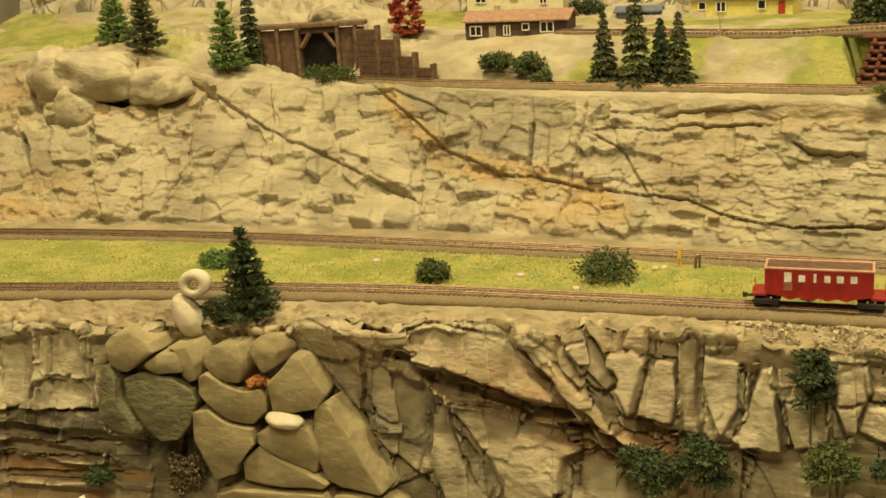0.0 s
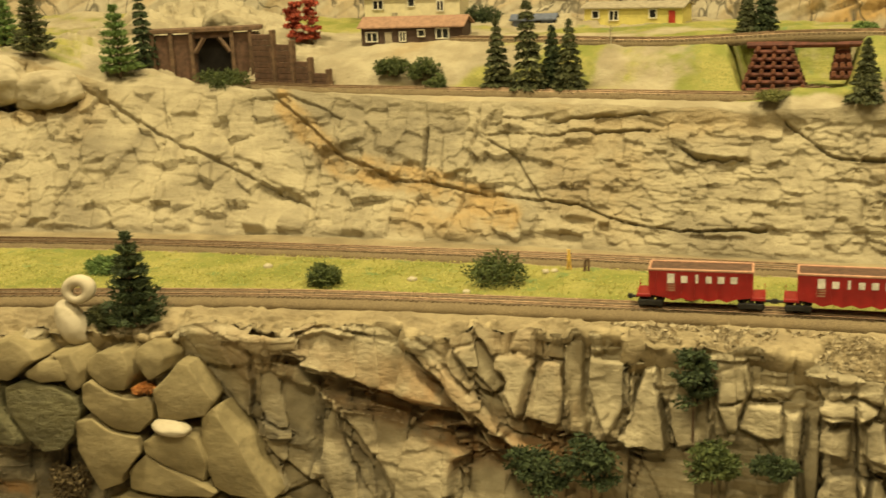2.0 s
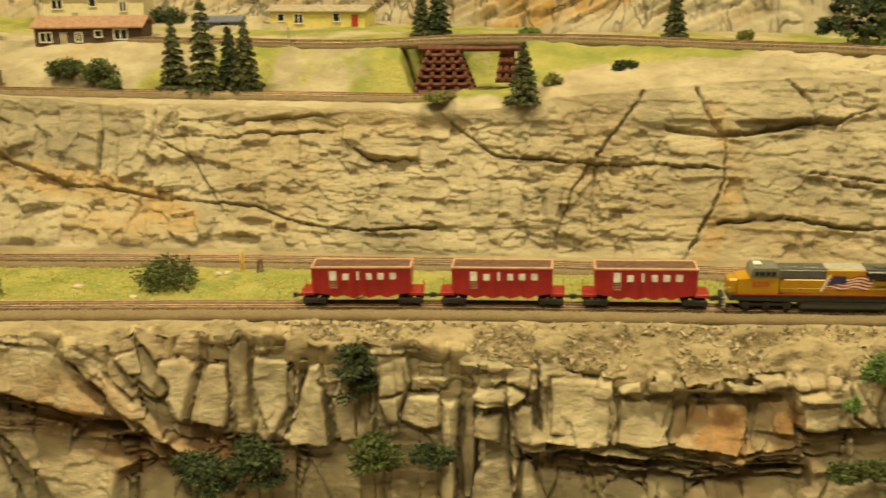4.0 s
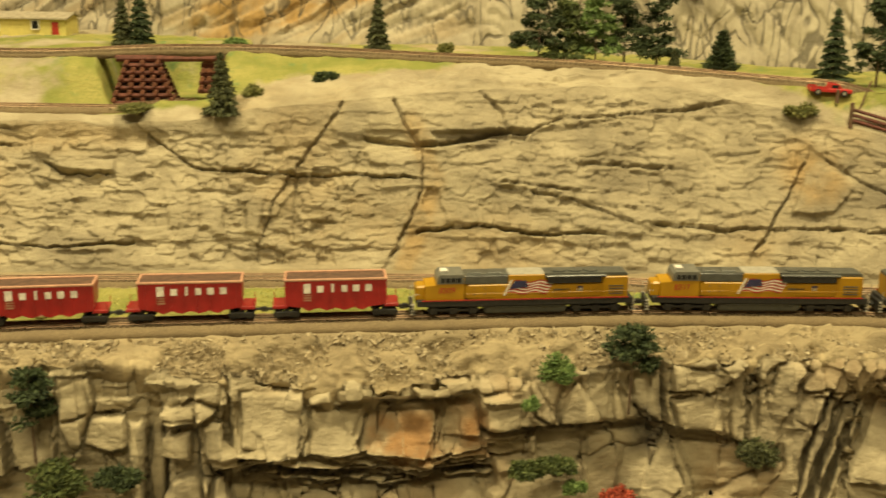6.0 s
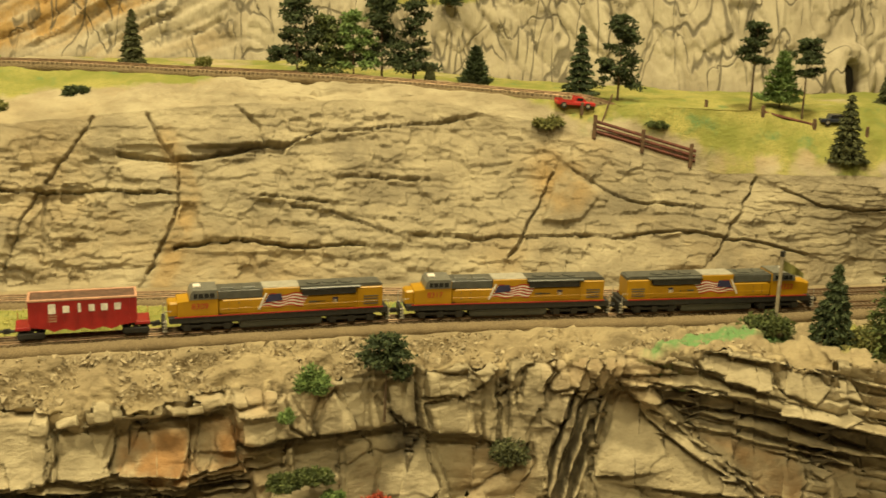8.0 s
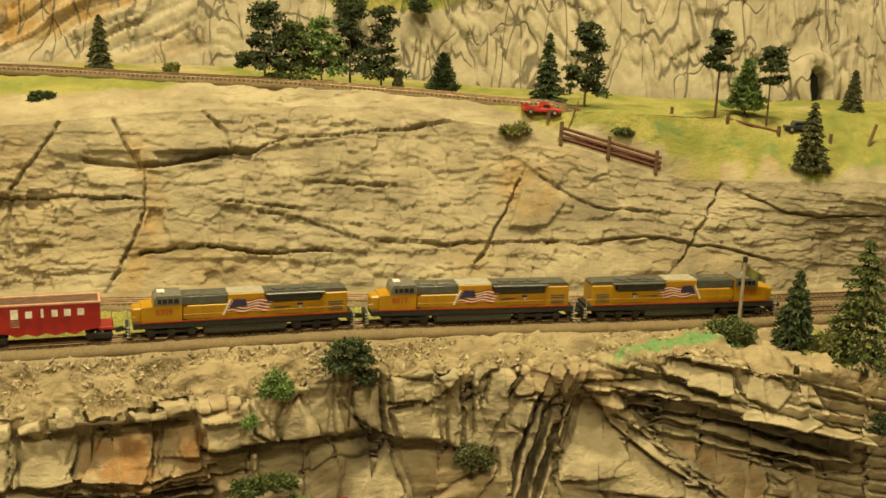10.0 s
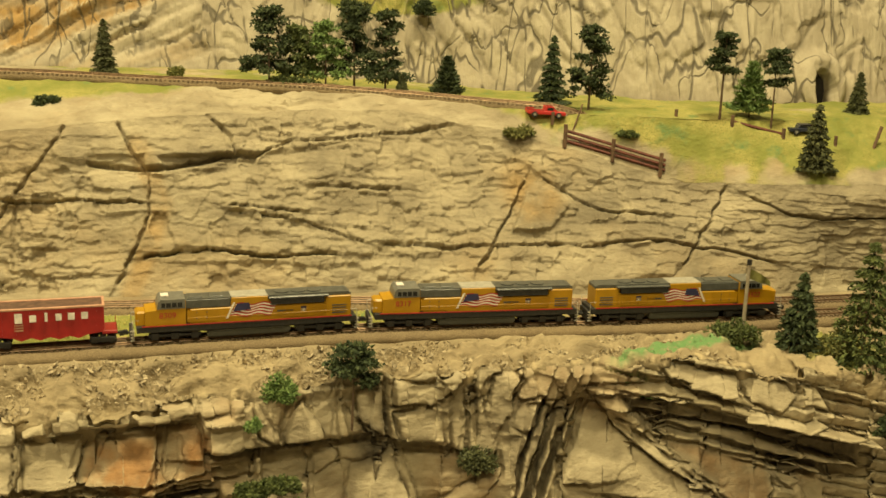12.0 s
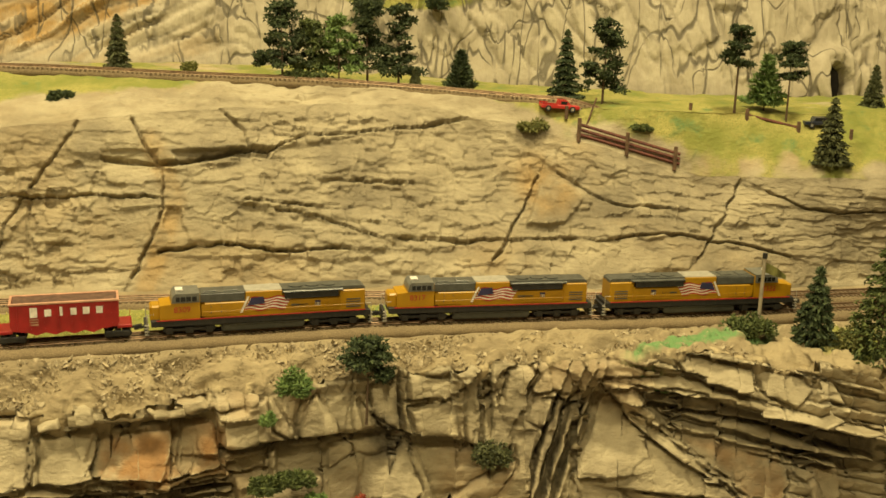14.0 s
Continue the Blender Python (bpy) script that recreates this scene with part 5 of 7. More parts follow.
def locomotive(number, m, nose_right, label):
    """Six-axle diesel; built with its nose towards +x or -x so that the camera's side is -y."""
    k = 1 if nose_right else -1
    thing = holder("diesel_locomotive", m @ Matrix.Diagonal((1.035, 1, 1, 1)), label, "locomotive", "train on the front track")

    def fx(a, b):
        return (min(k * a, k * b), max(k * a, k * b))

    boxes("walkway_frame", [(*fx(-H, H - 0.002), -0.0101, 0.0101, 0.0072, 0.0114), (*fx(-0.040, 0.040), -0.0088, 0.0088, 0.0060, 0.0076)], M_BLACK, thing, "black walkway frame")
    body = boxes("long_hood", [(*fx(-0.063, 0.036), -0.0062, 0.0062, 0.0098, 0.0268), (*fx(-0.064, -0.048), -0.0082, 0.0082, 0.0098, 0.0272), (*fx(-0.050, 0.034), -0.0080, 0.0080, 0.0098, 0.0225)], M_YELLOW, thing, "armour-yellow long hood", 0.0005)
    bm = bmesh.new()
    prism(bm, [(k * -0.064, 0.0269), (k * 0.037, 0.0269), (k * 0.037, 0.0288), (k * 0.035, 0.0300), (k * -0.062, 0.0300), (k * -0.064, 0.0290)], -0.0066, 0.0066)
    roof = part("hood_roof", bm, M_GREYROOF, thing, "grey hood roof")
    boxes("radiator", [(*fx(-0.047, -0.014), -0.0094, 0.0094, 0.0232, 0.0276)], M_BLACK, thing, "black radiator intake")
    boxes("radiator_cap", [(*fx(-0.050, -0.013), -0.0098, 0.0098, 0.0277, 0.0292)], M_GREYROOF, thing, "", 0.0004)
    boxes("upper_hood", [(*fx(-0.0125, 0.0095), -0.0079, 0.0079, 0.0222, 0.0298)], M_YELLOW, thing, "yellow hood section between the roof cabinets", 0.0003)
    # thin pale sheet: the roof's highlight put into its colour
    boxes("roof_panel", [(*fx(-0.0125, 0.0095), -0.0070, 0.0070, 0.0298, 0.0303)], M_PALE, thing, "pale roof panel with the top highlight in its colour", 0.0001)
    for x in (-0.046, -0.040, -0.034, -0.028, 0.0185, 0.0245, 0.0305):
        for sy in (-1, 1):
            boxes("hood_door", [(*fx(x, x + 0.0052), sy * 0.0082 - 0.0001, sy * 0.0082 + 0.0001, 0.0128, 0.0218)], M_YELLOW, thing, "", 0)
    boxes("grille", [(*fx(0.010, 0.037), -0.0074, 0.0074, 0.0232, 0.0294)], M_GREYROOF, thing, "dark grey inverter cabinet")
    for x in (-0.042, -0.032, -0.022):
        bm = bmesh.new()
        rod(bm, (k * x, 0, 0.0292), (k * x, 0, 0.0308), 0.0045, 14)
        part("roof_fan", bm, M_GREYROOF, thing)
    for x in (0.014, 0.026):
        boxes("roof_hatch", [(*fx(x, x + 0.008), -0.004, 0.004, 0.0294, 0.0306)], M_GREYROOF, thing)
    # cab and nose
    bm = bmesh.new()
    prism(bm, [(k * 0.0365, 0.0098), (k * 0.0600, 0.0098), (k * 0.0600, 0.0225), (k * 0.0535, 0.0232), (k * 0.0520, 0.0285), (k * 0.0505, 0.0300), (k * 0.0365, 0.0300)], -0.0090, 0.0090)
    cab = part("cab", bm, M_YELLOW, thing, "yellow crew cab with wide nose")
    bm = bmesh.new()
    prism(bm, [(k * 0.0368, 0.0242), (k * 0.0532, 0.0242), (k * 0.0524, 0.0290), (k * 0.0508, 0.0312), (k * 0.0368, 0.0312)], -0.0093, 0.0093)
    upper = part("cab_roof", bm, M_CABTOP, cab, "grey cab top")
    for a, b in ((0.0385, 0.0412), (0.0418, 0.0445), (0.0451, 0.0478), (0.0484, 0.0506)):
        boxes("cab_window", [(*fx(a, b), -0.0096, -0.0090, 0.0254, 0.0288), (*fx(a, b), 0.0090, 0.0096, 0.0254, 0.0288)], M_DARKGLASS, cab, "dark cab window", 0)
    # white box stands for the light on the cab top
    boxes("horn", [(*fx(0.046, 0.0505), -0.003, 0.003, 0.0313, 0.0326)], M_WHITE, cab, "white highlight on the cab roof")
    boxes("nose", [(*fx(0.0590, 0.0655), -0.0062, 0.0062, 0.0098, 0.0218)], M_YELLOW, thing, "rounded yellow nose", 0.0012)
    boxes("stripe", [(*fx(-0.064, 0.062), -0.0104, -0.0100, 0.0113, 0.0121), (*fx(-0.064, 0.062), 0.0100, 0.0104, 0.0113, 0.0121)], M_REDSTRIPE, thing, "thin red sill stripe", 0)
    # fuel tank
    bm = bmesh.new()
    prism(bm, [(k * -0.026, 0.0072), (k * -0.026, 0.0018), (k * -0.0245, 0.0008), (k * 0.0225, 0.0008), (k * 0.024, 0.0018), (k * 0.024, 0.0072)], -0.0085, 0.0085)
    bmesh.ops.bevel(bm, geom=[e for e in bm.edges if abs(e.verts[0].co.y - e.verts[1].co.y) < 1e-6 and e.verts[0].co.z < 0.005], offset=0.001, segments=2, affect="EDGES")
    part("fuel_tank", bm, M_TANK, thing, "dark grey fuel tank")
    boxes("air_pipe", [(*fx(-0.022, 0.020), -0.0094, -0.0086, 0.0056, 0.0066)], M_TANK, thing)
    # bogies
    for cx in (-0.0445, 0.0430):
        bogie = boxes("bogie", [(*fx(cx - 0.0155, cx + 0.0155), -0.0084, -0.0068, 0.0030, 0.0052), (*fx(cx - 0.0155, cx + 0.0155), 0.0068, 0.0084, 0.0030, 0.0052), (*fx(cx - 0.013, cx + 0.013), -0.0068, 0.0068, 0.0035, 0.0062)]
                      + [(*fx(cx + o - 0.0022, cx + o + 0.0022), sgn * 0.0076 - 0.0014, sgn * 0.0076 + 0.0014, 0.0012, 0.0062) for o in (-0.0118, 0.0, 0.0118) for sgn in (-1, 1)], M_BLACK, thing, "black three-axle bogie", 0.0004)
        for o in (-0.0118, 0.0, 0.0118):
            wheelset(bogie, k * (cx + o))
    # steps, rails and couplers at both ends
    for e in (-1, 1):
        x = k * e * 0.0675
        boxes("steps", [(x - 0.0012, x + 0.0012, sy * 0.0072 - 0.002, sy * 0.0072 + 0.002, z, z + 0.0006) for z in (0.0014, 0.0036, 0.0058, 0.0080) for sy in (-1, 1)], M_PALE, thing, "pale edged steps", 0)
        boxes("pilot", [(x - 0.0014, x + 0.0006, -0.0075, 0.0075, 0.0012, 0.0090)], M_BLACK, thing)
        bm = bmesh.new()
        rod(bm, (x, 0, 0.0048), (x + k * e * 0.0055, 0, 0.0048), 0.0009, 6)
        box(bm, x + k * e * 0.0058 - 0.0014, x + k * e * 0.0058 + 0.0014, -0.0014, 0.0014, 0.0034, 0.0062)
        part("coupler", bm, M_BLACK, thing)
        bm = bmesh.new()
        for sy in (-1, 1):
            rod(bm, (x, sy * 0.0092, 0.0020), (x, sy * 0.0092, 0.0165), 0.00022, 4)
            rod(bm, (x, sy * 0.0092, 0.0165), (x - k * e * 0.004, sy * 0.0094, 0.0165), 0.00015, 4)
        part("end_handrail", bm, M_PALE, thing)
    bm = bmesh.new()
    for sy in (-1, 1):
        for x in np.linspace(-0.060, 0.034, 9):
            rod(bm, (k * x, sy * 0.0096, 0.0098), (k * x, sy * 0.0096, 0.0165), 0.0001, 4)
        rod(bm, (k * -0.062, sy * 0.0096, 0.0165), (k * 0.036, sy * 0.0096, 0.0165), 0.0001, 4)
    part("side_handrail", bm, M_YELLOW, thing)
    # painted flag on each side: waving stripes and a dark canton
    for sy in (-1, 1):
        flag = new("flag_decal")
        flag.empty_display_size = 0.005
        flag.parent = thing
        n = 9
        for i in range(n):
            bm = bmesh.new()
            z0 = 0.0252 - 0.0011 * i
            top, bot = [], []
            for u in np.linspace(0, 1, 13):
                x = k * (0.0065 - 0.0245 * u + 0.0005 * i)
                w = 0.0009 * math.sin(u * 11 + 0.4)
                top.append(bm.verts.new((x, sy * 0.00815, z0 + w)))
                bot.append(bm.verts.new((x, sy * 0.00815, z0 - 0.0011 + w)))
            for j in range(12):
                bm.faces.new((top[j], top[j + 1], bot[j + 1], bot[j]))
            part("flag_stripe", bm, M_REDSTRIPE if i % 2 == 0 else M_WHITE, flag)
        bm = bmesh.new()
        prism(bm, [(k * 0.0086, 0.0192), (k * 0.0062, 0.0252), (k * -0.001, 0.0256), (k * -0.002, 0.0205)], sy * 0.0083, sy * 0.0085)
        part("flag_canton", bm, M_NAVY, flag)
        bm = bmesh.new()
        prism(bm, [(k * 0.0130, 0.0140), (k * 0.0085, 0.0262), (k * 0.0073, 0.0262), (k * 0.0116, 0.0140)], sy * 0.0082, sy * 0.0084)
        part("flag_staff", bm, M_WHITE, flag, "slanting white staff")
        boxes("door_panel", [(*fx(-0.061, -0.052), sy * 0.0083 - 0.0001, sy * 0.0083 + 0.0001, z, z + 0.0009) for z in (0.0135, 0.0155, 0.0175, 0.0195)], M_GREYROOF, thing, "dark louvres", 0)
        boxes("emblem", [(*fx(-0.036, -0.0325), sy * 0.0082 - 0.0001, sy * 0.0082 + 0.0001, 0.0165, 0.0205)], M_WHITE, thing, "small white shield emblem", 0)
        boxes("emblem_top", [(*fx(-0.036, -0.0325), sy * 0.0083 - 0.0001, sy * 0.0083 + 0.0001, 0.0190, 0.0205)], M_NAVY, thing, "", 0)
        boxes("small_lettering", [(*fx(-0.028, -0.018), sy * 0.0082 - 0.0001, sy * 0.0082 + 0.0001, 0.0172, 0.0184)], M_GREYROOF, thing, "", 0)
        boxes("side_louvre", [(*fx(0.019, 0.032), sy * 0.0081 - 0.0001, sy * 0.0081 + 0.0001, z, z + 0.0007) for z in (0.0150, 0.0195)], M_GREYROOF, thing, "", 0)
    # squat proportions: deep running gear, low hood
    done = set()
    for ob in thing.children_recursive:
        if ob.type == "MESH" and ob.data.name not in done:
            done.add(ob.data.name)
            for v in ob.data.vertices:
                v.co.z = v.co.z * 0.90 if v.co.z < 0.0114 else 0.01026 + (v.co.z - 0.0114) * 0.83
    lettering(thing, number, 0.0050, k * 0.0470, -0.00915, 0.0150, M_REDSTRIPE, "road_number")
    return thing


def on_front_track(x, half):
    a, b = x - half, x + half
    ya, yb = float(along(FRONT_Y, np.array(a))), float(along(FRONT_Y, np.array(b)))
    return Matrix.Translation((x, (ya + yb) / 2, RAIL_TOP)) @ Euler((0, 0, math.atan2(yb - ya, b - a))).to_matrix().to_4x4()


locomotive("8309", on_front_track(0.1420, 0.044), False, "yellow diesel locomotive with grey roof, coupled behind the second engine")
locomotive("8317", on_front_track(0.2915, 0.044), False, "yellow diesel locomotive with painted flag, middle engine of three")
locomotive("8322", on_front_track(0.4390, 0.044), True, "yellow diesel locomotive leading the train past the trees")


def hopper_car(m, label):
    thing = holder("hopper_car", m, label, "hopper car", "train on the front track")
    bm = bmesh.new()
    prism(bm, [(-0.0300, 0.0090), (-0.0310, 0.0120), (-0.0310, 0.0250), (0.0310, 0.0250), (0.0310, 0.0120), (0.0300, 0.0090),
               (0.0210, 0.0078), (0.0160, 0.0058), (0.0110, 0.0075), (0.0050, 0.0058), (0.0, 0.0075), (-0.0055, 0.0058), (-0.0110, 0.0075), (-0.0165, 0.0058), (-0.0210, 0.0078)], -0.0092, 0.0092)
    part("car_body", bm, M_REDCAR, thing, "red hopper body with chutes below")
    boxes("rim", [(-0.0314, 0.0314, -0.0098, -0.0080, 0.0248, 0.0260), (-0.0314, 0.0314, 0.0080, 0.0098, 0.0248, 0.0260), (-0.0314, -0.0299, -0.0080, 0.0080, 0.0248, 0.0260), (0.0299, 0.0314, -0.0080, 0.0080, 0.0248, 0.0260)], M_CREAMRIM, thing, "dusty faded red top rim")
    for x in np.linspace(-0.027, 0.027, 8):
        boxes("rib", [(x - 0.0003, x + 0.0003, sy * 0.0094 - 0.0003, sy * 0.0094 + 0.0003, 0.0090, 0.0248) for sy in (-1, 1)], M_REDCAR, thing, "", 0)
    boxes("load", [(-0.0298, 0.0298, -0.0079, 0.0079, 0.0250, 0.0254)], M_PORTAL, thing, "dark brown load inside the rim")
    for a, b in ((-0.0385, -0.0296), (0.0296, 0.0385)):
        boxes("end_platform", [(a, b, -0.0085, 0.0085, 0.0072, 0.0092)], M_REDCAR, thing, "", 0.0003)
    for x, w, z0, z1 in ((-0.0175, 0.0021, 0.0172, 0.0232), (-0.0095, 0.0019, 0.0176, 0.0218), (-0.0020, 0.0008, 0.0176, 0.0230), (0.0050, 0.0017, 0.0178, 0.0220), (0.0122, 0.0019, 0.0179, 0.0221), (0.0198, 0.0019, 0.0180, 0.0222)):
        for sy in (-1, 1):
            boxes("letter_bar", [(x - w, x + w, sy * 0.0099 - 0.0001, sy * 0.0099 + 0.0001, z0, z1)], M_WHITE, thing, "white lettering bar", 0)
    boxes("small_letter_bar", [(-0.0200, -0.0150, sy * 0.0096 - 0.0001, sy * 0.0096 + 0.0001, z, z + 0.0008) for z in (0.0122, 0.0138, 0.0154) for sy in (-1, 1)], M_CREAMRIM, thing, "", 0)
    for e in (-1, 1):
        bogie = boxes("bogie", [(e * 0.0300 - 0.0075, e * 0.0300 + 0.0075, sy * 0.0074 - 0.0009, sy * 0.0074 + 0.0009, 0.0018, 0.0054) for sy in (-1, 1)] + [(e * 0.0300 - 0.0018, e * 0.0300 + 0.0018, -0.0070, 0.0070, 0.0036, 0.0072)], M_BLACK, thing, "black two-axle bogie", 0.0005)
        for o in (-0.0052, 0.0052):
            wheelset(bogie, e * 0.0300 + o, 0.0029)
        bm = bmesh.new()
        rod(bm, (e * 0.0380, 0, 0.0048), (e * 0.0425, 0, 0.0048), 0.0009, 6)
        box(bm, e * 0.0432 - 0.0014, e * 0.0432 + 0.0014, -0.0013, 0.0013, 0.0035, 0.0061)
        part("coupler", bm, M_BLACK, thing)
        bm = bmesh.new()
        for sy in (-1, 1):
            rod(bm, (e * 0.0378, sy * 0.0080, 0.0092), (e * 0.0378, sy * 0.0080, 0.0135), 0.0002, 4)
        part("end_grab_rail", bm, M_REDCAR, thing)
    return thing


hop = hopper_car(on_front_track(0.0250, 0.026), "red hopper car with white lettering bars and cream rim")
copy_thing(hop, on_front_track(-0.0625, 0.026))
copy_thing(hop, on_front_track(-0.1500, 0.026))


# ---------- trees and bushes ----------
def leaf_material(name, dark, lite):
    n = Nodes(name, 0.8)
    col = n.mix(n.island(), dark, lite)
    col = n.mix(n.math("MULTIPLY", n.ramp(n.noise(180, 3), 0.4, 0.7), 0.6), col, tuple(c * 0.55 for c in dark))
    return n.done(col)


M_SPRUCE = leaf_material("olive_spruce_needles", (0.040, 0.048, 0.016), (0.115, 0.122, 0.042))
M_DARK = leaf_material("dark_green_foliage", (0.018, 0.033, 0.010), (0.068, 0.092, 0.028))
M_BRIGHT = leaf_material("bright_green_foliage", (0.07, 0.13, 0.028), (0.21, 0.30, 0.085))
M_OLIVE = leaf_material("olive_bush_foliage", (0.10, 0.11, 0.025), (0.22, 0.21, 0.06))
M_BUSH = leaf_material("mid_green_bush", (0.038, 0.058, 0.012), (0.12, 0.145, 0.036))
M_REDLEAF = leaf_material("autumn_red_leaves", (0.20, 0.025, 0.012), (0.50, 0.09, 0.04))
M_BARK = plain("brown_bark", (0.13, 0.085, 0.05), 0.9, vary=0.4, scale=400)


def tufts(rng, centres, outward, length, width):
    """Small leaf blades, two crossed triangles each, as arrays of places and faces."""
    n = len(centres)
    d = outward + rng.normal(0, 0.45, (n, 3))
    d /= np.linalg.norm(d, axis=1, keepdims=True) + 1e-9
    a = np.cross(d, rng.normal(0, 1, (n, 3)))
    a /= np.linalg.norm(a, axis=1, keepdims=True) + 1e-9
    b = np.cross(d, a)
    L = (length * rng.uniform(0.6, 1.3, n))[:, None]
    W = (width * rng.uniform(0.7, 1.3, n))[:, None]
    tip, base = centres + d * L * 0.6, centres - d * L * 0.4
    v = np.stack([base + a * W, base - a * W * 0.5 + b * W, base - a * W * 0.5 - b * W, tip], 1).reshape(-1, 3)
    k = np.arange(n)[:, None] * 4
    f = np.concatenate([k + np.array(q) for q in ((0, 1, 3), (1, 2, 3), (2, 0, 3))])
    return v.tolist(), f.tolist()


def stem(bm, rng, h, r, bare, limbs, reach):
    bend = rng.uniform(-0.04, 0.04, 2) * h
    pts = [Vector((bend[0] * u * u, bend[1] * u * u, h * u)) for u in (0, 0.3, 0.6, 0.97)]
    for p, q, u in zip(pts, pts[1:], (0, 0.3, 0.6)):
        rod(bm, p, q, r * (1 - 0.8 * u), 6, r * (1 - 0.8 * (u + 0.3)))
    for i in range(limbs):
        u = bare + (0.92 - bare) * (i + 0.5) / limbs
        a = rng.uniform(0, 6.28)
        p = Vector((bend[0] * u * u, bend[1] * u * u, h * u))
        rod(bm, p, p + Vector((math.cos(a), math.sin(a), 0.25)) * reach * 0.8 * (1.05 - 0.7 * u), r * 0.3, 4, r * 0.1)


def tree(place, h, r, style, material, label, seed, category="tree"):
    rng = np.random.RandomState(seed)
    thing = holder("pine_tree" if style in ("spruce", "open") else "tree", Matrix.Translation(place), label, category, "model trees")
    bare = {"spruce": 0.05, "open": 0.10, "lush": 0.18, "tall": 0.55, "red": 0.25}[style]
    bm = bmesh.new()
    stem(bm, rng, h, max(0.0007, h * 0.016), bare, 12, r * 0.8)
    part("trunk", bm, M_BARK, thing, "thin brown trunk")
    if style in ("spruce", "open"):
        n = 2200 if style == "spruce" else 1700
        layers = 10 if style == "spruce" else 8
        u = np.sort(rng.uniform(0, 1, n) ** 1.35)
        u = 0.55 * u + 0.45 * (np.floor(u * layers) + 0.5) / layers
        ang = rng.uniform(0, 2 * np.pi, n)
        arms = 7 + (np.floor(u * layers) % 3)
        ang = ang + 0.42 * np.sin(ang * arms + np.floor(u * layers) * 2.1)
        wide = r * (1.02 - u) ** 0.85 * (0.75 + 0.5 * hashed(np.floor(ang * 2.2), np.floor(u * layers), seed))
        rad = wide * np.sqrt(rng.uniform(0.05, 1, n))
        c = np.stack([np.cos(ang) * rad, np.sin(ang) * rad, h * (bare + (1 - bare) * u) - (0.35 if style == "spruce" else -0.15) * rad], -1)
        c[:, 2] = np.maximum(c[:, 2], 0.002)
        out = np.stack([np.cos(ang), np.sin(ang), np.full(n, -0.25 if style == "spruce" else 0.45)], -1)
        v, f = tufts(rng, c, out, 0.0040 if style == "spruce" else 0.0062, 0.0010)
    else:
        m = {"lush": 50, "tall": 30, "red": 34}[style]
        uu = rng.uniform(0, 1, m) ** 1.2
        uu[:2] = 0.97, 1.0
        ang = rng.uniform(0, 6.28, m)
        if style == "tall":
            uu[2:] = (np.floor(uu[2:] * 5) + 1.0 * rng.uniform(0, 1, m - 2)) / 5
            ang = np.floor(uu * 5) * 2.2 + rng.normal(0, 1.1, m)
        rr = r * np.sqrt(rng.uniform(0.05, 1, m)) * (1.0 - 0.72 * uu if style == "lush" else 0.95 - 0.45 * uu)
        cc = np.stack([np.cos(ang) * rr, np.sin(ang) * rr, h * (bare + (0.97 - bare) * uu)], -1)
        cs, outs = [], []
        for q in cc:
            size = r * (rng.uniform(0.17, 0.34) if style != "tall" else rng.uniform(0.24, 0.46))
            d = rng.normal(0, 1, (46, 3))
            d /= np.linalg.norm(d, axis=1, keepdims=True)
            cs.append(q + d * size * rng.uniform(0.4, 1.25, (46, 1)) * ((1.15, 1.15, 0.55) if style != "tall" else (1.2, 1.2, 0.5)))
            outs.append(d)
        v, f = tufts(rng, np.concatenate(cs), np.concatenate(outs), 0.0030, 0.0010)
    mesh_part("crown", v, f, material, thing)
    return thing


def bush(place, w, h, material, label, seed, depth=None, name="bush"):
    rng = np.random.RandomState(seed)
    thing = holder(name, Matrix.Translation(place), label, "bush", "model bushes")
    m = 9 if w < 0.02 else 16
    cs, outs = [], []
    bm = bmesh.new()
    for i in range(m):
        a, q = rng.uniform(0, 6.28), math.sqrt(rng.uniform(0, 1))
        c = np.array((math.cos(a) * q * w * 0.38, math.sin(a) * q * (depth or w * 0.7) * 0.38, h * rng.uniform(0.25, 0.68) * (1.1 - 0.5 * q)))
        rod(bm, (c[0] * 0.2, c[1] * 0.2, -0.002), tuple(c), 0.0004, 4, 0.0002)
        d = rng.normal(0, 1, (75, 3))
        d /= np.linalg.norm(d, axis=1, keepdims=True)
        p = c + d * np.array((0.5 * w / math.sqrt(m) * 1.7, 0.5 * w / math.sqrt(m) * 1.5, h * 0.33)) * rng.uniform(0.45, 1.0, (75, 1))
        p[:, 2] = np.maximum(p[:, 2], 0.0005)
        cs.append(p)
        outs.append(d)
    part("twigs", bm, M_BARK, thing)
    v, f = tufts(rng, np.concatenate(cs), np.concatenate(outs), 0.0026, 0.0008)
    mesh_part("leaves", v, f, material, thing)
    return thing


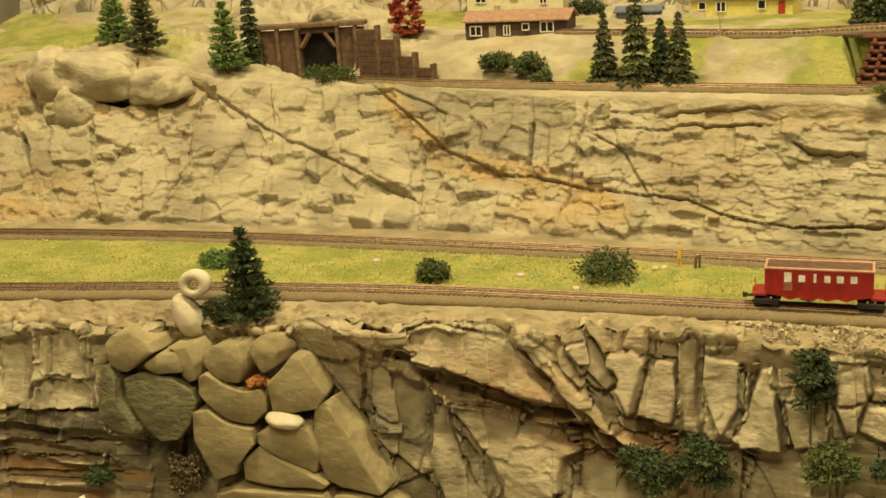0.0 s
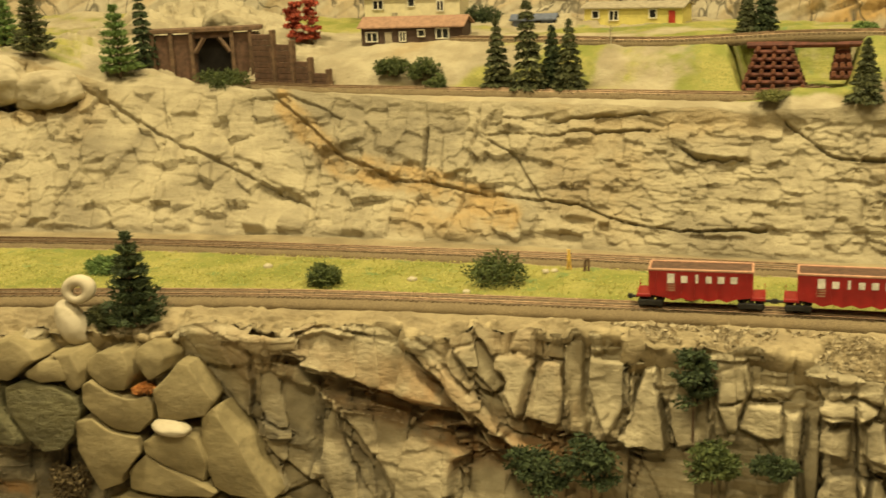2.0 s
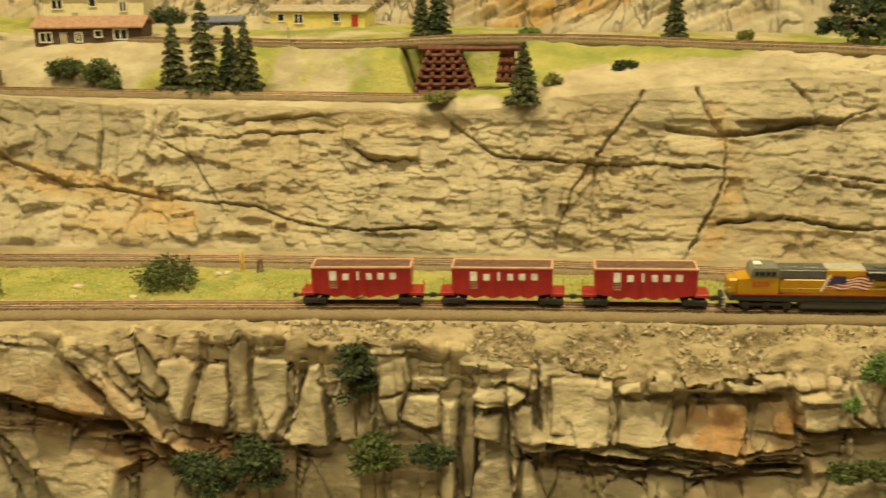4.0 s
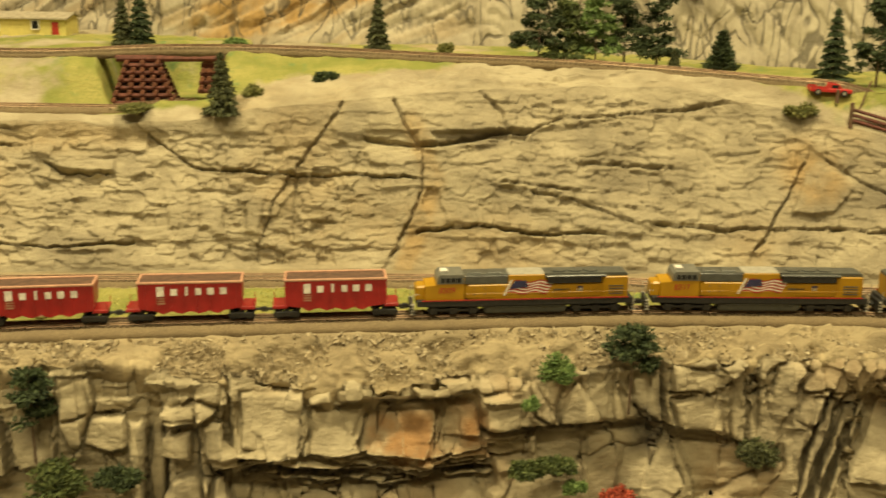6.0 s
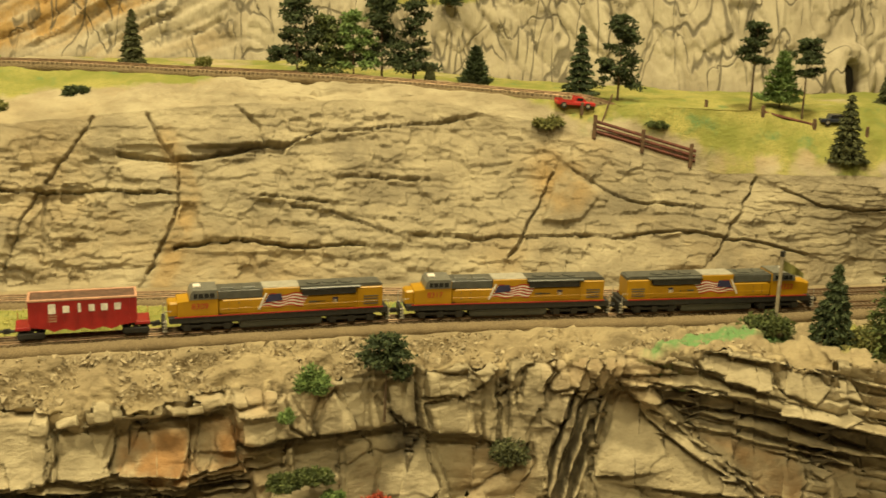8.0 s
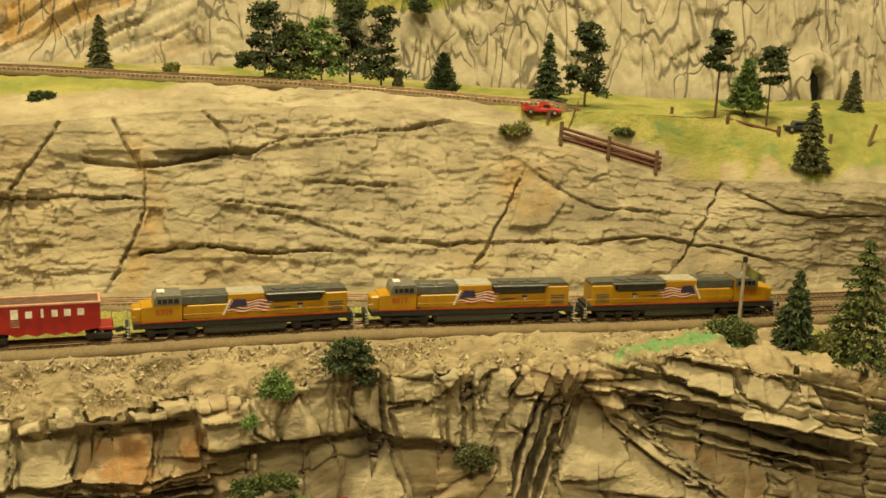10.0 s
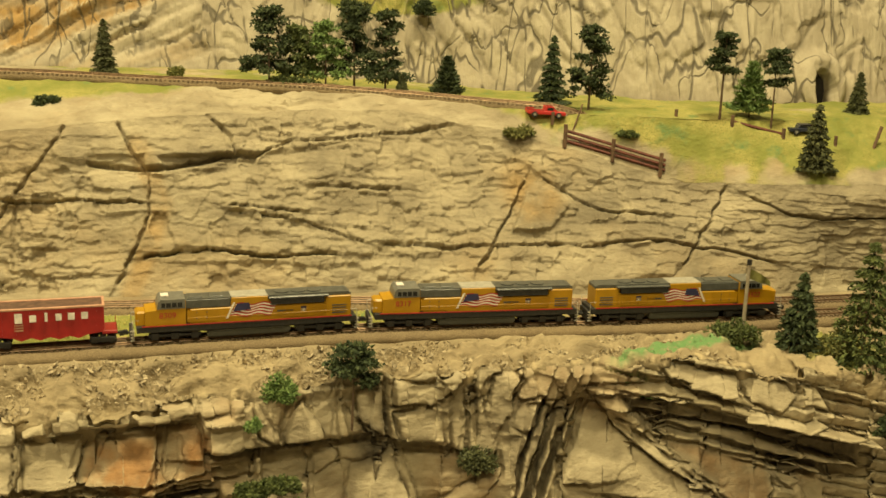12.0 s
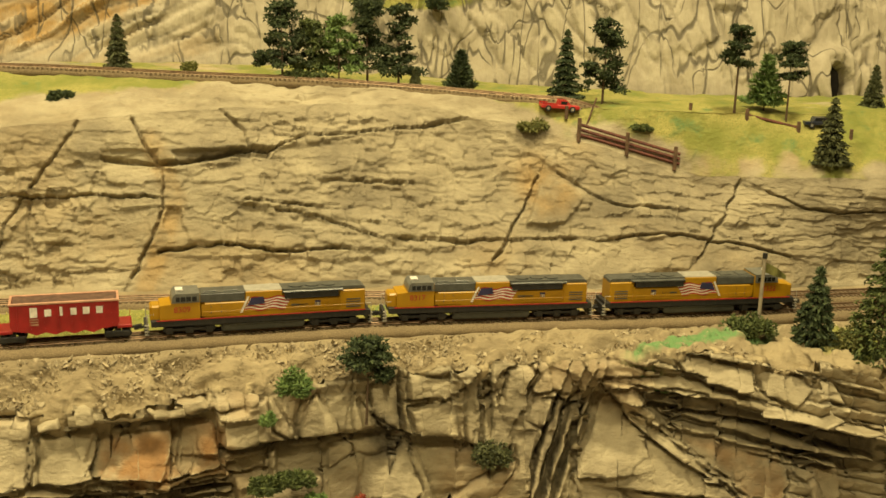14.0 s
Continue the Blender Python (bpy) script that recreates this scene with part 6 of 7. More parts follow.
SPRUCE = "dark olive model spruce with drooping branches"
for i, (p, h, r) in enumerate([
        ((-0.6925, 0.245, 0.124), 0.075, 0.014), ((-0.34, 0.2156, 0.108), 0.056, 0.013), ((-0.311, 0.203, 0.107), 0.080, 0.016),
        ((-0.293, 0.214, 0.107), 0.051, 0.012), ((-0.276, 0.200, 0.107), 0.057, 0.014), ((-0.1458, 0.30, 0.138), 0.044, 0.010), ((-0.131, 0.298, 0.138), 0.052, 0.012),
        ((-0.0545, 0.161, 0.103), 0.046, 0.013), ((0.0652, 0.252, 0.139), 0.046, 0.011), ((0.4278, 0.194, 0.124), 0.058, 0.014),
        ((0.5958, 0.054, 0.088), 0.053, 0.015), ((0.6755, 0.115, 0.124), 0.036, 0.009), ((0.4966, -0.0895, -0.007), 0.056, 0.017), ((0.2964, 0.194, 0.132), 0.015, 0.005)]):
    tree(p, h, r, "spruce", M_SPRUCE if i % 3 else M_DARK, SPRUCE + (" beside the upper track" if p[2] > 0.1 else " near the front track"), 100 + i, "pine tree")
for i, (p, h, r, mat, lab) in enumerate([
        ((-0.8527, 0.250, 0.140), 0.056, 0.021, M_BRIGHT, "bright green open model pine on the rocks"),
        ((-0.779, 0.198, 0.138), 0.062, 0.019, M_SPRUCE, "dark green open model pine on the rocks"),
        ((-0.702, 0.216, 0.115), 0.070, 0.020, M_BRIGHT, "bright green open model pine above the cliff"),
        ((0.5663, 0.107, 0.123), 0.046, 0.017, M_BRIGHT, "bright green open model pine in the meadow"),
        ((-0.517, -0.076, -0.016), 0.072, 0.021, M_DARK, "dark green open model pine beside the stacked stones"),
        ((0.3355, 0.196, 0.129), 0.034, 0.012, M_DARK, "small dark open pine behind the high track")]):
    tree(p, h, r, "open", mat, lab, 140 + i, "pine tree")
for i, (p, h, r, st, mat, lab) in enumerate([
        ((0.191, 0.2124, 0.138), 0.062, 0.022, "lush", M_DARK, "dense dark green model tree in the grove"),
        ((0.214, 0.222, 0.137), 0.047, 0.019, "lush", M_BUSH, "dense mid-green model tree in the grove"),
        ((0.2375, 0.215, 0.135), 0.054, 0.021, "lush", M_BRIGHT, "dense green model tree in the grove"),
        ((0.262, 0.218, 0.133), 0.068, 0.022, "lush", M_DARK, "tall dark green model tree in the grove"),
        ((0.286, 0.2084, 0.132), 0.067, 0.021, "lush", M_DARK, "tall dark green model tree in the grove"),
        ((0.441, 0.146, 0.125), 0.069, 0.021, "lush", M_DARK, "tall dark blue-green model tree beside the pickup"),
        ((0.5341, 0.098, 0.121), 0.072, 0.012, "tall", M_DARK, "tall model pine with bare trunk and small crown"),
        ((0.5755, 0.088, 0.116), 0.065, 0.012, "tall", M_DARK, "tall model pine with bare trunk and small crown"),
        ((-0.1484, -0.070, -0.070), 0.066, 0.014, "tall", M_DARK, "model pine with bare trunk on the grey cliff"),
        ((-0.243, -0.082, -0.116), 0.044, 0.018, "tall", M_DARK, "bushy dark green model tree on the grey cliff"),
        ((-0.2076, -0.080, -0.113), 0.050, 0.017, "tall", M_DARK, "bushy dark green model tree on the grey cliff"),
        ((-0.136, -0.082, -0.104), 0.046, 0.017, "tall", M_BUSH, "bushy green model tree on the grey cliff"),
        ((0.1985, -0.072, -0.042), 0.056, 0.015, "tall", M_DARK, "flat-topped dark pine growing from the cliff edge"),
        ((0.534, -0.108, -0.012), 0.086, 0.027, "spruce", M_BUSH, "large shaggy yellow-green model pine at the cliff edge"),
        ((-0.556, 0.291, 0.131), 0.046, 0.012, "red", M_REDLEAF, "red autumn model maple beside the tunnel portal"),
        ((-0.541, 0.296, 0.131), 0.048, 0.012, "red", M_REDLEAF, "red autumn model maple beside the tunnel portal")]):
    tree(p, h, r, st, mat, lab, 170 + i)
for i, (p, w, h, mat, lab) in enumerate([
        ((-0.41, 0.0, 0.0), 0.028, 0.021, M_BUSH, "round green bush on the grass strip"),
        ((-0.293, 0.027, 0.0), 0.058, 0.024, M_BUSH, "wide green bush on the grass strip"),
        ((-0.59, 0.0, 0.0), 0.030, 0.020, M_BRIGHT, "thin green bush beside the front track"),
        ((-0.540, -0.080, -0.013), 0.026, 0.022, M_SPRUCE, "olive bush at the foot of the pine"),
        ((-0.598, 0.222, 0.108), 0.052, 0.022, M_BUSH, "low green bush before the tunnel portal"),
        ((-0.439, 0.238, 0.116), 0.034, 0.021, M_BUSH, "green bush below the brown house"),
        ((-0.410, 0.232, 0.113), 0.032, 0.023, M_BUSH, "green bush below the brown house"),
        ((-0.393, 0.214, 0.108), 0.019, 0.014, M_BUSH, "small green bush beside the upper track"),
        ((-0.405, 0.405, 0.142), 0.040, 0.026, M_DARK, "dark bush behind the houses"),
        ((-0.0524, 0.291, 0.138), 0.022, 0.013, M_BRIGHT, "bright green bush behind the bridge"),
        ((-0.034, 0.178, 0.112), 0.020, 0.015, M_OLIVE, "olive bush beside the bridge"),
        ((-0.115, 0.163, 0.106), 0.034, 0.007, M_OLIVE, "low olive scrub beside the upper track"),
        ((0.022, 0.192, 0.122), 0.022, 0.014, M_DARK, "sparse dark bush on the meadow"),
        ((0.1215, 0.256, 0.137), 0.014, 0.014, M_OLIVE, "pale olive bush below the far rocks"),
        ((0.208, 0.205, 0.137), 0.044, 0.012, M_BUSH, "low green hedge before the grove"),
        ((0.376, 0.123, 0.107), 0.032, 0.012, M_OLIVE, "olive scrub on the cliff top"),
        ((0.457, 0.105, 0.109), 0.022, 0.007, M_BUSH, "low green scrub in the meadow"),
        ((0.643, 0.215, 0.155), 0.012, 0.009, M_DARK, "dark shrub on the far rocks"),
        ((0.155, -0.066, -0.021), 0.022, 0.020, M_BRIGHT, "round green bush on the cliff edge"),
        ((0.134, -0.088, -0.073), 0.020, 0.013, M_BUSH, "green bush on the grey cliff"),
        ((0.152, -0.088, -0.071), 0.024, 0.014, M_BUSH, "green bush on the grey cliff"),
        ((0.191, -0.083, -0.096), 0.022, 0.015, M_REDLEAF, "small red bush on the grey cliff"),
        ((0.163, -0.089, -0.083), 0.014, 0.011, M_BRIGHT, "small bright bush on the grey cliff"),
        ((0.278, -0.082, -0.071), 0.028, 0.018, M_SPRUCE, "sparse olive bush on the grey cliff"),
        ((0.1375, -0.080, -0.033), 0.010, 0.009, M_BRIGHT, "tiny green plant on a ledge"),
        ((0.462, -0.066, -0.004), 0.038, 0.018, M_BUSH, "leafy green plants around the signal post"),
        ((0.521, -0.098, -0.007), 0.034, 0.020, M_OLIVE, "olive bush between the pines"),
        ((0.5395, -0.134, -0.052), 0.018, 0.016, M_DARK, "dark bush below the pines"),
        ((-0.100, -0.078, -0.074), 0.030, 0.014, M_DARK, "dark creeping bush on the grey cliff"),
        ((-0.624, -0.130, -0.122), 0.026, 0.016, M_DARK, "dark bush on the layered rock"),
        ((0.285, 0.332, 0.186), 0.030, 0.024, M_DARK, "dark bush on the green ledge of the far rocks"),
        ((0.352, 0.330, 0.190), 0.026, 0.018, M_DARK, "dark bush on the green ledge of the far rocks"),
        ((-0.265, 0.415, 0.140), 0.014, 0.010, M_DARK, "small dark bush beside the yellow house")]):
    bush(p, w, h, mat, lab, 300 + i)


# ---------- buildings, bridge, fence, vehicles and small things ----------
M_BROWNWALL = plain("dark_brown_siding", (0.075, 0.045, 0.032), 0.8)
M_REDROOF = plain("red_brown_roof", (0.33, 0.19, 0.12), 0.75)
M_CREAMWALL = plain("cream_siding", (0.62, 0.55, 0.36), 0.7, vary=0.1)
M_YELLOWWALL = plain("yellow_siding", (0.62, 0.54, 0.16), 0.6, vary=0.1)
M_TRIM = plain("white_trim", (0.72, 0.68, 0.55), 0.6, vary=0.1)
M_TAN = plain("tan_door", (0.36, 0.31, 0.22), 0.7)
M_PORTALPOST = plain("brown_timber_post", (0.15, 0.09, 0.052), 0.85, vary=0.4, scale=200)
M_LOG = plain("red_brown_log", (0.14, 0.042, 0.026), 0.7, vary=0.45, scale=300)
M_CORE = plain("dark_timber_core", (0.045, 0.022, 0.015), 0.9)
M_LOGEND = plain("log_end_grain", (0.20, 0.075, 0.042), 0.8, vary=0.4, scale=300)
M_BLUE = plain("blue_grey_sheet", (0.12, 0.14, 0.20), 0.6)
M_NEARBLACK = plain("dark_tunnel_lining", (0.02, 0.017, 0.014), 0.95)
M_STONE = rock_material("smooth_river_stone", (0.56, 0.49, 0.36), (0.42, 0.36, 0.25), (0.27, 0.22, 0.15), painted=False, relief=0.12)
M_MOSSY = rock_material("mossy_dark_boulder", (0.20, 0.18, 0.09), (0.11, 0.098, 0.048), (0.045, 0.042, 0.02), painted=False, relief=1.0)
M_BOULDER = rock_material("grey_brown_boulder", (0.34, 0.275, 0.145), (0.225, 0.18, 0.09), (0.085, 0.066, 0.034), painted=False, relief=0.3)
M_CAPROCK = rock_material("cream_boulder", (0.50, 0.43, 0.29), (0.37, 0.31, 0.20), (0.19, 0.155, 0.10), painted=False, relief=0.5)
M_PICKUP = plain("red_car_paint", (0.50, 0.035, 0.03), 0.25, vary=0.08)
M_DARKCAR = plain("dark_blue_car_paint", (0.03, 0.035, 0.05), 0.25, vary=0.1)
M_FIG = plain("yellow_figure_paint", (0.70, 0.45, 0.10), 0.6)


def window(parent, x, z, w, h, y, panes=2):
    win = boxes("window", [(x - w / 2, x + w / 2, y - 0.0008, y - 0.0003, z, z + h)], M_DARKGLASS, parent, "dark window with white frame", 0)
    t = 0.0009
    bars = [(x - w / 2 - t, x + w / 2 + t, y - 0.0014, y - 0.0004, z - t, z), (x - w / 2 - t, x + w / 2 + t, y - 0.0014, y - 0.0004, z + h, z + h + t),
            (x - w / 2 - t, x - w / 2, y - 0.0014, y - 0.0004, z, z + h), (x + w / 2, x + w / 2 + t, y - 0.0014, y - 0.0004, z, z + h)]
    for i in range(1, panes):
        c = x - w / 2 + w * i / panes
        bars.append((c - t / 2, c + t / 2, y - 0.0013, y - 0.0005, z, z + h))
    boxes("window_frame", bars, M_TRIM, win, "", 0)
    return win


def house(m, w, d, h, rise, wall_mat, roof_mat, label, windows, doors, over=0.003, name="house", lean=False):
    """Walls with a gable or lean-to roof; front wall faces -y."""
    thing = holder(name, m, label, "house", "houses on the meadow")
    bm = bmesh.new()
    box(bm, -w / 2, w / 2, -d / 2, d / 2, -0.006, h)
    if not lean:
        for sx in (-1, 1):
            vs = [bm.verts.new((sx * w / 2, y, z)) for y, z in ((-d / 2, h), (d / 2, h), (0, h + rise))]
            bm.faces.new(vs)
    part("wall", bm, wall_mat, thing)
    bm = bmesh.new()
    t = 0.0012
    if lean:
        prof = [(-d / 2 - over, h), (d / 2 + over, h + rise), (d / 2 + over, h + rise + t), (-d / 2 - over, h + t)]
    else:
        prof = [(-d / 2 - over, h - 0.001), (0, h + rise), (d / 2 + over, h - 0.001), (d / 2 + over, h - 0.001 + t), (0, h + rise + t * 1.3), (-d / 2 - over, h - 0.001 + t)]
    a = [bm.verts.new((-w / 2 - over, y, z)) for y, z in prof]
    b = [bm.verts.new((w / 2 + over, y, z)) for y, z in prof]
    n = len(prof)
    for i in range(n):
        bm.faces.new((a[i], b[i], b[(i + 1) % n], a[(i + 1) % n]))
    bm.faces.new(a)
    bm.faces.new(b[::-1])
    part("roof", bm, roof_mat, thing)
    for x, z, ww, hh, panes in windows:
        window(thing, x, z, ww, hh, -d / 2, panes)
    for x, ww, hh, mat in doors:
        boxes("door", [(x - ww / 2, x + ww / 2, -d / 2 - 0.0010, -d / 2 - 0.0002, -0.001, hh)], mat, thing, "", 0)
    return thing


house(pose(-0.442, 0.308, 0.1335, 0, 0, 1), 0.097, 0.030, 0.0185, 0.007, M_BROWNWALL, M_REDROOF, "long dark brown house with red-brown roof and white windows",
      [(-0.038, 0.006, 0.010, 0.0075, 2), (-0.008, 0.006, 0.005, 0.0075, 2), (0.010, 0.010, 0.0055, 0.005, 1), (0.030, 0.008, 0.011, 0.008, 2)], [(-0.022, 0.0065, 0.014, M_TAN)])
house(pose(-0.478, 0.415, 0.143, 0, 0, 2), 0.100, 0.035, 0.030, 0.012, M_CREAMWALL, M_TAN, "two-storey cream house behind the brown house",
      [(-0.035, 0.018, 0.010, 0.008, 2), (0.0, 0.020, 0.006, 0.007, 1), (0.030, 0.015, 0.006, 0.009, 2)], [(-0.018, 0.006, 0.014, M_TAN)])
house(pose(-0.252, 0.398, 0.141, 0, 0, -10), 0.095, 0.030, 0.0165, 0.003, M_YELLOWWALL, M_TAN, "yellow clapboard house with low roof and red door",
      [(-0.036, 0.007, 0.006, 0.006, 1), (-0.018, 0.005, 0.008, 0.008, 2), (0.020, 0.007, 0.006, 0.007, 1)], [(0.038, 0.006, 0.013, M_REDSTRIPE)])
house(pose(-0.352, 0.40, 0.138, 0, 0, 4), 0.040, 0.020, 0.010, 0.003, M_BLUE, M_BLUE, "small blue-grey shed beside the pines", [], [(0.005, 0.006, 0.009, M_NEARBLACK)], name="shed")

# timber tunnel portal with stepped wing walls
portal = holder("tunnel_portal", pose(-0.628, 0.262, 0.108, 0, 0, 14), "brown timber tunnel portal with dark arched opening", "tunnel portal")
boxes("wall_panel", [(-0.058, -0.018, 0.0, 0.006, -0.004, 0.044), (0.016, 0.040, 0.0, 0.006, -0.004, 0.044), (-0.018, 0.016, 0.0005, 0.006, 0.040, 0.046)], M_PORTAL, portal, "weathered red-brown boards")
for x in (-0.058, -0.040, -0.0205, 0.0185, 0.036):
    boxes("post", [(x - 0.0018, x + 0.0018, -0.0030, 0.002, -0.004, 0.046)], M_PORTALPOST, portal, "", 0.0004)
for sx in (-1, 1):
    bm = bmesh.new()
    rod(bm, (sx * 0.0165 - 0.001, -0.001, 0.027), (sx * 0.007 - 0.001, -0.001, 0.0405), 0.0022, 4)
    part("corner_brace", bm, M_PORTALPOST, portal)
boxes("lintel", [(-0.062, 0.046, -0.004, 0.012, 0.046, 0.050)], M_PORTALPOST, portal, "heavy timber lintel", 0.0006)
boxes("lining", [(-0.018, 0.016, 0.0125, 0.014, -0.004, 0.0402), (-0.020, -0.018, 0.0061, 0.0125, -0.004, 0.0402), (0.016, 0.018, 0.0061, 0.0125, -0.004, 0.0402)], M_NEARBLACK, portal, "dark tunnel lining", 0)
wing = holder("retaining_wall", pose(-0.588, 0.262, 0.107, 0, 0, -14), "stepped timber retaining wall beside the tunnel portal", "retaining wall")
for x0, x1, h in ((0.0, 0.026, 0.046), (0.026, 0.048, 0.037), (0.048, 0.068, 0.022), (0.068, 0.088, 0.012)):
    rows = max(3, int(h / 0.005))
    for j in range(rows):
        boxes("plank", [(x0, x1, 0.0, 0.003, -0.002 + h * j / rows, -0.002 + h * (j + 0.93) / rows)], M_PORTAL, wing, "", 0.0003)
    boxes("post", [(x1 - 0.0018, x1 + 0.0018, -0.0034, 0.003, -0.004, h + 0.002)], M_PORTALPOST, wing, "", 0.0005)

# timber crib bridge
def crib(m, tiers, w0, w1, d0, d1, h, label):
    thing = holder("timber_crib", m, label, "bridge pier", "timber bridge piers")
    for i in range(tiers):
        u = i / (tiers - 1)
        w, d, z = w0 + (w1 - w0) * u, d0 + (d1 - d0) * u, h * i / tiers + 0.002
        r = h / tiers * 0.30
        for sy in (-1, 1):
            bm = bmesh.new()
            rod(bm, (-w / 2, sy * d / 2, z), (w / 2, sy * d / 2, z), r, 8)
            part("log", bm, M_LOG, thing)
        for x in np.linspace(-w / 2 + 0.003, w / 2 - 0.003, 5 if w > 0.03 else 3):
            bm = bmesh.new()
            rod(bm, (x, -d / 2 - 0.004, z + h / tiers * 0.5), (x, d / 2 + 0.004, z + h / tiers * 0.5), r, 8)
            part("cross_log", bm, M_LOGEND, thing)
    # added dark solid standing for the shade between the logs
    bm = bmesh.new()
    prism(bm, [(-w0 / 2 + 0.004, 0), (w0 / 2 - 0.004, 0), (w1 / 2 - 0.003, h * 0.95), (-w1 / 2 + 0.003, h * 0.95)], -d1 / 2 + 0.001, d1 / 2 - 0.001)
    part("core", bm, M_CORE, thing, "dark fill added for the shade inside the pier")
    return thing


crib(pose(-0.1205, 0.236, 0.1020), 6, 0.050, 0.030, 0.030, 0.014, 0.034, "red-brown stacked log pier under the bridge")
crib(pose(-0.070, 0.243, 0.1100), 4, 0.018, 0.012, 0.026, 0.014, 0.026, "small stacked log pier at the bridge end")
deck = holder("bridge_deck", pose(-0.099, 0.2405, 0.1375), "red-brown timber bridge beams under the high track", "bridge")
for y in (-0.009, -0.003, 0.003, 0.009):
    bm = bmesh.new()
    rod(bm, (-0.042, y, 0.0), (0.045, y, 0.0), 0.0026, 8)
    part("beam", bm, M_LOG, deck)

# fences
def fence(a, b, label, rails=3, h=0.0115, posts=3):
    a, b = Vector(a), Vector(b)
    thing = holder("rail_fence", Matrix(), label, "fence", "meadow fences")
    for i in range(posts):
        p = a.lerp(b, i / (posts - 1) if posts > 1 else 0.5)
        bm = bmesh.new()
        rod(bm, p + Vector((0, -0.001, -0.004)), p + Vector((0, -0.001, h + 0.003)), 0.0017, 6)
        part("post", bm, M_PORTALPOST, thing)
    for j in range(rails):
        up = Vector((0, 0.0012, h * (j + 0.5) / rails))
        bm = bmesh.new()
        rod(bm, a + up, b + up + (b - a) * 0.06, h / rails * 0.36, 6)
        part("rail", bm, M_LOG, thing)


fence((0.4065, 0.1105, 0.1045), (0.4780, 0.0855, 0.0850), "red-brown log fence along the meadow edge")
fence((0.5432, 0.0943, 0.1205), (0.5833, 0.0821, 0.1115), "low fallen log fence in the meadow", 1, 0.004, 2)
bm = bmesh.new()
rod(bm, (0.4149, 0.1169, 0.110), (0.4235, 0.1185, 0.1335), 0.0007, 6)
tagged(part("leaning_pole", bm, M_PORTALPOST), "thin leaning wooden pole above the log fence", "pole")
for p, h, lean in (((0.6226, 0.067, 0.104), 0.010, 0.0), ((0.6548, 0.0619, 0.102), 0.020, 0.006), ((0.5027, 0.112, 0.123), 0.007, 0.0), ((0.4000, 0.1215, 0.117), 0.010, 0.0)):
    bm = bmesh.new()
    rod(bm, p, (p[0] + lean, p[1], p[2] + h), 0.0014, 7)
    tagged(part("wooden_post", bm, M_PORTALPOST), "short weathered wooden post in the meadow", "post", "meadow posts")


def vehicle(name, m, paint, label, pickup):
    thing = holder(name, m, label, "car", "model cars")
    bm = bmesh.new()
    prism(bm, [(-0.0155, 0.0022), (-0.0155, 0.0052), (0.0145, 0.0052), (0.0155, 0.0046), (0.0155, 0.0022)], -0.0058, 0.0058)
    bmesh.ops.bevel(bm, geom=list(bm.edges), offset=0.0005, segments=1, affect="EDGES")
    body = part("body", bm, paint, thing)
    bm = bmesh.new()
    roof = [(-0.002, 0.0052), (-0.001, 0.0088), (0.005, 0.0088), (0.0085, 0.0052)] if pickup else [(-0.009, 0.0052), (-0.006, 0.0084), (0.004, 0.0084), (0.0075, 0.0052)]
    prism(bm, roof, -0.0050, 0.0050)
    cabin = part("cabin", bm, paint, thing)
    for sy in (-1, 1):
        boxes("side_window", [(roof[0][0] + 0.002, roof[3][0] - 0.0035, sy * 0.0051 - 0.0001, sy * 0.0051 + 0.0001, 0.0058, 0.0080)], M_DARKGLASS, cabin, "", 0)
    if pickup:
        boxes("cargo_bed", [(-0.0145, -0.003, -0.0048, 0.0048, 0.0050, 0.0054)], M_BLACK, thing, "dark open cargo bed", 0)
        boxes("bed_side", [(-0.0150, -0.003, sy * 0.0053 - 0.0004, sy * 0.0053 + 0.0004, 0.0052, 0.0064) for sy in (-1, 1)], paint, thing, "", 0)
    boxes("bumper", [(0.0154, 0.0162, -0.0055, 0.0055, 0.0022, 0.0034)], M_PALE, thing, "", 0)
    for x in (-0.010, 0.0095):
        for sy in (-1, 1):
            bm = bmesh.new()
            rod(bm, (x, sy * 0.0046, 0.0022), (x, sy * 0.0061, 0.0022), 0.0024, 12)
            wheel = part("wheel", bm, M_BLACK, thing)
            bm = bmesh.new()
            rod(bm, (x, sy * 0.0061, 0.0022), (x, sy * 0.0063, 0.0022), 0.0012, 10)
            part("hubcap", bm, M_PALE, wheel)
    return thing


vehicle("pickup_truck", pose(0.3965, 0.129, 0.1222, 0, 3, -8), M_PICKUP, "red model pickup truck parked in the meadow", True)
vehicle("parked_car", pose(0.605, 0.083, 0.1135, 0, 0, -12), M_DARKCAR, "dark blue model car parked behind the spruce", False)


# stones
def stone(place, sx, sy, sz, turn, material, label, seed, name="boulder", rough=0.30, group="stacked boulders", square=0.5):
    """A smooth rounded stone."""
    bm = bmesh.new()
    bmesh.ops.create_icosphere(bm, subdivisions=4, radius=1)
    off = Vector((seed * 3.7, seed * 1.3, seed * 2.1))
    for v in bm.verts:
        c = v.co.copy()
        c = Vector([math.copysign(abs(t) ** square, t) for t in c])
        k = 1 + rough * noise.noise(c * 1.1 + off) + rough * 0.45 * noise.noise(c * 2.6 + off) + rough * 0.14 * noise.noise(c * 9 + off)
        v.co = Vector((c.x * sx * k, c.y * sy * k, c.z * sz * k))
    ob = part(name, bm, material, None, "", True)
    ob.matrix_world = pose(*place, 0, turn, 0)
    return tagged(ob, label, "rock", group)


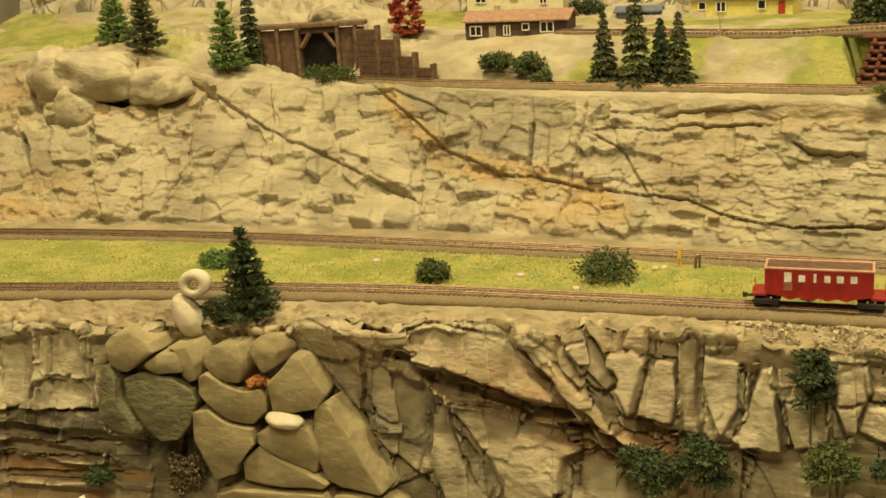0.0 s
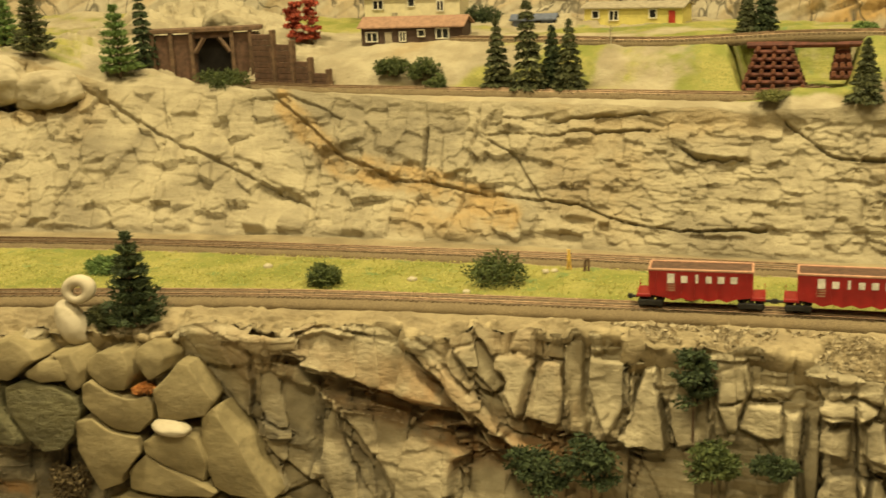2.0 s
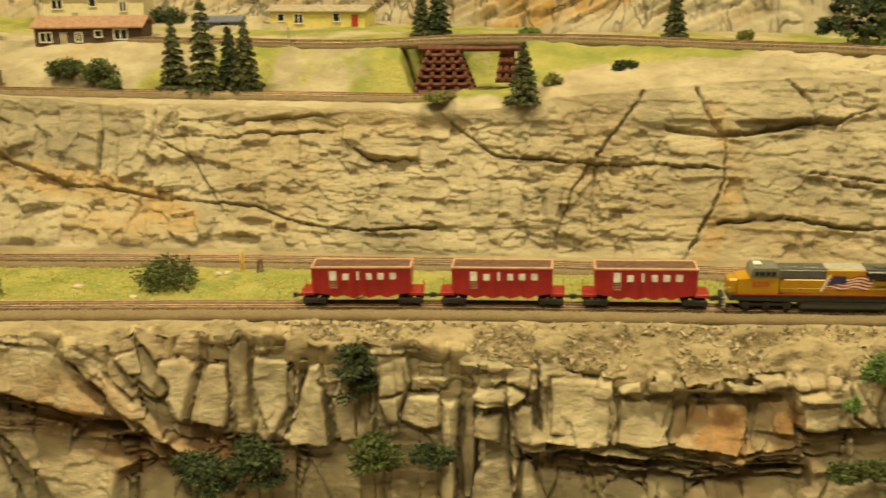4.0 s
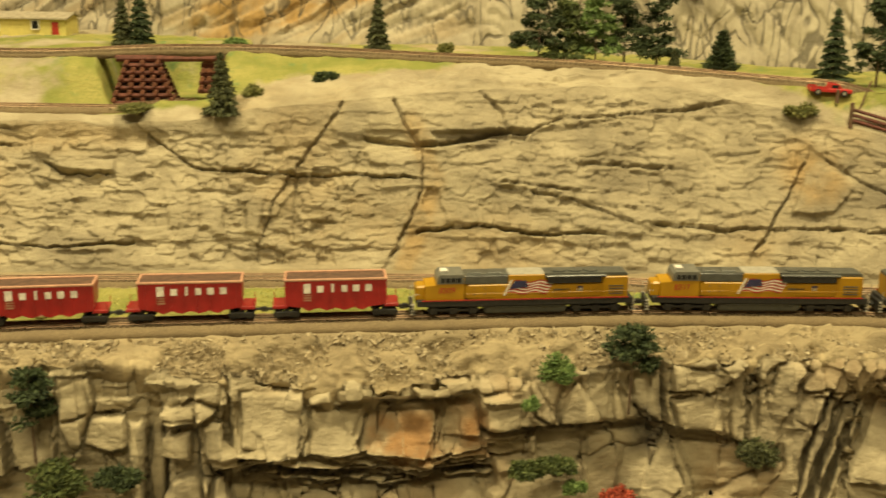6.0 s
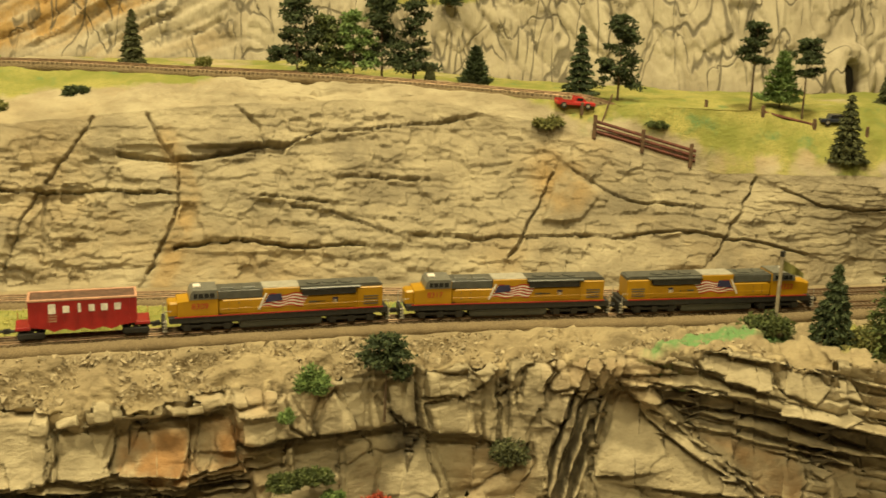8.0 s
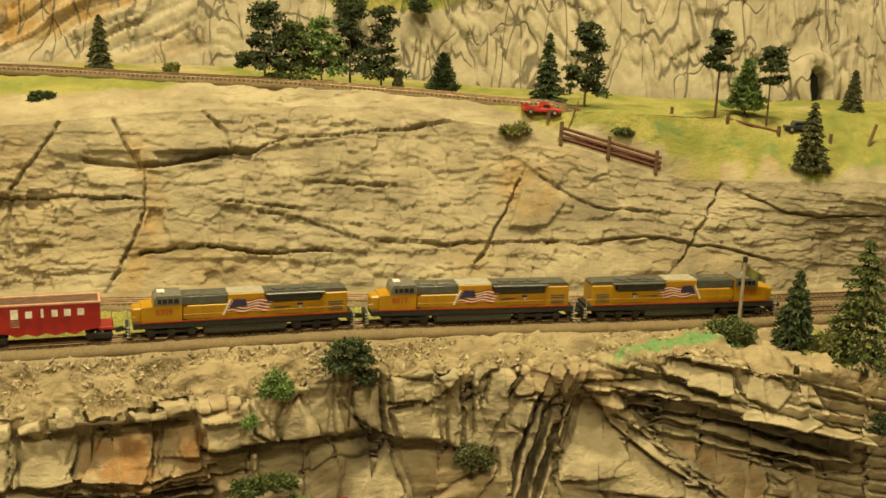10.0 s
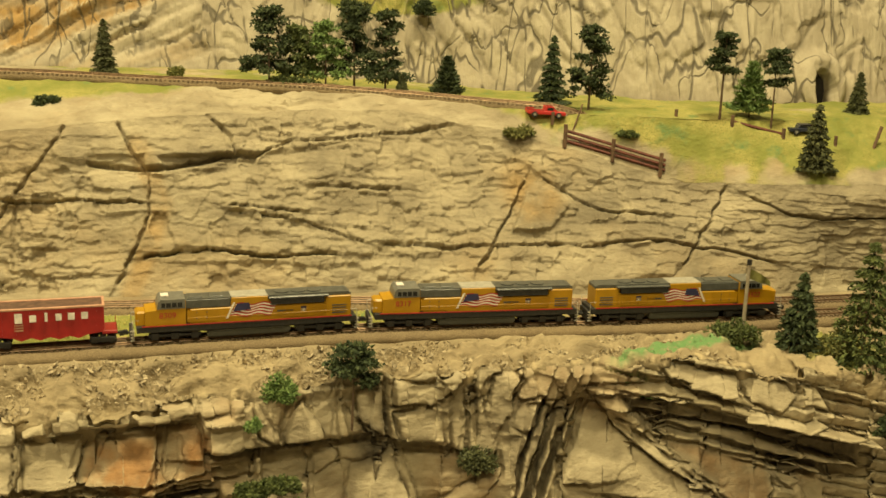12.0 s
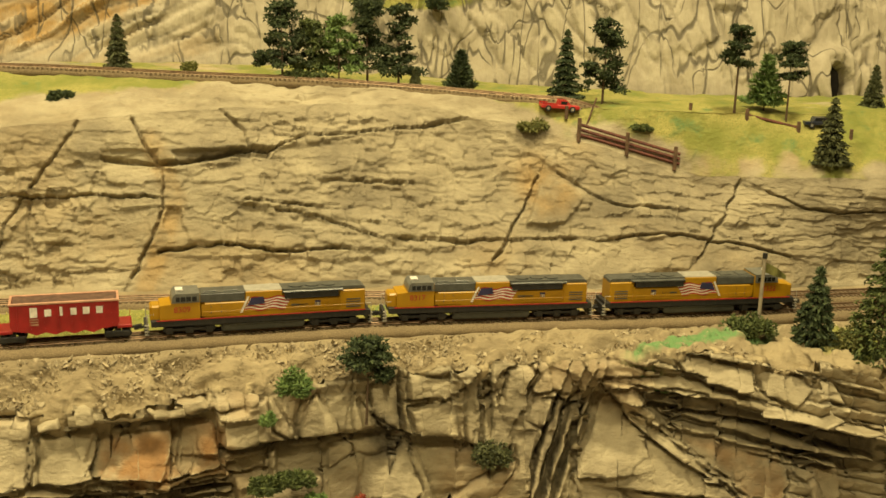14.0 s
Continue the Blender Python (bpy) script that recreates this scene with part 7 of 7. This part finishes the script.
def slab_stone(place, sx, sy, sz, ring, material, label, seed):
    """A flat-faced block with worn edges, cut to fit between its neighbours."""
    rng = np.random.RandomState(seed)
    bm = bmesh.new()
    prism(bm, ring, -sy, sy)
    edge = 0.0016
    bmesh.ops.bevel(bm, geom=list(bm.edges), offset=edge, segments=2, profile=0.55, affect="EDGES")
    bmesh.ops.triangulate(bm, faces=bm.faces)
    bmesh.ops.subdivide_edges(bm, edges=bm.edges, cuts=3, use_grid_fill=True)
    off = Vector((seed * 3.7, seed * 1.3, seed * 2.1))
    for v in bm.verts:
        r = math.hypot(v.co.x / sx, v.co.z / sz)
        dome = 0.28 * sy * max(0, 1 - r) * (1 if v.co.y > 0 else -1)
        v.co.y += dome + 0.0022 * noise.noise(v.co * 90 + off) + 0.0008 * noise.noise(v.co * 330 + off)
        v.co.x += 0.0018 * noise.noise(v.co * 80 + off * 2)
        v.co.z += 0.0018 * noise.noise(v.co * 80 + off * 3)
    for k in range(3):
        bmesh.ops.smooth_vert(bm, verts=bm.verts, factor=0.5, use_axis_x=True, use_axis_y=True, use_axis_z=True)
    ob = part("boulder", bm, material, None, "", True)
    ob.matrix_world = pose(*place, rng.uniform(-9, 3), 0, rng.uniform(-9, 9))
    return tagged(ob, label, "rock", "stacked boulders")


def boulder(place, *outline):
    """One stone of the tight pile, cut to fit its neighbours."""
    seed = 1 + round(abs(place[0] * 977 + place[2] * 611))
    mossy = place[0] < -0.56 and -0.07 < place[2] < -0.055
    sx, sz = max(abs(p[0]) for p in outline), max(abs(p[1]) for p in outline)
    slab_stone(place, sx, 0.013, sz, [(1.02 * px, 1.02 * pz) for px, pz in outline], M_MOSSY if mossy else M_BOULDER,
               "dark mossy rough boulder wedged into the cliff face" if mossy else "grey-brown boulder wedged into the cliff face", seed)


boulder((-0.5912, -0.1046, -0.0264), (-0.0169, 0.0057), (-0.0122, 0.0126), (0.0027, 0.0148), (0.0192, 0.0084), (0.0231, 0.0026), (0.0108, -0.0049), (-0.0012, -0.0140), (-0.0098, -0.0150), (-0.0158, -0.0103))
boulder((-0.5646, -0.1013, -0.0333), (-0.0159, 0.0004), (-0.0036, 0.0075), (0.0092, 0.0091), (0.0171, 0.0003), (0.0126, -0.0050), (-0.0045, -0.0072), (-0.0149, -0.0051))
boulder((-0.5484, -0.0987, -0.0318), (-0.0145, 0.0098), (0.0037, 0.0127), (0.0102, 0.0011), (0.0079, -0.0100), (0.0010, -0.0135), (-0.0046, -0.0073), (0.0021, -0.0012), (-0.0058, 0.0085))
boulder((-0.5693, -0.1060, -0.0634), (-0.0278, 0.0169), (-0.0169, 0.0212), (0.0085, 0.0200), (0.0229, 0.0126), (0.0254, 0.0048), (0.0194, -0.0136), (0.0104, -0.0221), (-0.0026, -0.0256), (-0.0128, -0.0171), (-0.0265, 0.0028))
boulder((-0.6023, -0.1112, -0.0623), (-0.0090, 0.0255), (-0.0027, 0.0236), (0.0031, 0.0157), (0.0036, 0.0027), (0.0181, -0.0175), (0.0170, -0.0212), (-0.0014, -0.0207), (-0.0150, -0.0133), (-0.0137, 0.0051))
boulder((-0.5192, -0.0947, -0.0319), (-0.0175, 0.0071), (-0.0068, 0.0121), (0.0097, 0.0138), (0.0154, 0.0043), (0.0163, -0.0016), (0.0105, -0.0127), (0.0002, -0.0139), (-0.0098, -0.0064), (-0.0180, -0.0028))
boulder((-0.4913, -0.0898, -0.0248), (-0.0109, 0.0050), (-0.0038, 0.0117), (0.0062, 0.0112), (0.0106, 0.0017), (0.0074, -0.0081), (-0.0008, -0.0130), (-0.0087, -0.0086))
boulder((-0.5180, -0.0975, -0.0547), (-0.0237, 0.0128), (-0.0173, 0.0162), (-0.0051, 0.0087), (0.0071, 0.0053), (0.0194, 0.0069), (0.0240, 0.0012), (0.0235, -0.0098), (0.0142, -0.0189), (-0.0022, -0.0169), (-0.0164, -0.0076), (-0.0234, 0.0021))
boulder((-0.4754, -0.0904, -0.0488), (-0.0166, -0.0057), (-0.0149, 0.0053), (-0.0002, 0.0232), (0.0076, 0.0215), (0.0225, -0.0024), (0.0163, -0.0123), (0.0003, -0.0141), (-0.0150, -0.0155))
boulder((-0.5270, -0.1028, -0.0857), (-0.0190, 0.0190), (-0.0075, 0.0215), (0.0066, 0.0122), (0.0230, 0.0090), (0.0246, -0.0009), (0.0115, -0.0156), (0.0090, -0.0238), (-0.0059, -0.0280), (-0.0201, -0.0012), (-0.0222, 0.0080))
boulder((-0.4772, -0.0953, -0.0843), (-0.0228, 0.0057), (-0.0145, 0.0105), (0.0098, 0.0142), (0.0156, 0.0105), (0.0194, -0.0062), (0.0189, -0.0193), (-0.0033, -0.0124), (-0.0232, -0.0031))
boulder((-0.4811, -0.0988, -0.1068), (-0.0323, 0.0036), (-0.0193, 0.0175), (0.0006, 0.0081), (0.0224, 0.0009), (0.0314, -0.0050), (0.0281, -0.0079), (-0.0000, -0.0087), (-0.0308, -0.0085))
boulder((-0.4419, -0.0904, -0.0880), (-0.0166, 0.0242), (-0.0092, 0.0322), (-0.0036, 0.0255), (0.0097, 0.0105), (0.0323, -0.0233), (0.0283, -0.0267), (0.0008, -0.0253), (-0.0102, -0.0200), (-0.0145, -0.0063), (-0.0171, 0.0093))
boulder((-0.4907, -0.1024, -0.1252), (-0.0427, 0.0016), (-0.0277, 0.0067), (0.0376, 0.0088), (0.0414, 0.0035), (0.0370, -0.0076), (-0.0455, -0.0129))
boulder((-0.4235, -0.0925, -0.1243), (-0.0242, 0.0050), (-0.0019, 0.0080), (0.0215, 0.0018), (0.0292, -0.0055), (-0.0246, -0.0093))
bush((-0.498, -0.104, -0.046), 0.016, 0.008, leaf_material("orange_dry_moss", (0.30, 0.10, 0.02), (0.55, 0.24, 0.06)), "orange dry moss tuft between the boulders", 911, name="moss_tuft")
bush((-0.557, -0.116, -0.125), 0.032, 0.042, leaf_material("dry_brown_scrub", (0.075, 0.05, 0.022), (0.20, 0.145, 0.065)), "dry brown scrub hanging below the boulders", 912, name="dry_scrub")

# three light river stones: a flat one on the pile, two stacked beside the pine
stone((-0.478, -0.108, -0.067), 0.0135, 0.009, 0.0048, 6, M_STONE, "flat pale river stone lying on the boulders", 31, "river_stone", 0.10, "river stones", 0.95)
stone((-0.558, -0.088, -0.007), 0.0105, 0.010, 0.0165, -28, M_STONE, "pale river stone standing on the boulders", 32, "river_stone", 0.10, "river stones", 0.95)
bm = bmesh.new()
ring, tube = 22, 12
loops = []
for i in range(ring):
    a = 2 * math.pi * i / ring
    fat = 0.0042 + 0.0009 * math.sin(a + 0.6)
    loops.append([bm.verts.new((math.cos(a) * (0.0078 + fat * math.cos(b)) * 1.05, fat * 0.95 * math.sin(b), math.sin(a) * (0.0078 + fat * math.cos(b)) * 0.82)) for b in [2 * math.pi * j / tube for j in range(tube)]])
for i in range(ring):
    for j in range(tube):
        bm.faces.new((loops[i][j], loops[(i + 1) % ring][j], loops[(i + 1) % ring][(j + 1) % tube], loops[i][(j + 1) % tube]))
holed = part("holed_stone", bm, M_STONE, None, "", True)
holed.matrix_world = pose(-0.550, -0.088, 0.017, -12, -12, 8)
tagged(holed, "pale river stone with a hole, balanced on another stone", "rock", "river stones")

bm = bmesh.new()
box(bm, -0.010, 0.010, -0.002, 0.002, -0.002, 0.002, bevel=0.0004)
stick = part("white_stick", bm, M_TRIM)
stick.matrix_world = pose(-0.626, -0.153, -0.126, 0, -28, 0)
tagged(stick, "short white painted stick lying on the rock", "stick")

for p, a, b in (((-0.2638, 0.0507, 0.0006), 0.0028, 0.0018), ((-0.258, 0.053, 0.0006), 0.0024, 0.0016), ((-0.1582, 0.0096, 0.0004), 0.0045, 0.0026), ((-0.3058, -0.0025, 0.0006), 0.0026, 0.0016),
                ((-0.352, 0.018, 0.0006), 0.0035, 0.0018), ((0.332, 0.012, 0.0004), 0.0025, 0.0012), ((-0.470, 0.030, 0.0006), 0.0035, 0.0022)):
    stone((p[0], p[1], p[2] + b * 0.5), a, a * 0.8, b, 0, M_STONE, "small pale pebble on the grass strip", 50 + int(a * 1e4), "pebble", 0.2, "pebbles", 0.9)

# small upright figure and a forked stump beside the second track
bm = bmesh.new()
rod(bm, (-0.0012, 0, 0), (-0.0006, 0, 0.006), 0.0008, 6)
rod(bm, (0.0012, 0, 0), (0.0006, 0, 0.006), 0.0008, 6)
rod(bm, (0, 0, 0.0055), (0, 0, 0.0115), 0.0016, 8, 0.0013)
rod(bm, (0, 0, 0.0115), (0, 0, 0.0145), 0.0010, 8, 0.0009)
fig = part("model_figure", bm, M_FIG)
fig.matrix_world = pose(-0.2488, 0.0595, 0.0012)
tagged(fig, "tiny plain yellow model figure beside the second track", "figurine")
bm = bmesh.new()
rod(bm, (0, 0, 0), (0.0006, 0, 0.0085), 0.0010, 6)
rod(bm, (0.0028, 0, 0), (0.0030, 0, 0.0100), 0.0009, 6)
rod(bm, (0.0006, 0, 0.0080), (0.0034, 0, 0.0098), 0.0008, 6)
stump = part("wooden_stump", bm, M_PORTALPOST)
stump.matrix_world = pose(-0.2375, 0.058, 0.0008)
tagged(stump, "small dark brown wooden stump beside the track", "stump")

# post with a hanging green pennant among the plants
post = holder("signal_post", pose(0.4745, -0.0575, -0.003), "grey wooden post with a drooping green pennant", "post")
bm = bmesh.new()
rod(bm, (0, 0, 0), (0, 0, 0.050), 0.0014, 8, 0.0012)
part("pole", bm, M_TAN, post)
bm = bmesh.new()
rod(bm, (0, 0, 0.0500), (0, 0, 0.0535), 0.0017, 8)
part("cap", bm, M_BLACK, post)
bm = bmesh.new()
n = 10
up = [bm.verts.new((0.001 + 0.017 * i / n, 0.0012 * math.sin(i * 0.9), 0.047 - 0.010 * (i / n) ** 1.3)) for i in range(n + 1)]
lo = [bm.verts.new((0.001 + 0.017 * i / n, 0.0012 * math.sin(i * 0.9 + 0.4), 0.040 - 0.006 * (i / n))) for i in range(n + 1)]
for i in range(n):
    bm.faces.new((up[i], up[i + 1], lo[i + 1], lo[i]))
pen = part("pennant", bm, M_OLIVE, post, "drooping olive green cloth")
sol = pen.modifiers.new("thickness", "SOLIDIFY")
sol.thickness = 0.0004

# bare little tree and scattered stones on the bank
bare = holder("bare_tree", pose(-0.2515, 0.2514, 0.125), "small bare grey tree in the meadow", "tree")
bm = bmesh.new()
stem(bm, np.random.RandomState(9), 0.034, 0.0010, 0.35, 14, 0.012)
part("trunk", bm, M_TAN, bare)

M_GRAVEL = plain("tan_gravel", (0.40, 0.33, 0.21), 0.95, vary=0.4)
rng = np.random.RandomState(21)
verts, faces = [], []
for i in range(7000):
    x = rng.uniform(-0.20, 0.44)
    y0, y1 = float(along(LIP_Y, np.array(x))), float(along(FRONT_Y, np.array(x))) - 0.019
    u = rng.uniform(0, 1)
    y = y0 + (y1 - y0) * u
    z = float(along(LIP_Z, np.array(x))) * (1 - u) - 0.0015 * u
    s = 0.0007 + 0.0024 * rng.uniform(0, 1) ** 4
    b = len(verts)
    q = rng.normal(0, 1, (4, 3))
    q = q / np.linalg.norm(q, axis=1, keepdims=True) * s * rng.uniform(0.6, 1.2, (4, 1))
    q -= q.mean(0)
    verts += (q + (x, y, z + s * 0.4)).tolist()
    faces += [(b, b + 1, b + 2), (b, b + 3, b + 1), (b + 1, b + 3, b + 2), (b + 2, b + 3, b)]
tagged(mesh_part("gravel", verts, faces, M_GRAVEL), "pale gravel scattered on the sandy bank", "gravel", kind="stuff")

# rounded boulders at the top of the cream cliff
for i, (p, a, b, c) in enumerate((((-0.822, 0.180, 0.122), 0.046, 0.028, 0.022), ((-0.758, 0.182, 0.112), 0.030, 0.022, 0.017), ((-0.842, 0.168, 0.092), 0.026, 0.020, 0.022), ((-0.872, 0.172, 0.120), 0.022, 0.02, 0.026))):
    stone(p, a, b, c, 6 - 9 * i, M_CAPROCK, "rounded cream boulder capping the cliff", 70 + i, "boulder", 0.26, "cap boulders", 0.7)

# flocked grass blades on the strip between the tracks and on the meadow
M_GRASS = leaf_material("yellow_green_flock", (0.34, 0.34, 0.07), (0.58, 0.52, 0.17))


def grass(name, count, spot, label, seed):
    rng = np.random.RandomState(seed)
    pts = np.array([q for q in (spot(rng) for _ in range(count)) if q is not None])
    v, f = tufts(rng, pts, np.tile((0.0, 0.0, 1.0), (len(pts), 1)), 0.0013, 0.0005)
    return tagged(mesh_part(name, v, f, M_GRASS), label, "grass", kind="stuff")


def on_strip(rng):
    x = rng.uniform(-1.0, 0.40)
    a, b = float(along(FRONT_Y, np.array(x))) + 0.017, float(along(BACK_Y, np.array(x))) - 0.014
    if b - a < 0.004 or rng.uniform() > (b - a) / 0.08:
        return None
    return x, rng.uniform(a, b), 0.0014


grass("grass", 16000, on_strip, "yellow-green flocked grass between the lower tracks", 5)

# added near-black plug that stands for shade inside the cave in the far rocks
bm = bmesh.new()
prism(bm, [(-0.0095, 0.0), (0.0095, 0.0), (0.0098, 0.012), (0.0075, 0.022), (0.001, 0.027), (-0.006, 0.024), (-0.0095, 0.014)], 0.0, 0.004)
cave = part("cave_lining", bm, M_NEARBLACK)
cave.matrix_world = pose(0.6955, 0.206, 0.123)
tagged(cave, "near-black plug standing for shade in the far rock wall's cave", "cave", kind="structure")
